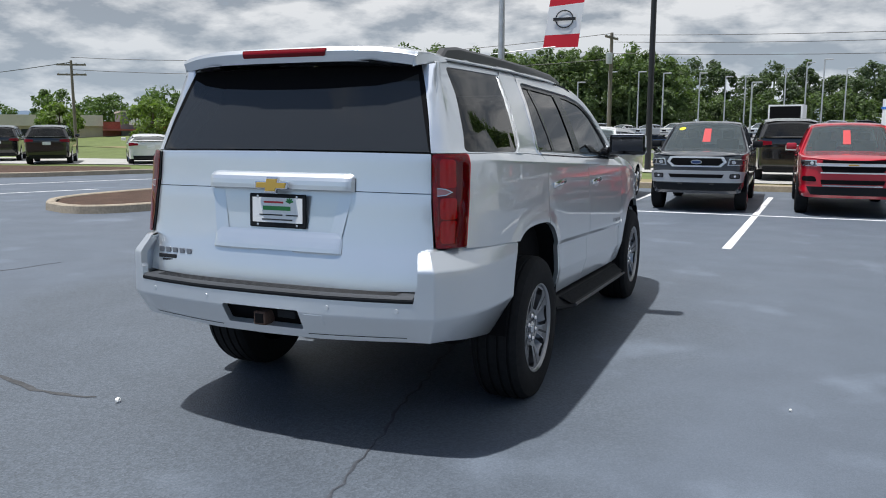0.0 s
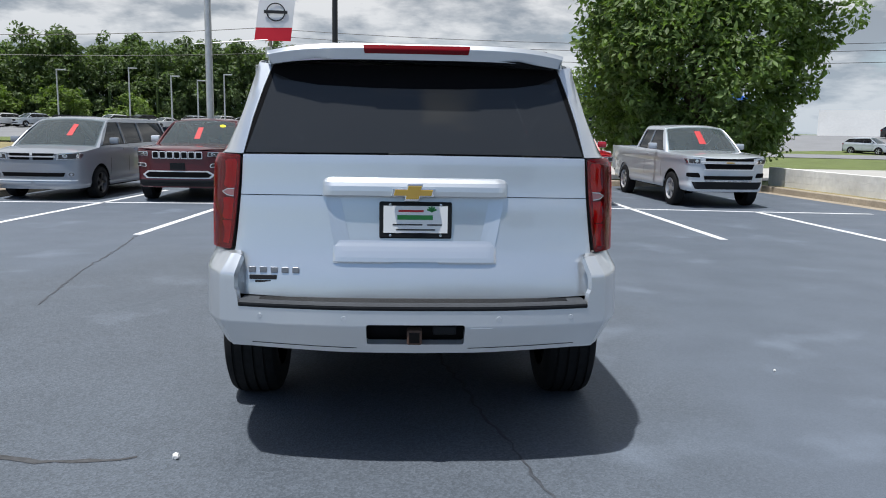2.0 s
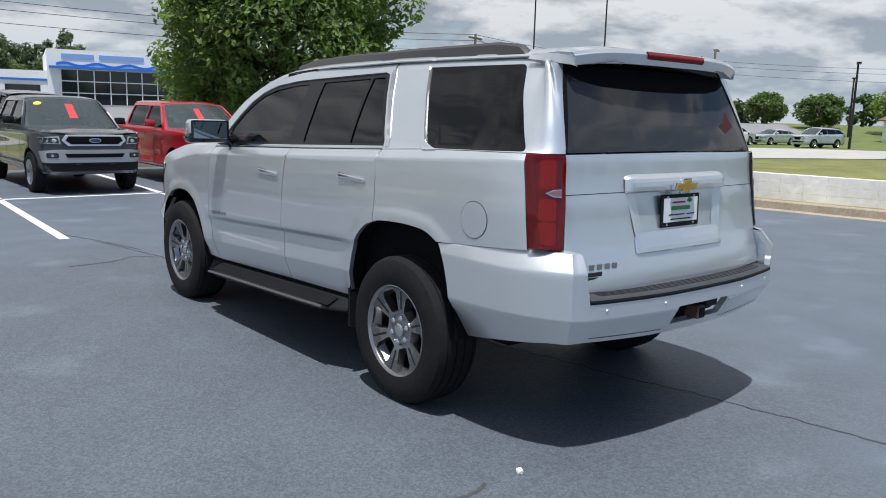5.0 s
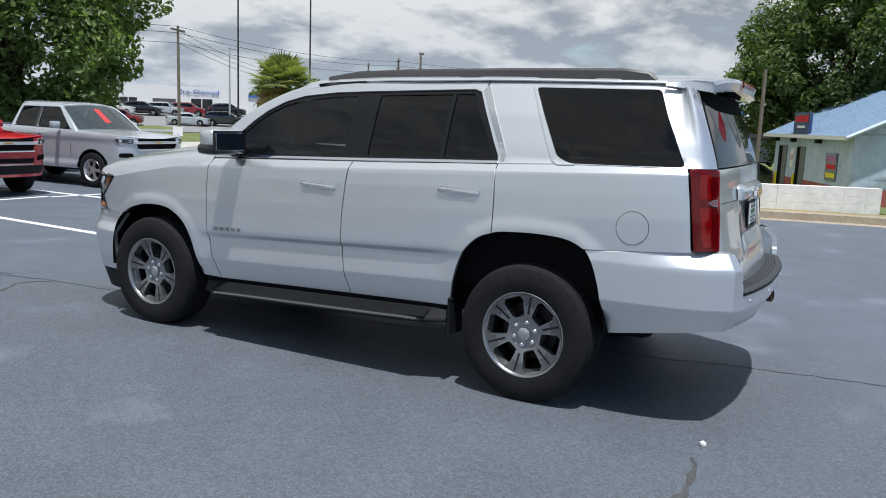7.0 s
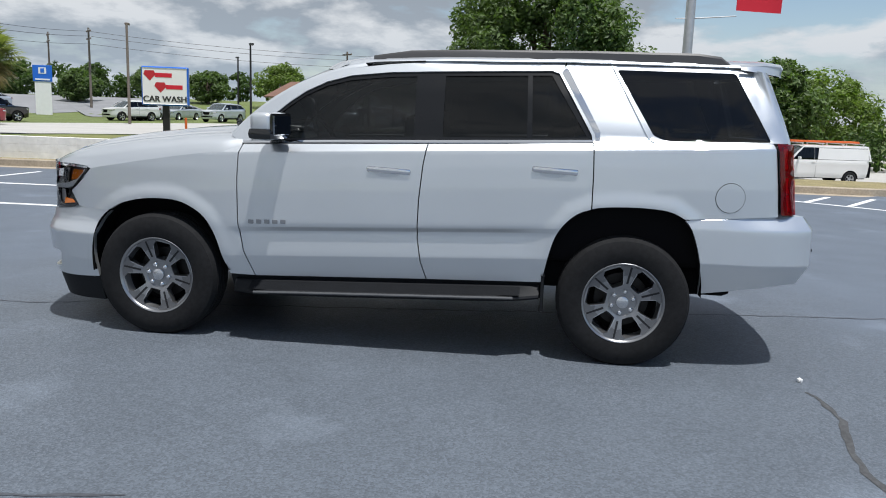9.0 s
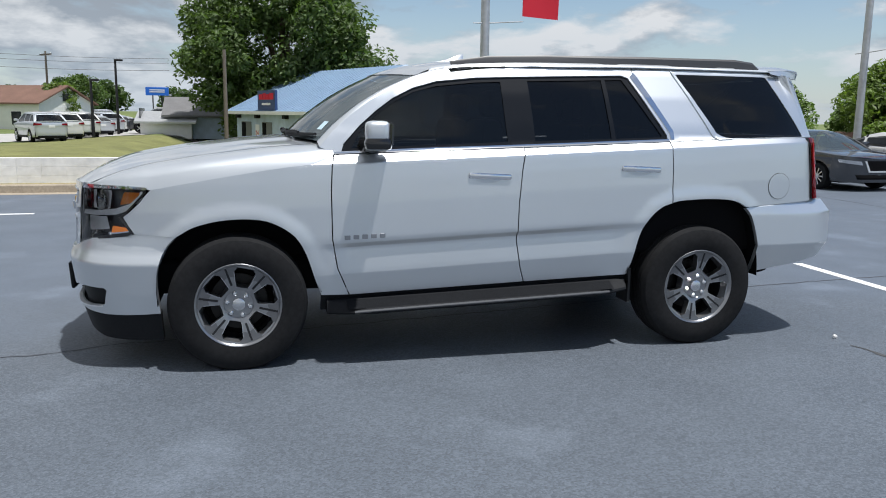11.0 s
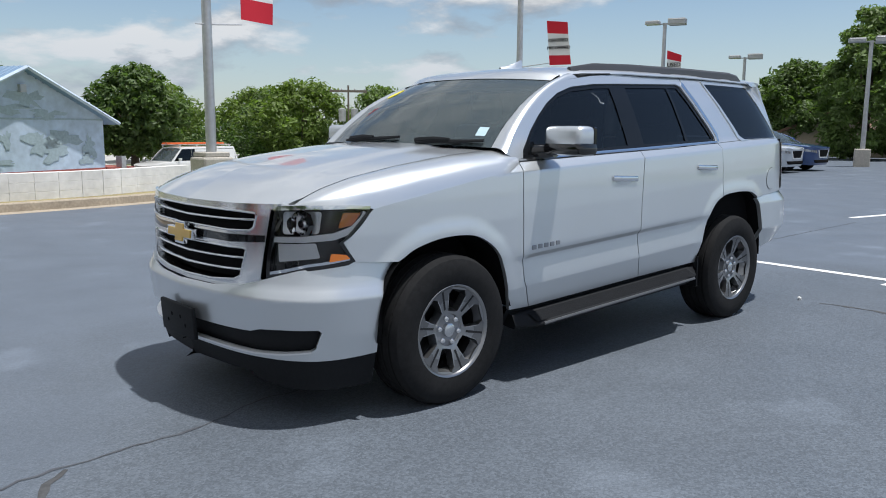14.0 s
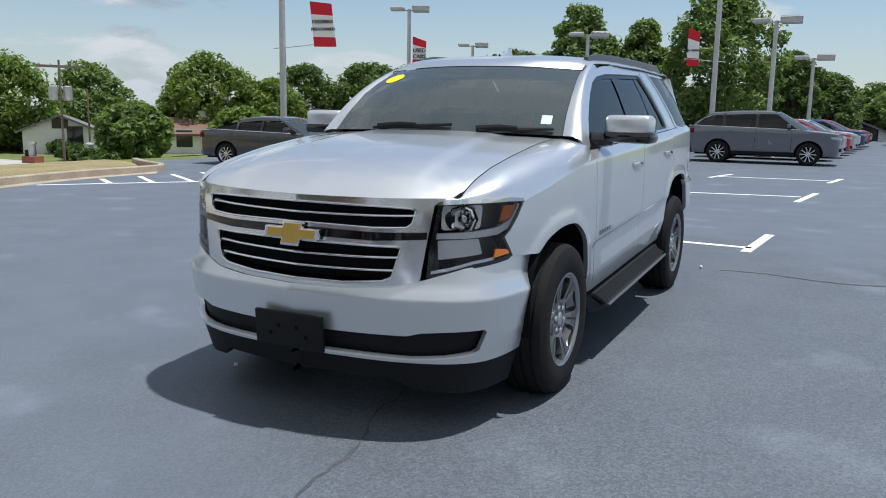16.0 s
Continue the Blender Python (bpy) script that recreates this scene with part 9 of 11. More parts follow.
def tree(name, label, x, y, height, radius, leaf, n_leaf, size, trunk=0.16, base=0.25, shape="round", clumps=90, group="trees", z=None, limbs=9, clump=None):
    z0 = float(land(x, y)) if z is None else z
    t = thing(name, label, "tree", group, at=pose(x, y, z0 - 0.05))
    h0 = height * base
    cl = crown_clumps(h0, height * 0.97, radius, clumps, clump or radius * 0.24, shape)
    bm = bmesh.new()
    bm_tube(bm, [(0, 0, 0), (0.03, 0.02, h0 * 0.6), (-0.03, 0.04, height * 0.5), (0.02, 0.0, height * 0.85)], [trunk * 1.25, trunk, trunk * 0.62, trunk * 0.15], 9)
    for k in range(limbs):
        c = cl[RNG.integers(0, len(cl))]
        zs = h0 * 0.7 + (height * 0.45) * RNG.uniform(0, 1)
        e = np.array(c[:3]) * 0.85
        e[2] = max(e[2], zs + 0.3)
        m = np.array([e[0] * 0.45, e[1] * 0.45, zs * 0.4 + e[2] * 0.6])
        bm_tube(bm, [(0, 0, zs), tuple(m), tuple(e)], [trunk * 0.42, trunk * 0.24, trunk * 0.06], 6)
    part("trunk", bm, BARK, t, "brown trunk and limbs", True, 60)
    v, f = leaves(cl, n_leaf, size, 1.0)
    mesh_part("crown", v, f, leaf, t, "leafy crown")
    return t


# the big pear tree behind the silver pickup
tree("tree", "broad dense green tree behind the parked pickup", 8.15, 16.9, 9.6, 3.2, LEAF_PEAR, 95000, 0.11, 0.20, 0.10, "oval", 460, limbs=18, clump=0.72)
# trees about the car wash
tree("tree", "tall dark broad-leaved tree behind the car wash", 50.3, -1.0, 14.2, 5.7, LEAF_DARK, 82000, 0.20, 0.42, 0.10, "round", 420, limbs=18, clump=1.25)
tree("tree", "round leafy tree beside the car wash", 42.4, -13.9, 6.6, 2.6, LEAF_DARK, 12000, 0.21, 0.24, 0.26, "round", 130, clump=0.65)
for x, y, h, r, lf in ((64, -24, 7.0, 4.2, LEAF_LIGHT), (60, -34, 6.2, 3.4, LEAF_DARK), (67, -36, 6.6, 3.8, LEAF_LIGHT), (50.5, -30.5, 6.6, 3.7, LEAF_LIGHT), (55.0, -42.0, 6.7, 3.2, LEAF_PEAR), (45.5, -43.5, 5.6, 2.3, LEAF_PEAR), (42.0, -42.5, 7.2, 3.5, LEAF_LIGHT), (39.5, -46.0, 5.6, 2.6, LEAF_LIGHT),
                       (41.0, -53.0, 7.0, 3.2, LEAF_DARK), (36.0, -55.0, 7.3, 3.4, LEAF_DARK), (29.5, -58.0, 6.6, 3.4, LEAF_DARK), (33.0, -54.0, 6.8, 3.0, LEAF_DARK), (35.6, -28.8, 3.4, 2.0, LEAF_PEAR), (37.5, -30.6, 3.2, 1.9, LEAF_LIGHT), (29.0, -30.6, 3.0, 1.8, LEAF_LIGHT)):
    tree("tree", "leafy green tree on the far side of the road", x, y, h, r, lf, 11000, 0.22, 0.22, 0.10, "round", 150, "background trees", clump=r * 0.24)
# rows of big trees south of the lot
for x, y, h, r, lf in ((11.4, -38.0, 7.3, 2.2, LEAF_PEAR), (8.1, -39.0, 6.6, 1.6, LEAF_PEAR), (4.0, -38.0, 8.0, 2.9, LEAF_PEAR), (1.2, -50.0, 5.6, 1.8, LEAF_DARK), (-0.6, -56.0, 4.6, 2.3, LEAF_DARK), (-4.6, -62.0, 3.3, 1.9, LEAF_PEAR), (-10.5, -66.0, 4.0, 3.2, LEAF_PEAR), (16.8, -43.0, 5.4, 2.6, LEAF_DARK)):
    tree("tree", "tall dense green tree behind the parked cars", x, y, h, r, lf, 20000, 0.15, 0.22, 0.06, "oval", 220, "south trees", clump=r * 0.22)
for x, y, h, r, lf in ((22.0, -52.0, 6.2, 3.0, LEAF_DARK), (18.5, -56.0, 5.8, 3.0, LEAF_DARK), (26.5, -47.0, 5.8, 2.9, LEAF_DARK), (13.5, -60.0, 5.8, 3.0, LEAF_DARK), (17.5, -48.0, 4.8, 2.4, LEAF_DARK)):
    tree("tree", "leafy green tree behind the lot", x, y, h, r, lf, 6500, 0.25, 0.2, 0.10, "round", 120, "south trees", clump=r * 0.24)
# single trees to the north and west
for x, y, h, r, lf in ((-76.4, 63.5, 4.9, 2.5, LEAF_LIGHT), (-66.0, 67.5, 5.4, 3.0, LEAF_LIGHT), (90, 40, 3.9, 2.4, LEAF_DARK), (100, 52, 4.2, 2.6, LEAF_DARK), (82, 52, 3.6, 2.2, LEAF_DARK), (88, 30, 5.2, 2.8, LEAF_LIGHT), (78, 19, 4.4, 1.9, LEAF_LIGHT), (104, 64, 4.4, 2.8, LEAF_DARK), (95, 20, 4.2, 2.6, LEAF_DARK), (96, 5, 4.4, 2.8, LEAF_LIGHT)):
    tree("tree", "round green tree on the roadside", x, y, h, r, lf, 5200, 0.22, 0.18, 0.14, "round", 80, "background trees", clump=r * 0.26)


def woods(name, label, spots, leaf, shape, per, size, mat_trunk):
    """Far woods: one object of many crowns and trunks."""
    V, F, n = [], [], 0
    for x, y, h, r in spots:
        cl = crown_clumps(h * 0.06, h, r, 34, r * 0.30, "round") if shape == "round" else crown_clumps(h * 0.26, h, r, 34, r * 0.32, "oval")
        z0 = float(land(x, y))
        cl[:, 0] += x
        cl[:, 1] += y
        cl[:, 2] += z0
        v, f = leaves(cl, per, size, 1.0)
        V.append(v)
        F.append(f + n)
        n += len(v)
        for k in range(1):
            w = 0.22
            tv = np.array([(x - w, y, z0), (x + w, y, z0), (x + w * 0.5, y, z0 + h * 0.9), (x - w * 0.5, y, z0 + h * 0.9), (x, y - w, z0), (x, y + w, z0), (x, y + w * 0.5, z0 + h * 0.9), (x, y - w * 0.5, z0 + h * 0.9)])
            V.append(tv)
            F.append(np.array([(0, 1, 2, 3), (4, 5, 6, 7)]) + n)
            n += 8
    ob = mesh_part(name, np.vstack(V), np.vstack(F), leaf)
    return tagged(ob, label, "woods", kind="stuff")


spots = []
for k in range(120):
    u = k / 119
    x = -73 + 59 * u + RNG.uniform(-1.5, 1.5)
    y = 100 + 24 * u + RNG.uniform(-3, 12)
    spots.append((x, y, float(np.interp(u, [0, 0.12, 0.35, 0.85, 1], [5.0, 6.5, 11.5, 11.8, 10.0])) + RNG.uniform(-1.2, 1.4), RNG.uniform(2.8, 4.0)))
woods("woods", "dark mixed woods behind the northern car lots", spots, LEAF_WOODS, "round", 1500, 0.34, BARK)
spots = [(-72 + 4.2 * k + RNG.uniform(-2, 2), 92 + 1.6 * k + RNG.uniform(-2, 2), RNG.uniform(3.0, 5.5), RNG.uniform(2.2, 3.4)) for k in range(9)]
woods("shrub_belt", "bright green shrubs at the edge of the woods", spots, LEAF_LIGHT, "round", 1100, 0.30, BARK)
spots = [(-15 + 2.3 * k + RNG.uniform(-1, 1), 150 + RNG.uniform(-5, 8), RNG.uniform(9, 13.0), RNG.uniform(2.4, 3.6)) for k in range(24)]
woods("undergrowth", "dense lower trees in front of the tall pines", [(-17 + 2.3 * k + RNG.uniform(-1, 1), 145 + RNG.uniform(-3, 3), RNG.uniform(5.0, 7.5), RNG.uniform(2.8, 3.8)) for k in range(26)], LEAF_WOODS, "round", 1300, 0.32, BARK)
woods("pine_woods", "tall dark pines behind the northern dealership", spots, LEAF_PINE, "pine", 2400, 0.32, BARK)
spots = [(-165 + 4.5 * k + RNG.uniform(-2, 2), 128 + 0.9 * k * 0.4 + RNG.uniform(-5, 8), RNG.uniform(6, 9), RNG.uniform(3, 5)) for k in range(22)]
woods("woods", "low green tree line beyond the western shops", spots, LEAF_DARK, "round", 900, 0.48, BARK)
spots = [(95 + 3.2 * k * 0.5 + RNG.uniform(-2, 2), 92 - 4.6 * k + RNG.uniform(-3, 3), RNG.uniform(2.6, 4.6), RNG.uniform(2.0, 3.2)) for k in range(26)]
woods("woods", "green tree line along the eastern road", spots, LEAF_HEDGE, "round", 900, 0.36, BARK)
spots = [(52 + 1.6 * k * 0.1 + RNG.uniform(-1, 1), -22 - 1.7 * k, RNG.uniform(2.4, 3.4), RNG.uniform(1.6, 2.2)) for k in range(8)]
spots += [(30 + 1.5 * k, -22.0 - 0.9 * k - (k % 2) * 0.4, RNG.uniform(0.5, 0.9), RNG.uniform(0.6, 0.8)) for k in range(15)]
woods("hedge", "clipped green hedge along the yard", spots, LEAF_HEDGE, "round", 420, 0.22, BARK)
spots = [(20 - 1.6 * k + RNG.uniform(-0.6, 0.6), -70 - 0.8 * k, RNG.uniform(4.2, 5.6) - 0.06 * k, RNG.uniform(1.8, 2.6)) for k in range(26)]
woods("woods", "green tree line at the south end of the lot", spots, LEAF_DARK, "round", 1100, 0.28, BARK)
# low far hills, with the blue of distance haze put into their colour
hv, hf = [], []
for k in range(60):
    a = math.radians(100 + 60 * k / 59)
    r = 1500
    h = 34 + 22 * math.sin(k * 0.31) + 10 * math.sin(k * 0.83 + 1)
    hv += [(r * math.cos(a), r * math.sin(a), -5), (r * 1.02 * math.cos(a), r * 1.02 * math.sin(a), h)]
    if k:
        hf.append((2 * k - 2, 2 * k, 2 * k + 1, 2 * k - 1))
tagged(mesh_part("backdrop_hills", hv, hf, material("painted_haze_hill", (0.17, 0.23, 0.31), 0.9, grain=(0.02, 0.1, 0.004, 0.1))), "low hills on the horizon, distance haze painted in blue", "hills", kind="structure")

# palm
palm = thing("palm_tree", "cabbage palm with fan-shaped fronds and a dry skirt", "palm tree", at=pose(25.0, 21.9, float(land(25, 21.9)) - 0.05) @ Matrix.Scale(1.06, 4))
bm = bmesh.new()
bm_tube(bm, [(0, 0, 0), (0.03, 0, 1.0), (0.08, 0.02, 2.0), (0.06, 0.02, 2.9)], [0.17, 0.14, 0.17, 0.22], 10)
part("trunk", bm, BARK, palm, "grey fibrous palm trunk", True, 60)
bm = bmesh.new()
for k in range(40):
    a, z = 2.4 * k, 1.9 + 1.0 * (k / 40)
    bm_tube(bm, [(0.17 * math.cos(a), 0.17 * math.sin(a), z), (0.30 * math.cos(a), 0.30 * math.sin(a), z + 0.16), (0.36 * math.cos(a), 0.36 * math.sin(a), z + 0.36)], [0.045, 0.035, 0.012], 4)
part("boot", bm, BARK, palm, "cut frond stubs", False)


def fan(bm_list, a, el, length, reach):
    V, F = bm_list
    d = np.array([math.cos(a) * math.cos(el), math.sin(a) * math.cos(el), math.sin(el)])
    side = np.array([-math.sin(a), math.cos(a), 0])
    upv = np.cross(d, side) * -1
    root = np.array([0.06, 0.02, 2.85])
    hub = root + d * reach
    n = len(V)
    w = 0.02
    V += [root - side * w, root + side * w, hub + side * w, hub - side * w]
    F.append((n, n + 1, n + 2, n + 3))
    for k in range(23):
        b = math.radians(-112 + 224 * k / 22)
        dirv = d * math.cos(b) + side * math.sin(b)
        ln = length * (0.72 + 0.28 * math.cos(b)) * RNG.uniform(0.88, 1.1)
        mid = hub + dirv * ln * 0.55 + np.array([0, 0, 0.03])
        tip = hub + dirv * ln + np.array([0, 0, -0.12 * ln - 0.05 * abs(math.sin(b))])
        ww = 0.045
        pr = np.cross(dirv, upv)
        pr = pr / max(np.linalg.norm(pr), 1e-6)
        n = len(V)
        V += [hub, mid - pr * ww, tip, mid + pr * ww]
        F.append((n, n + 1, n + 2, n + 3))


green, dry = ([], []), ([], [])
for k in range(54):
    a = 2.39996 * k
    el = math.radians(86 - 96 * (k / 53))
    fan(green, a, el, RNG.uniform(0.72, 0.95), RNG.uniform(0.75, 1.10))
for k in range(34):
    fan(dry, 2.39996 * k + 1, math.radians(-4 - 46 * (k / 33)), RNG.uniform(0.62, 0.85), RNG.uniform(0.6, 0.9))
mesh_part("crown", green[0], green[1], LEAF_PALM, palm, "green fan fronds")
mesh_part("dry_skirt", dry[0], dry[1], LEAF_PALM_DRY, palm, "dry brown fronds")
spots = [(107.5 + 0.78 * k + RNG.uniform(-1, 1), 95.5 - 0.86 * k + RNG.uniform(-2, 2), RNG.uniform(5.0, 6.6), RNG.uniform(2.2, 3.0)) for k in range(15)]
woods("woods", "dark green trees beyond the eastern car lot", spots, LEAF_DARK, "round", 1300, 0.30, BARK)


# ---- poles, flags, signs ----
def flag_pole(x, y, arm_dir, arm, z_arm, label, concrete=False, radius=0.10, height=11.0):
    p = thing("flag_pole", label, "pole", "flag poles", at=pose(x, y, float(land(x, y))))
    foot = 0.85 if concrete else 0.0
    tube("pole", [(0, 0, foot), (0, 0, height)], [radius, radius * 0.7], GALV, p, "grey steel pole", 14)
    if concrete:
        bm = bm_box(bmesh.new(), -0.36, 0.36, -0.36, 0.36, 0.12, 0.74, 0.05, 2)
        part("footing", bm, CONCRETE, p, "square weathered concrete footing", False)
        bm = bm_box(bmesh.new(), -0.30, 0.30, -0.30, 0.30, 0.74, 0.85, 0.02, 1)
        part("footing_cap", bm, CONCRETE, p)
        bm = bm_box(bmesh.new(), -0.39, 0.39, -0.39, 0.39, -0.05, 0.13, 0.02, 1)
        part("footing_base", bm, KERB, p, "brown footing base")
    ax, ay = arm_dir
    tube("arm", [(-0.35 * ax, -0.35 * ay, z_arm - 0.02), (0, 0, z_arm), (arm * ax, arm * ay, z_arm + 0.12)], [0.012, 0.018, 0.014], GALV, p, "thin flag arm", 6)
    return p


def banner(x, y, z, w, h, yaw, label, lines, skew=0.25, group="flags", lean=0.0):
    """A hanging banner: red ends, white field, waving a little, with its lettering."""
    b = thing("flag", label, "flag", group, at=pose(x, y, z, 0, 0, yaw))
    wave = lambda u, v: 0.035 * np.sin(2.4 * u / w + 3.0 * v / h) * (u / w)
    place = lambda u, v: np.stack([np.asarray(u, float) + lean * np.asarray(v, float), wave(np.asarray(u, float), np.asarray(v, float)), np.asarray(v, float) + skew * np.asarray(u, float) * (np.asarray(v, float) / h)], -1)
    for nm, v0, v1, mt in (("lower_band", 0, 0.22 * h, FLAG_RED), ("field", 0.22 * h, 0.72 * h, FLAG_WHITE), ("upper_band", 0.72 * h, h, FLAG_RED)):
        panel(nm, [(0, v0), (w, v0), (w, v1), (0, v1)], place, mt, b, "", step=0.12, depth=0.006)
    for t, size, v in lines:
        for dx in (-0.006, 0.006):
            writing("lettering", t, size, BLACK_INK, b, pose(w * 0.5 + lean * v + dx, float(wave(w * 0.5, v)) - 0.035 - 0.03 * abs(dx), v + skew * w * 0.5 * v / h, 90, 0, 0), "bold black lettering")
    return b


flag_pole(-5.3, 15.95, (1, 0), 1.55, 3.62, "tall grey flag pole behind the parked row")
nf = banner(-4.10, 15.95, 3.72, 0.95, 1.50, 4, "red and white flag with a plain round emblem", (), 0.10, lean=0.14)
panel("emblem", ring(0.575, 0.74, 0.25, 0.24, 0.030, 28), lambda u, v: np.stack([np.asarray(u, float), np.asarray(u, float) * 0.0 + 0.03 - 0.045, np.asarray(v, float)], -1), BLACK_INK, nf, "plain dark ring", step=0.2, depth=0.004)
box("emblem_bar", 0.27, 0.88, -0.03, -0.02, 0.70, 0.78, BLACK_INK, nf, "plain dark bar")
flag_pole(12.85, -4.05, (0.36, -0.93), 1.15, 3.62, "tall grey flag pole on a concrete footing", True, 0.115)
banner(13.25, -5.1, 3.86, 1.15, 2.2, -70, "red and white flag on the pole by the wall", (), 0.05)
flag_pole(14.4, -15.9, (-0.75, -0.35), 1.25, 3.42, "tall grey flag pole in the lot", True, 0.11)
banner(13.47, -16.34, 3.47, 0.75, 1.42, 195, "red and white flag lettered CERTIFIED PRE-OWNED", (("CERTIFIED", 0.152, 0.80), ("PRE-OWNED", 0.140, 0.56)), -0.12, lean=-0.10)
flag_pole(2.75, -28.2, (1, 0.05), 1.2, 3.62, "tall grey flag pole beside the parked cars", True, 0.11)
banner(3.85, -28.15, 3.45, 0.45, 1.5, 180, "furled red and white flag", (("PRE-OWNED", 0.11, 0.65),), -0.5)


def lot_lamp(x, y, h, label, heads=2, yaw=0.0, mat=GALV, head_mat=None):
    p = thing("street_lamp", label, "lamp", "lot lamps", at=pose(x, y, float(land(x, y)), 0, 0, yaw))
    tube("pole", [(0, 0, 0), (0, 0, h)], [0.10, 0.075], mat, p, "", 10)
    for sx in ((-1, 1) if heads == 2 else (1,)):
        box("arm", 0, sx * 0.22, -0.03, 0.03, h - 0.07, h - 0.02, mat, p)
        box("lamp_head", sx * 0.20, sx * 0.82, -0.19, 0.19, h - 0.07, h + 0.11, head_mat or GALV, p, "box lamp head", 0.05)
    bm = bm_box(bmesh.new(), -0.28, 0.28, -0.28, 0.28, -0.05, 0.7, 0.04, 2)
    part("footing", bm, CONCRETE, p, "concrete footing")
    return p


lot_lamp(15.5, -26.2, 5.9, "tall grey twin-head lot lamp", yaw=20)
banner(15.2, -26.0, 3.46, 0.62, 1.25, 195, "red and white flag lettered USED CARS", (("USED", 0.24, 0.70), ("CARS", 0.24, 0.42)), -0.35)
lot_lamp(17.3, -36.8, 5.35, "tall grey twin-head lot lamp", yaw=20)
lot_lamp(0.55, -27.28, 5.0, "tall grey twin-head lot lamp", yaw=-5)
lot_lamp(-0.45, -35.65, 4.2, "tall grey twin-head lot lamp", yaw=-5)
lot_lamp(8.4, -29.6, 4.9, "tall grey twin-head lot lamp", yaw=25)
p = thing("pole", "tall black painted steel pole beyond the parked row", "pole", at=pose(-3.0, 27.7, float(land(-3, 27.7))))
tube("shaft", [(0, 0, 0), (0, 0, 11)], [0.13, 0.10], BLACK_POLE, p, "", 12)


def utility_pole(x, y, h, label, arms=1, yaw=0.0, transformers=0, r=0.14):
    p = thing("utility_pole", label, "pole", "utility poles", at=pose(x, y, float(land(x, y)), 0, 0, yaw))
    tube("shaft", [(0, 0, 0), (0, 0, h)], [r, r * 0.7], WOOD_POLE, p, "", 10)
    for k in range(arms):
        z = h - 0.35 - 0.8 * k
        box("cross_arm", -1.15, 1.15, -0.06, 0.06, z - 0.07, z + 0.07, WOOD_POLE, p)
        for q in (-1.05, -0.4, 0.4, 1.05):
            lathe("insulator", [(0.07, 0.0), (0.07, 0.05), (0.14, 0.05), (0.18, 0.02), (0.18, 0.0)], GALV, p, "", 8, "z", (q, 0, z))
    for k in range(transformers):
        lathe("transformer", [(0, 0), (0, 0.22), (0.75, 0.24), (0.8, 0.1), (0.8, 0)], GALV, p, "grey transformer can", 14, "z", ((-0.38, 0.38, 0.0)[k], 0.0, h - 2.2))
    return p


utility_pole(-9.8, 52.9, 8.9, "tall wooden utility pole with a transformer", 1, 80, 1, 0.17)
utility_pole(43.3, 48.0, 8.8, "wooden utility pole across the road", 1, 20)
utility_pole(76.2, 47.2, 8.4, "wooden utility pole across the road", 2, 40)
utility_pole(92, 62, 8.0, "wooden utility pole across the road", 2, 40)
utility_pole(88, 22, 7.0, "wooden utility pole across the road", 1, 40)
utility_pole(-52.5, 44.0, 7.6, "wooden utility pole beside the western road", 2, 30)
utility_pole(37.2, -25.3, 5.7, "wooden utility pole with transformers before the houses", 1, 60, 2, 0.08)
utility_pole(36.4, -26.4, 4.1, "short wooden pole by the houses", 0, 0, r=0.06)
utility_pole(41.5, 2.6, 6.6, "old wooden lamp pole beside the car wash", 0, 0, r=0.13)


def wire(a, b, sag, r=0.012):
    pts = []
    for k in range(13):
        t = k / 12
        q = Vector(a).lerp(Vector(b), t)
        q.z -= sag * 4 * t * (1 - t)
        pts.append(q)
    return tagged(tube("cable", pts, r, BLACK_POLE, None, "", 4), "thin black overhead power cable", "cable", "overhead cables")


wire((-52.5, 44.0, 7.4), (-9.8, 52.9, 8.4), 0.9, 0.022)
wire((-52.5, 44.0, 6.4), (-9.8, 52.9, 6.6), 0.7, 0.022)
for dz in (0.0, 0.5, 1.3):
    wire((-9.8, 52.9, 8.3 - dz), (43.3, 48.0, 8.3 - dz), 0.8, 0.018)
    wire((43.3, 48.0, 8.3 - dz), (76.2, 47.2, 8.2 - dz), 0.7, 0.018)
    wire((76.2, 47.2, 8.2 - dz), (92, 10, 7.4 - dz), 0.7, 0.02)
for k in range(3):
    wire((43.3, 48.0, 8.0 - 0.5 * k), (110, 90, 9 - 0.6 * k), 1.0, 0.022)
wire((-140, 60, 7), (-52.5, 44.0, 7.0), 0.9, 0.03)


def lamp_post(x, y, h, label, mat=GALV, arm=1.0, yaw=0.0):
    p = thing("street_lamp", label, "lamp", "far lot lamps", at=pose(x, y, float(land(x, y)), 0, 0, yaw))
    tube("pole", [(0, 0, 0), (0, 0, h)], [0.11, 0.08], mat, p, "", 8)
    box("lamp_head", -0.05, arm, -0.14, 0.14, h - 0.06, h + 0.08, mat, p, "flat lamp head", 0.03)
    return p


for x, y, h in ((-47, 78, 5.6), (-38, 84, 7.2), (-33, 92, 7.4), (-27.5, 90, 6.6), (-26, 96, 6.0), (-22.5, 95, 6.8), (-18.0, 92, 8.0), (-16.5, 104, 8.0), (-13, 102, 7.6), (-9.5, 112, 8.2), (-6.5, 118, 8.0), (-4.0, 122, 8.2), (1.5, 108, 8.2), (4.0, 112, 9.2), (6.0, 110, 9.4), (9.0, 116, 8.6), (15.0, 96, 6.4), (-1.5, 84, 6.6)):
    lamp_post(x, y, h, "tall pale lot lamp among far parked cars")
lamp_post(48.9, 28.3, 7.0, "weathered lamp pole with a floodlight by the road", WOOD_POLE, 0.7, 20)
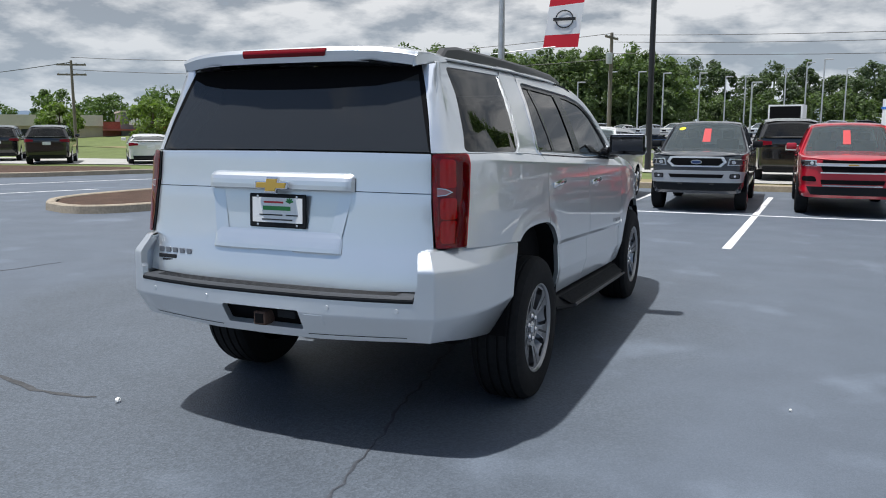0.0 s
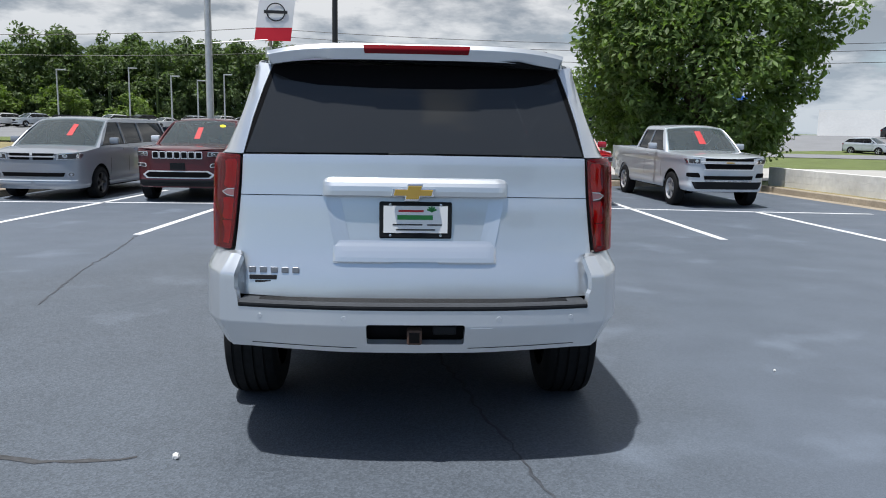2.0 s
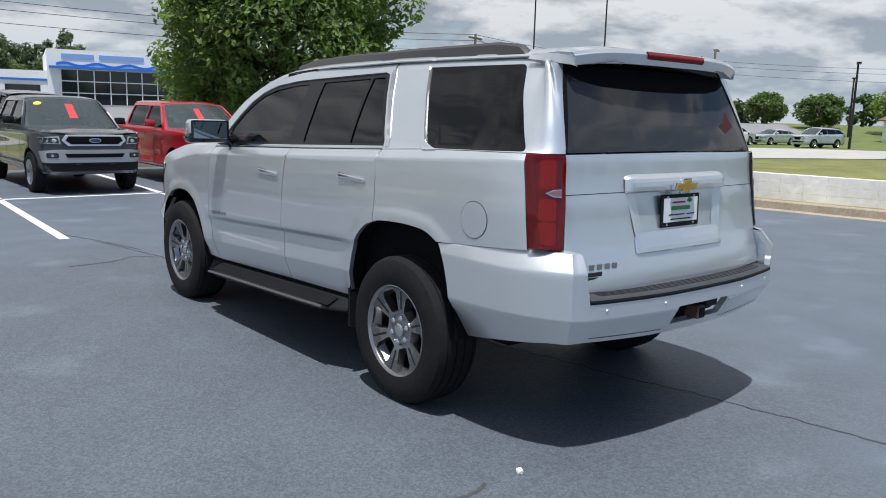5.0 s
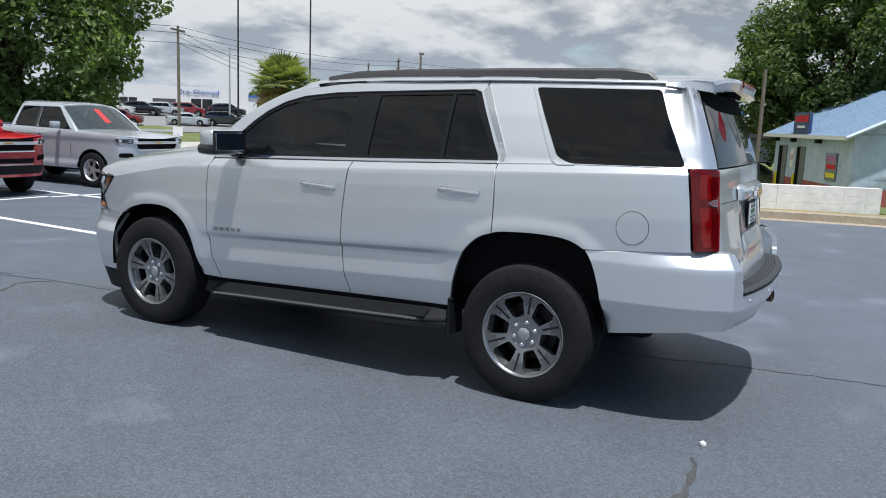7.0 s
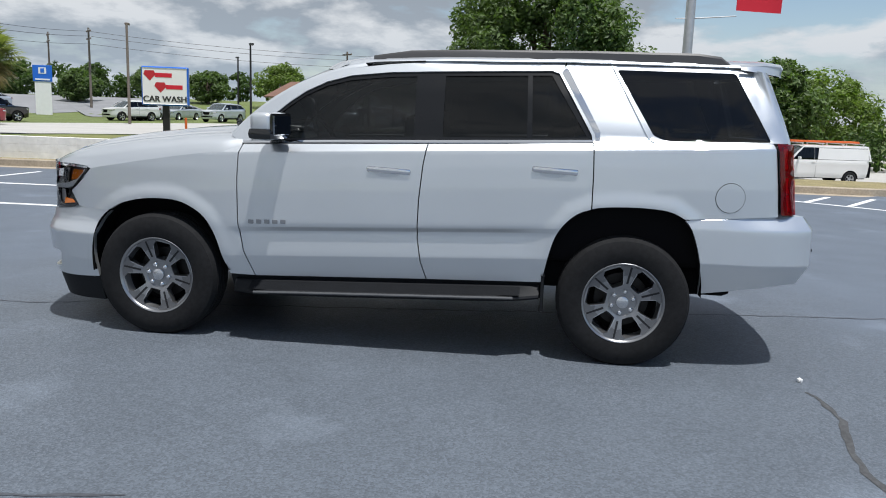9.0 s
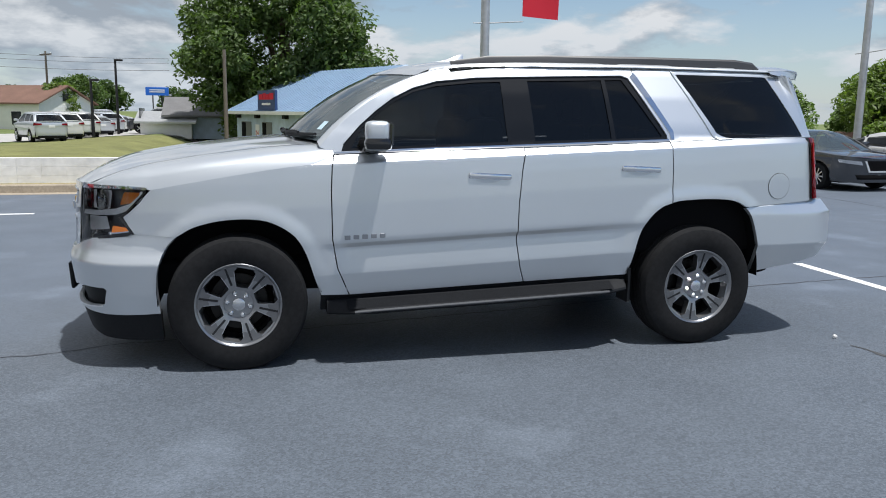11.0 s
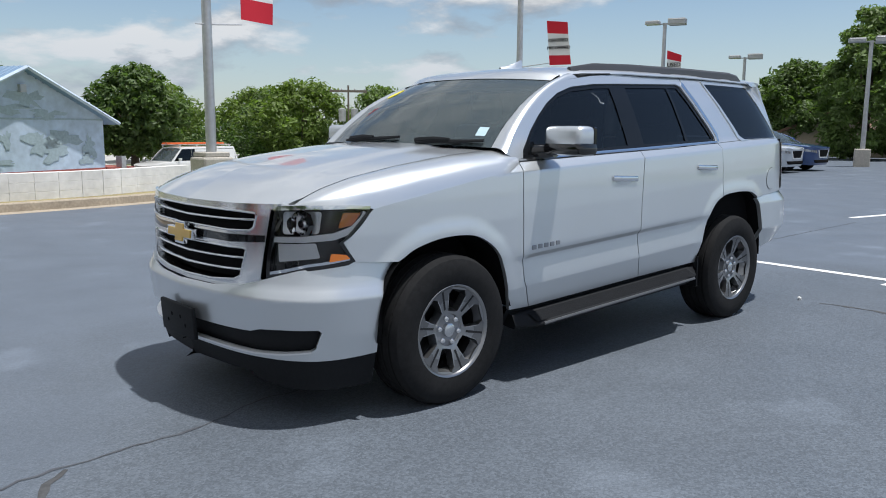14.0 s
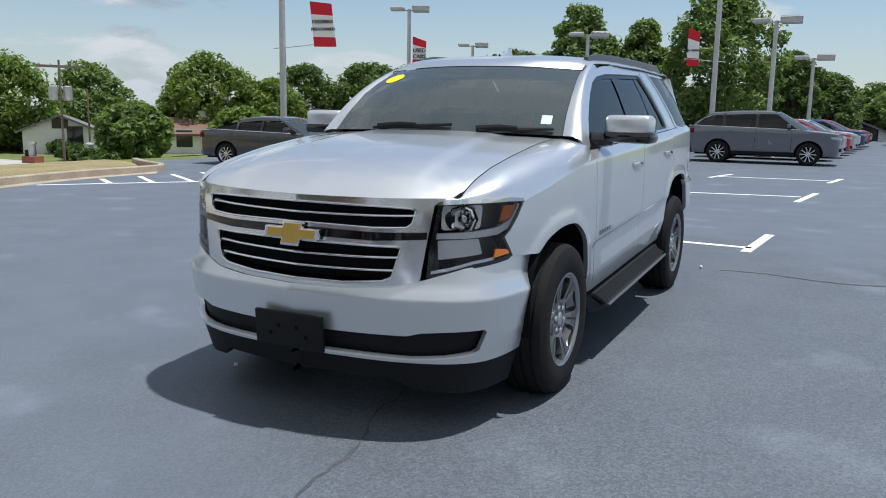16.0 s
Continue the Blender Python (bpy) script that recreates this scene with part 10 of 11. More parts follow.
lamp_post(64.6, 25.1, 6.9, "black street lamp beyond the sign", BLACK_POLE, -0.9, 30)
lamp_post(82, 33, 6.0, "black street lamp beyond the sign", BLACK_POLE, 0.9, 30)
lamp_post(63, 61, 8.6, "tall pale street lamp before the white building")
lamp_post(-25.7, 32.5, 5.5, "black street lamp beside the western road", BLACK_POLE, -0.9, 20)
lamp_post(49.5, 11.0, 3.6, "black street lamp before the car row", BLACK_POLE, 0.5, -60)
lamp_post(55.7, 10.4, 5.2, "black street lamp before the car row", BLACK_POLE, 0.5, -60)
board = thing("road_sign_board", "blue sign board on two posts beyond the car row", "sign", at=pose(84.1, 10.6, float(land(84.1, 10.6)), 0, 0, -90))
for sx in (-1, 1):
    tube("post", [(sx * 0.45, 0, 0), (sx * 0.45, 0, 3.2)], 0.07, BLACK_POLE, board, "", 6)
box("sign_face", -1.15, 1.15, -0.08, 0.08, 3.0, 3.85, SIGN_BLUE, board, "blue sign face", 0.02)
for z in (3.32, 3.52):
    box("name_bar", -0.75, 0.75, -0.10, -0.075, z, z + 0.10, BUILD_WHITE, board, "plain pale bar")
for x, y in ((53.0, 50.5), (57.4, 45.5)):
    q = thing("pole", "tall thin dark pole beside the road", "pole", "thin poles", at=pose(x, y, float(land(x, y))))
    tube("shaft", [(0, 0, 0), (0, 0, 13)], [0.09, 0.07], BLACK_POLE, q, "", 8)

# car wash sign on its post
sg = thing("pylon_sign", "white car wash sign with blue edge on dark post", "sign", at=pose(28.2, 15.5, float(land(28.2, 15.5)), 0, 0, -72))
box("post", -0.14, 0.14, -0.12, 0.12, -0.3, 1.5, BLACK_POLE, sg, "dark square post")
part("cabinet", bm_box(bmesh.new(), -0.98, 0.98, -0.24, 0.24, 1.42, 3.10, 0.06, 2), SIGN_BLUE, sg, "blue sign cabinet")
for sy in (-1, 1):
    part("sign_face", bm_box(bmesh.new(), -0.92, 0.92, sy * 0.235, sy * 0.26, 1.48, 3.04, 0.02, 1), FLAG_WHITE, sg, "white sign face")
    m = Matrix.Rotation(0 if sy < 0 else math.pi, 4, "Z")
    for dx in (-0.012, 0.0, 0.012):
        writing("lettering", "CAR WASH", 0.355, BLACK_INK, sg, m @ pose(dx, -0.268 - 0.0005 * dx, 1.70, 90, 0, 0), "bold black lettering CAR WASH")
    for x, z, w in ((-0.62, 2.74, 0.34), (-0.18, 2.24, 0.34)):
        bm = bmesh.new()
        bm.faces.new([bm.verts.new(v) for v in ((x - w * 0.55, -0.266, z + 0.18), (x + w * 0.5, -0.266, z + 0.18), (x + w * 0.75, -0.266, z + 0.02), (x, -0.266, z - 0.26), (x - w * 0.75, -0.266, z + 0.02))])
        bm.transform(m)
        part("shield", bm, RED_INK, sg, "plain red shield shape")
        box("name_bar", x + 0.22, x + 0.92, -0.268, -0.262, z - 0.10, z + 0.08, FLAG_RED, sg, "plain red bar", m=m)
# blue pylon of the dealership to the east, and the tall one to the north
for x, y, w, h0, h1, yaw in ((66.0, 46.0, 1.65, 3.1, 4.6, -58), (10.55, 73.8, 1.5, 4.9, 8.4, -5)):
    s = thing("pylon_sign", "tall white pylon with a blue dealer sign, plain emblem", "sign", "dealer pylons", at=pose(x, y, float(land(x, y)), 0, 0, yaw))
    box("pylon", -w * 0.42, w * 0.42, -0.3, 0.3, -0.3, h0, BUILD_WHITE, s, "white pylon")
    box("sign_box", -w * 0.5, w * 0.5, -0.35, 0.35, h0, h1, SIGN_BLUE, s, "blue sign box", 0.03)
    k = (h1 - h0) * 0.55
    for sy in (-1, 1):
        box("emblem", -w * 0.2, w * 0.2, sy * 0.35, sy * 0.37, h1 - k * 0.95, h1 - k * 0.25, FLAG_WHITE, s, "plain white emblem block")
        box("emblem", -w * 0.10, w * 0.10, sy * 0.37, sy * 0.38, h1 - k * 0.85, h1 - k * 0.35, SIGN_BLUE, s)
        box("name_bar", -w * 0.38, w * 0.38, sy * 0.35, sy * 0.37, h0 + 0.12, h0 + 0.26, FLAG_WHITE, s, "plain white bar")
s = thing("billboard", "small blue roadside billboard", "sign", at=pose(88, -8, float(land(88, -8)), 0, 0, -95))
box("board", -2.6, 2.6, -0.15, 0.15, 4.4, 6.0, SIGN_BLUE, s)
for x in (-1.4, 1.4):
    tube("leg", [(x, 0, 0), (x, 0, 4.4)], 0.1, WOOD_POLE, s, "", 6)
s = thing("notice_sign", "small black-framed notice board on the grass", "sign", at=pose(24.6, 25.2, float(land(24.6, 25.2)), 0, 0, -45) @ Matrix.Scale(0.68, 4))
box("frame", -0.42, 0.42, -0.03, 0.03, 0.0, 1.35, BLACK_INK, s)
box("face", -0.34, 0.34, -0.04, 0.04, 0.1, 1.26, WHITE_PLASTIC, s, "pale notice face")
for k in range(4):
    box("text_bar", -0.26, 0.26, -0.046, -0.036, 0.25 + 0.25 * k, 0.36 + 0.25 * k, BLACK_INK, s, "plain dark bar")
s = thing("marker_post", "small white marker sign on a thin stake", "sign", at=pose(25.8, 29.6, float(land(25.8, 29.6)), 0, 0, -40))
tube("stake", [(0, 0, 0), (0, 0, 0.7)], 0.03, WOOD_POLE, s, "", 6)
box("plate", -0.25, 0.25, -0.02, 0.02, 0.55, 1.05, WHITE_PLASTIC, s)
s = thing("road_sign", "small white roadside sign on a post", "sign", at=pose(-17.6, 18.6, 0, 0, 0, 20))
tube("post", [(0, 0, 0), (0, 0, 1.1)], 0.03, WOOD_POLE, s, "", 6)
box("plate", -0.15, 0.15, -0.02, 0.02, 0.75, 1.2, WHITE_PLASTIC, s)
s = thing("road_sign", "pair of pale blue roadside sign boards", "sign", at=pose(-26.5, 36.5, 0, 0, 0, 25))
for x in (-0.7, 0.7):
    tube("post", [(x, 0, 0), (x, 0, 2.0)], 0.05, WOOD_POLE, s, "", 6)
box("plate", -1.2, 1.2, -0.03, 0.03, 1.6, 2.8, material("pale_sign", (0.55, 0.60, 0.66), 0.6), s)
s = thing("bollard", "orange marker post on the verge", "bollard", at=pose(35.4, 17.9, float(land(35.4, 17.9))))
tube("post", [(0, 0, 0), (0, 0, 0.95)], 0.07, material("orange_plastic", (0.72, 0.14, 0.03), 0.6), s, "", 8)
s = thing("barrier_post", "thin black post on the grass strip", "post", at=pose(-3.6, 20.5, 0))
tube("post", [(0, 0, 0), (0, 0, 1.15)], 0.035, BLACK_POLE, s, "", 6)
rocks = np.random.default_rng(3)
for k in range(9):
    bm = bmesh.new()
    bmesh.ops.create_icosphere(bm, subdivisions=2, radius=0.45)
    for v in bm.verts:
        v.co *= 1 + rocks.normal() * 0.09
        v.co.z *= 0.6
    r = part("boulder", bm, TAN_WALL)
    r.matrix_basis = pose(-4.2 + 0.8 * k + rocks.uniform(-0.2, 0.2), 36.5 + rocks.uniform(-0.8, 0.8), float(land(-2, 36.5)) + 0.12, 0, 0, 40 * k)
    tagged(r, "pale tan boulder on the grass", "boulder", "boulders")


# ---- buildings ----
def solid(outline, z0, z1):
    bm = bmesh.new()
    f = bm.faces.new([bm.verts.new((x, y, z0)) for x, y in outline])
    r = bmesh.ops.extrude_face_region(bm, geom=[f])
    for v in r["geom"]:
        if isinstance(v, bmesh.types.BMVert):
            v.co.z = z1
    bmesh.ops.recalc_face_normals(bm, faces=bm.faces)
    return bm


# car wash: local x along its front towards the east, front wall faces -y (to the camera), gable end on the right
wash = thing("car_wash", "small faded blue car wash building with a blue metal roof", "building", at=pose(36.26, -6.40, -1.78, 0, 0, 22.5))
# gable wall on the x = 0 plane from y -4.2 to 4.2, ridge runs along +x
HE, HR, LW = 3.52, 5.66, 11.1
bm = bmesh.new()
g = [(0, -4.55, 0), (0, 4.55, 0), (0, 4.55, HE), (0, 0, HR), (0, -4.55, HE)]
f = bm.faces.new([bm.verts.new(p) for p in g])
r = bmesh.ops.extrude_face_region(bm, geom=[f])
for v in r["geom"]:
    if isinstance(v, bmesh.types.BMVert):
        v.co.x = LW
bmesh.ops.recalc_face_normals(bm, faces=bm.faces)
part("wall", bm, CLADDING_BLUE, wash, "pale blue painted walls")
for y0, z0, y1, z1 in ((-5.1, HE - 0.30, 0.0, HR + 0.06), (5.1, HE - 0.30, 0.0, HR + 0.06)):
    bm = bmesh.new()
    vs = [(-0.55, y0, z0), (LW + 0.5, y0, z0), (LW + 0.5, y1, z1), (-0.55, y1, z1)]
    lo = [bm.verts.new(v) for v in vs]
    hi = [bm.verts.new((a, b, c + 0.10)) for a, b, c in vs]
    for q in ((0, 1, 2, 3),):
        bm.faces.new([lo[i] for i in q])
        bm.faces.new([hi[i] for i in q])
    for i in range(4):
        bm.faces.new((lo[i], lo[(i + 1) % 4], hi[(i + 1) % 4], hi[i]))
    bmesh.ops.recalc_face_normals(bm, faces=bm.faces)
    roof = part("roof", bm, ROOF_BLUE, wash, "blue ribbed metal roof")
    bm = bmesh.new()
    for k in range(31):
        x = -0.5 + k * 0.4
        bm_tube(bm, [(x, y0, z0 + 0.11), (x, y1, z1 + 0.11)], 0.02, 4)
    tagged(part("roof_rib", bm, ROOF_BLUE, roof, "standing ribs"), kind="stuff")
for sy in (-1, 1):
    bm = bmesh.new()
    bm_tube(bm, [(-0.56, sy * 5.11, HE - 0.25), (-0.56, 0, HR + 0.10)], 0.09, 4)
    part("verge_board", bm, CLADDING_BLUE, wash, "pale blue gable edge")
box("eave_board", -0.55, LW + 0.5, 5.05, 5.15, HE - 0.35, HE - 0.17, BUILD_WHITE, wash, "white eave board")
box("base_band", -0.02, -0.008, -4.55, 4.55, 0, 1.05, BRICK_RED, wash, "red painted base")
box("base_band", -0.02, LW, 4.552, 4.57, 0, 1.05, BRICK_RED, wash, "red painted base")
box("seam_board", -0.025, -0.005, -4.55, 4.55, HE - 0.10, HE - 0.02, MURAL_GREY, wash, "")
for k in range(13):
    z = HE + 0.15 + 0.18 * k
    half = 4.45 * (HR - z) / (HR - HE)
    if half > 0.1:
        box("siding_board", -0.022, -0.002, -half, half, z, z + 0.165, CLADDING_BLUE, wash)
# worn mural: soft blotches and branching strokes
mur = np.random.default_rng(11)
for cy, cz, ry, rz in ((-0.8, 2.35, 0.8, 0.5), (-2.1, 2.5, 0.9, 0.38), (-1.6, 2.0, 0.6, 0.5), (-3.6, 2.1, 0.35, 0.5), (-3.4, 1.5, 0.4, 0.25), (2.0, 2.3, 0.14, 0.8), (1.2, 1.5, 0.7, 0.10), (2.6, 1.6, 0.8, 0.09), (1.9, 1.25, 0.8, 0.14), (3.1, 1.25, 0.6, 0.16), (0.9, 2.5, 0.25, 0.35), (-0.2, 4.4, 0.9, 0.35), (0.7, 3.9, 0.9, 0.2), (-1.3, 3.7, 0.8, 0.22), (2.3, 3.5, 0.9, 0.14)):
    n = 26
    pts = []
    for k in range(n):
        a = 2 * math.pi * k / n
        q = 1 + 0.28 * math.sin(3 * a + cy) + 0.22 * mur.normal()
        pts.append((-0.0265, cy + ry * q * math.cos(a), cz + rz * q * math.sin(a)))
    mesh_part("mural_patch", pts, [tuple(range(n))], MURAL_GREY, wash, "worn grey mural paint")
for x0, x1 in ((6.0, 7.3), (8.9, 10.3)):
    box("doorway", x0, x1, 4.551, 4.585, 0.0, 2.75, material("grey_door", (0.16, 0.17, 0.17), 0.7) if "grey_door" not in bpy.data.materials else bpy.data.materials["grey_door"], wash, "grey open doorway")
    box("doorway_dark", x0 + 0.75, x1 - 0.05, 4.584, 4.60, 0.05, 2.7, DARK_VOID, wash, "dark opening")
    tube("door_post", [(x0 + 0.2, 5.0, 0), (x0 + 0.2, 5.0, 1.3)], 0.06, YELLOW_STICKER, wash, "yellow guard post", 8)
box("poster", 1.6, 3.0, 4.55, 4.59, 1.25, 2.55, BLUE_PAINT, wash, "blue and red poster")
box("poster_band", 1.75, 2.85, 4.59, 4.60, 2.12, 2.42, material("mauve_poster_ink", (0.42, 0.16, 0.30), 0.6), wash, "plain mauve band")
box("poster_band", 1.75, 2.85, 4.59, 4.60, 1.80, 2.02, FLAG_RED, wash, "plain red band")
box("poster_band", 1.75, 2.85, 4.59, 4.60, 1.40, 1.62, YELLOW_STICKER, wash, "plain yellow band")
box("hours_sign", 7.75, 8.25, 4.55, 4.59, 1.6, 2.6, WHITE_PLASTIC, wash, "white sign lettered 24")
writing("lettering", "24", 0.42, RED_INK, wash, pose(8.0, 4.596, 2.1, 90, 0, 180), "red lettering 24")
box("roof_sign", 4.6, 6.9, 4.85, 4.99, HE - 0.1, HE + 0.95, BLUE_PAINT, wash, "blue roof sign with plain red bars")
for k, (x0, x1) in enumerate(((4.80, 5.30), (5.36, 5.72), (5.78, 6.14), (6.20, 6.68))):
    box("sign_bar", x0, x1, 4.99, 5.01, HE + 0.46, HE + 0.80 - 0.05 * (k % 2), FLAG_RED, wash, "plain red bar")
box("sign_bar", 5.2, 6.3, 4.99, 5.01, HE + 0.16, HE + 0.28, FLAG_WHITE, wash, "plain white bar")
box("wall_light", -0.22, -0.02, -0.15, 0.15, 4.65, 5.0, GALV, wash, "grey flood lamp")
for x in (3.9, 7.6, 10.4):
    box("eave_lamp", x, x + 0.3, 4.55, 4.80, 2.95, 3.15, BLACK_PLASTIC, wash)
box("meter_box", -0.2, 0.2, -5.75, -5.45, 0.9, 1.6, GALV, wash, "grey meter box")
box("brick_stub", -0.1, 1.6, -6.3, -4.6, 0, 1.05, BRICK_RED, wash, "low red brick wall")


def dealership(x, y, yaw, label):
    b = thing("dealership_building", label, "building", "dealerships", at=pose(x, y, float(land(x, y)) - 0.1, 0, 0, yaw))
    return b


# the white showroom with a glass front, to the north
d = dealership(22.0, 102.0, -12, "white car showroom with blue wave band and glass front")
box("wing", -9.8, 0.0, 0, 16, 0, 4.2, BUILD_WHITE, d, "low white wing")
box("hall", 0.0, 26.0, -1.0, 20, 0, 6.8, BUILD_WHITE, d, "tall white hall")
box("wing_band", -9.9, 0.05, -0.12, 0.0, 3.0, 3.25, BUILD_BLUE, d, "blue band")
for k in range(3):
    box("wing_column", -9.7 + 1.5 * k, -9.2 + 1.5 * k, -0.3, 0.0, 0, 2.9, BUILD_WHITE, d)
    box("wing_opening", -9.1 + 1.5 * k, -8.3 + 1.5 * k, -0.02, 0.06, 0, 2.6, DARK_WINDOW, d, "dark window")
box("wing_opening", -4.6, -0.8, -0.03, 0.05, 1.1, 2.5, DARK_WINDOW, d, "dark window")
box("glass_front", 1.4, 22.0, -1.06, -0.95, 0.3, 4.4, DARK_WINDOW, d, "dark glass front")
for k in range(12):
    box("mullion", 1.4 + 1.85 * k, 1.52 + 1.85 * k, -1.16, -1.05, 0.3, 4.4, BUILD_WHITE, d)
for z in (1.6, 3.0):
    box("transom", 1.4, 22.0, -1.15, -1.06, z, z + 0.12, BUILD_WHITE, d)
box("blue_canopy", 0.2, 23.0, -1.9, -1.0, 4.55, 4.80, BUILD_BLUE, d, "blue canopy edge")
wv, wf = [], []
for k in range(49):
    xx = 1.0 + 21.0 * k / 48
    zz = 5.05 + 0.18 * math.sin(k * 0.75)
    wv += [(xx, -1.06, zz - 0.16), (xx, -1.06, zz + 0.16)]
    if k:
        wf.append((2 * k - 2, 2 * k, 2 * k + 1, 2 * k - 1))
mesh_part("wave_band", wv, wf, BUILD_BLUE, d, "blue wave stripe")
for x0, x1 in ((1.6, 5.2), (5.8, 11.0)):
    box("name_bar", x0, x1, -1.08, -1.0, 5.75, 6.3, material("pale_blue_letter", (0.22, 0.36, 0.66), 0.6) if "pale_blue_letter" not in bpy.data.materials else bpy.data.materials["pale_blue_letter"], d, "plain blue bar")
box("trailer", -22, -18, -3.5, -1, 0.6, 3.6, BUILD_WHITE, d, "")
box("trailer_opening", -21.8, -18.2, -3.55, -3.45, 0.7, 3.4, DARK_VOID, d, "")
box("blue_bin", -0.6, 0.3, -1.9, -1.1, 0, 1.0, BUILD_BLUE, d, "blue bin")
# the white pre-owned building to the north-east
d = dealership(77.0, 79.0, -48, "long white building lettered Pre-Owned with blue trim")
d.matrix_basis = d.matrix_basis @ Matrix.Diagonal((1, 1, 0.72, 1))
box("hall", -31.0, 6.0, 0, 18, 0, 5.0, BUILD_WHITE, d, "white hall")
box("canopy", -20.5, -13.5, -1.6, 0.0, 2.9, 3.9, BUILD_WHITE, d, "white entrance canopy")
box("canopy_edge", -20.6, -13.4, -1.75, -1.55, 3.55, 3.95, BUILD_BLUE, d, "blue canopy edge")
box("wing", 6.0, 16.0, 0.8, 14, 0, 3.9, BUILD_WHITE, d, "lower white wing")
box("blue_band", 6.0, 16.1, 0.62, 0.8, 3.5, 3.9, BUILD_BLUE, d, "blue edge band")
for x0, x1, z1 in ((-19.8, -17.8, 2.6), (-17.2, -15.2, 2.6), (-14.6, -13.6, 2.6), (-10.8, -8.6, 2.6), (-1.6, 1.2, 2.8), (7.2, 9.4, 2.7), (10.4, 12.2, 2.7), (13.2, 15.0, 2.7)):
    box("window", x0, x1, -0.06, 0.06, 0.4, z1, DARK_WINDOW, d, "dark window").location = (0, 0.8 if x0 > 6 else 0, 0)
    box("window_bar", (x0 + x1) / 2 - 0.05, (x0 + x1) / 2 + 0.05, -0.12, -0.05, 0.4, z1, BUILD_WHITE, d).location = (0, 0.8 if x0 > 6 else 0, 0)
box("roller_door", -6.6, -3.6, -0.05, 0.05, 0, 2.6, TRIM_GREY, d, "grey roller door")
writing("lettering", "Pre-Owned", 1.15, material("blue_letter", (0.06, 0.14, 0.42), 0.6), d, pose(-0.6, -0.10, 4.05, 90, 0, 0), "blue lettering Pre-Owned", 0.03)
# long shop row far to the west
d = thing("shop_row", "long low shop row of tan and red brick panels", "building", at=pose(-97, 93, -0.6, 0, 0, 49))
PALE_STUCCO = material("pale_stucco", (0.58, 0.52, 0.45), 0.85, grain=(5, 0.06, 0.5, 0.08))
box("shop_wall", -44, -2.4, 0, 12, 0, 2.7, TAN_WALL, d, "tan lower shop wall")
box("shop_fascia", -44, -2.3, -0.5, 12, 2.7, 4.4, PALE_STUCCO, d, "pale fascia over the shops")
box("shop_wall", -2.4, 0.3, 0, 12, 0, 3.4, BRICK, d, "brick shop wall")
box("shop_front", 0.3, 5.2, -1.2, 12, 0, 4.9, ROOF_GREY, d, "grey shop front")
bm = bmesh.new()
bm_box(bm, 0.2, 5.3, -1.35, 12.1, 4.9, 5.15)
part("parapet", bm, PALE_STUCCO, d, "pale parapet")
box("shop_wall", 5.2, 14.0, 0, 12, 0, 3.2, BRICK, d, "brick shop wall")
box("shop_wall", 14.0, 19.5, -0.4, 12, 0, 3.5, PALE_STUCCO, d, "pale shop end")
box("awning", -2.4, 14.0, -2.2, 0, 2.0, 2.25, BRICK_RED, d, "red awning")
for k in range(7):
    box("shop_window", -40 + 5.2 * k, -37.4 + 5.2 * k, -0.06, 0.05, 0.4, 2.2, DARK_WINDOW, d, "dark shop window")
for x0, x1 in ((1.5, 2.4), (2.6, 2.9), (3.1, 4.0)):
    box("name_bar", x0, x1, -1.26, -1.18, 2.9, 4.0, BUILD_WHITE, d, "plain white bar")
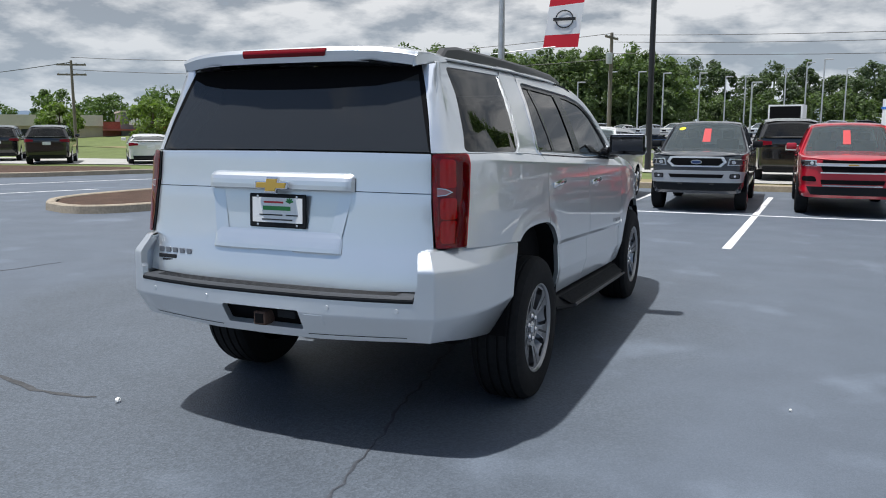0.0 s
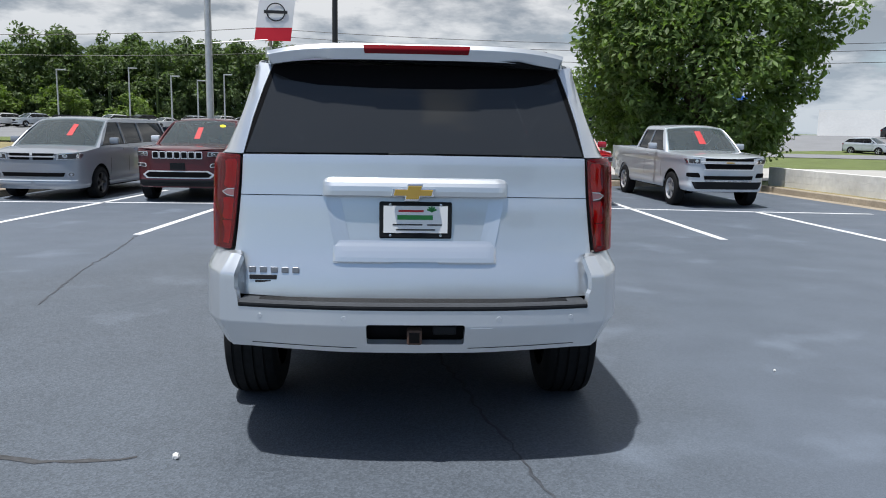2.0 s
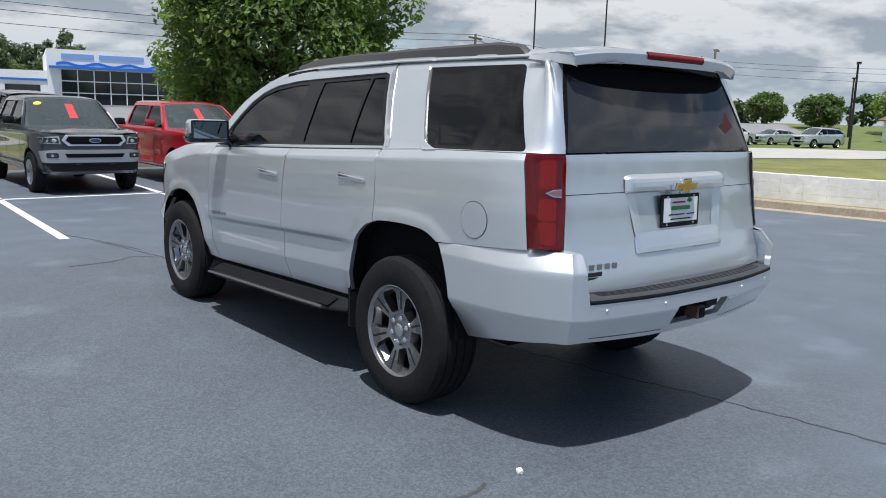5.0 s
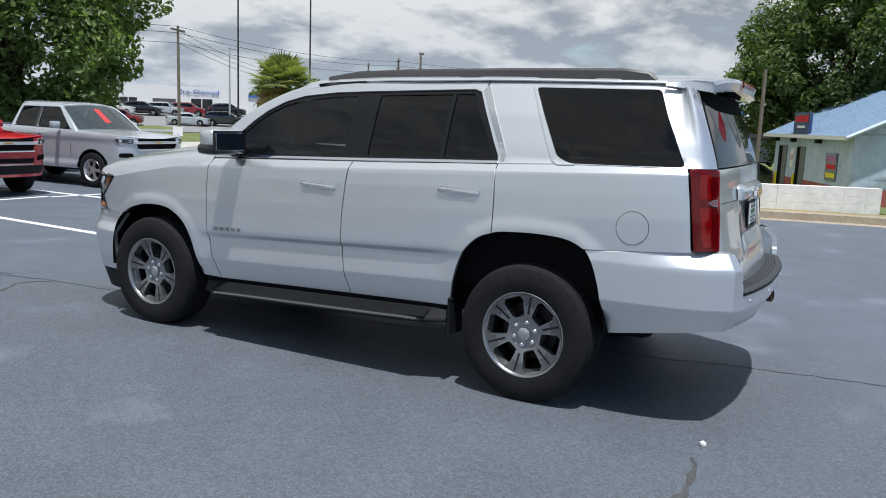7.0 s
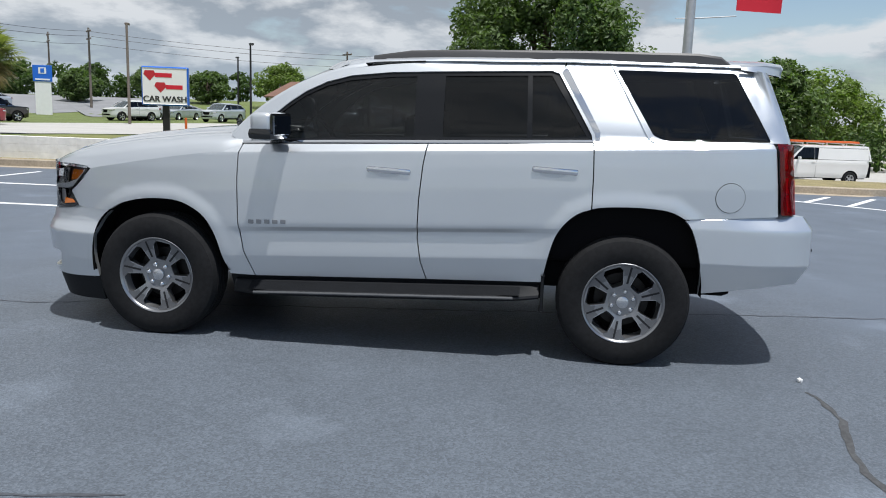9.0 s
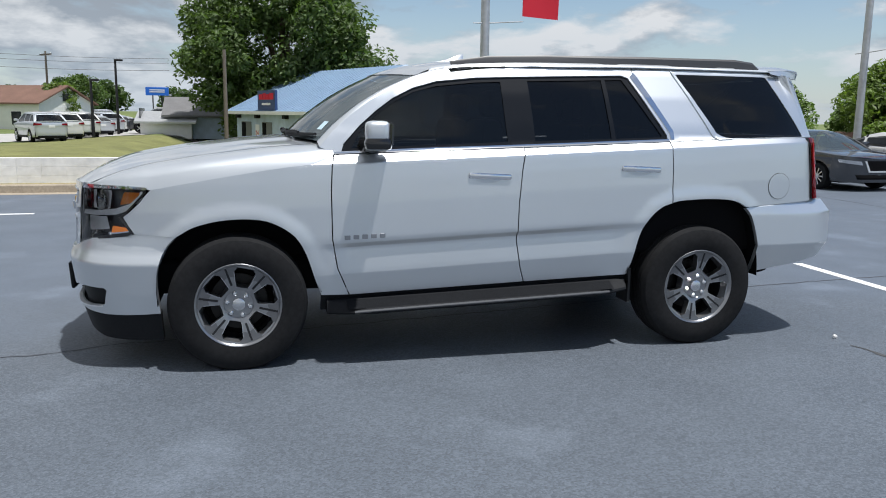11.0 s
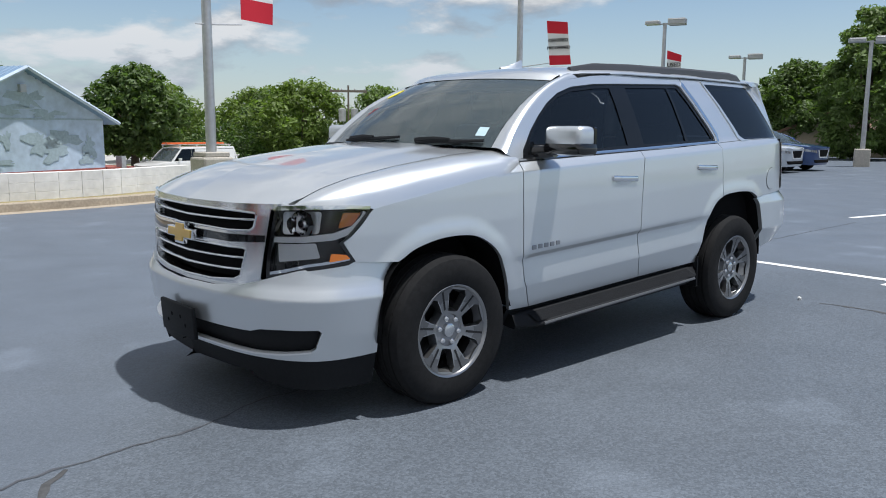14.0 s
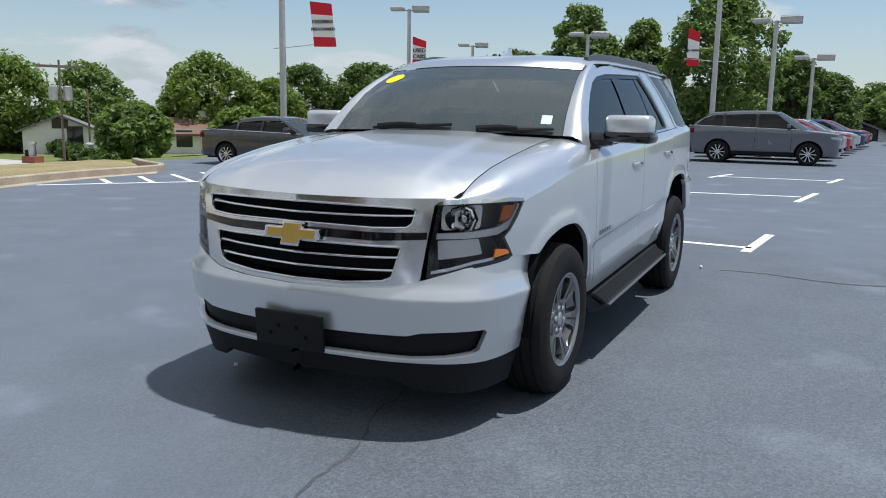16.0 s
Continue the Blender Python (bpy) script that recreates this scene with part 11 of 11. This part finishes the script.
# houses to the south-east
def house(x, y, z, yaw, w, dp, h, hr, wall, roofm, label, chimney=True):
    b = thing("house", label, "house", "houses", at=pose(x, y, z, 0, 0, yaw))
    bm = bmesh.new()
    f = bm.faces.new([bm.verts.new(p) for p in ((0, -dp / 2, 0), (0, dp / 2, 0), (0, dp / 2, h), (0, 0, hr), (0, -dp / 2, h))])
    r = bmesh.ops.extrude_face_region(bm, geom=[f])
    for v in r["geom"]:
        if isinstance(v, bmesh.types.BMVert):
            v.co.x = w
    bmesh.ops.recalc_face_normals(bm, faces=bm.faces)
    part("wall", bm, wall, b, "painted walls")
    for sy in (-1, 1):
        bm = bmesh.new()
        vs = [(-0.35, sy * (dp / 2 + 0.4), h - 0.25), (w + 0.35, sy * (dp / 2 + 0.4), h - 0.25), (w + 0.35, 0, hr + 0.05), (-0.35, 0, hr + 0.05)]
        lo = [bm.verts.new(v) for v in vs]
        hi = [bm.verts.new((a, c, e + 0.14)) for a, c, e in vs]
        bm.faces.new(lo)
        bm.faces.new(hi)
        for i in range(4):
            bm.faces.new((lo[i], lo[(i + 1) % 4], hi[(i + 1) % 4], hi[i]))
        bmesh.ops.recalc_face_normals(bm, faces=bm.faces)
        part("roof", bm, roofm, b, "shingle roof")
    for k in range(3):
        xx = w * (0.2 + 0.28 * k)
        win = box("window", xx, xx + 1.1, dp / 2 - 0.03, dp / 2 + 0.04, 0.9, 2.1, DARK_WINDOW, b, "dark window")
        box("window_frame", xx - 0.1, xx + 1.2, dp / 2, dp / 2 + 0.03, 0.8, 2.2, BUILD_WHITE, win)
    box("gable_vent", -0.04, 0.02, -0.5, 0.5, h + 0.1, h + 0.8, DARK_WINDOW, b)
    box("side_window", -0.05, 0.02, -1.4, -0.4, 0.9, 2.1, DARK_WINDOW, b, "dark window")
    if chimney:
        box("chimney", w * 0.6, w * 0.6 + 0.7, -0.3, 0.4, h, hr + 0.7, BUILD_WHITE, b, "white chimney")
    return b


house(45.3, -31.4, -2.0, -40, 7, 4.6, 1.85, 2.7, BUILD_WHITE, ROOF_GREY, "white house with a dark grey roof behind shrubs", False)
house(37.6, -43.9, -2.2, 45, 7.6, 6, 1.95, 2.75, BUILD_WHITE, ROOF_BROWN, "small white house with a brown shingle roof and chimney")
house(16.0, -50.0, -2.2, 100, 9, 10, 2.6, 4.4, TAN_WALL, ROOF_BROWN, "tan house with a brown roof behind the row of cars", False)
house(56.3, 6.9, -0.4, -90, 6.5, 5, 1.75, 2.75, CLADDING_BLUE, ROOF_GREY, "pale grey building with a grey gable roof behind the minivan", False)
house(55.0, 8.6, -0.4, -92, 3.4, 3.2, 1.3, 1.72, BUILD_WHITE, GALV, "low white shed with a pale metal roof", False)
house(77, 18, -0.8, 60, 10, 7, 3, 4.4, BUILD_WHITE, ROOF_BROWN, "low white roadside building", False)
house(-2.6, -58, -1.0, -90, 6, 4.6, 1.5, 2.3, BUILD_WHITE, ROOF_GREY, "grey-roofed shed at the south end of the lot", False)
for x, y in ((38.4, -24.2), (35.0, -25.2)):
    q = thing("vacuum_station", "car vacuum with a steel dome on a brick plinth", "vacuum", "vacuum stations", at=pose(x, y, float(land(x, y)) - 0.02))
    part("plinth", bm_box(bmesh.new(), -0.55, 0.55, -0.3, 0.3, 0, 0.42, 0.02, 1), BRICK, q, "red brick plinth")
    lathe("drum", [(0.42, 0.0), (0.42, 0.20), (1.05, 0.20), (1.12, 0.26), (1.20, 0.24), (1.26, 0.10), (1.27, 0.0)], GALV, q, "steel vacuum drum", 18, "z")
    box("hose_box", 0.25, 0.5, -0.12, 0.12, 0.42, 0.75, BLACK_PLASTIC, q, "black hose box", 0.02)
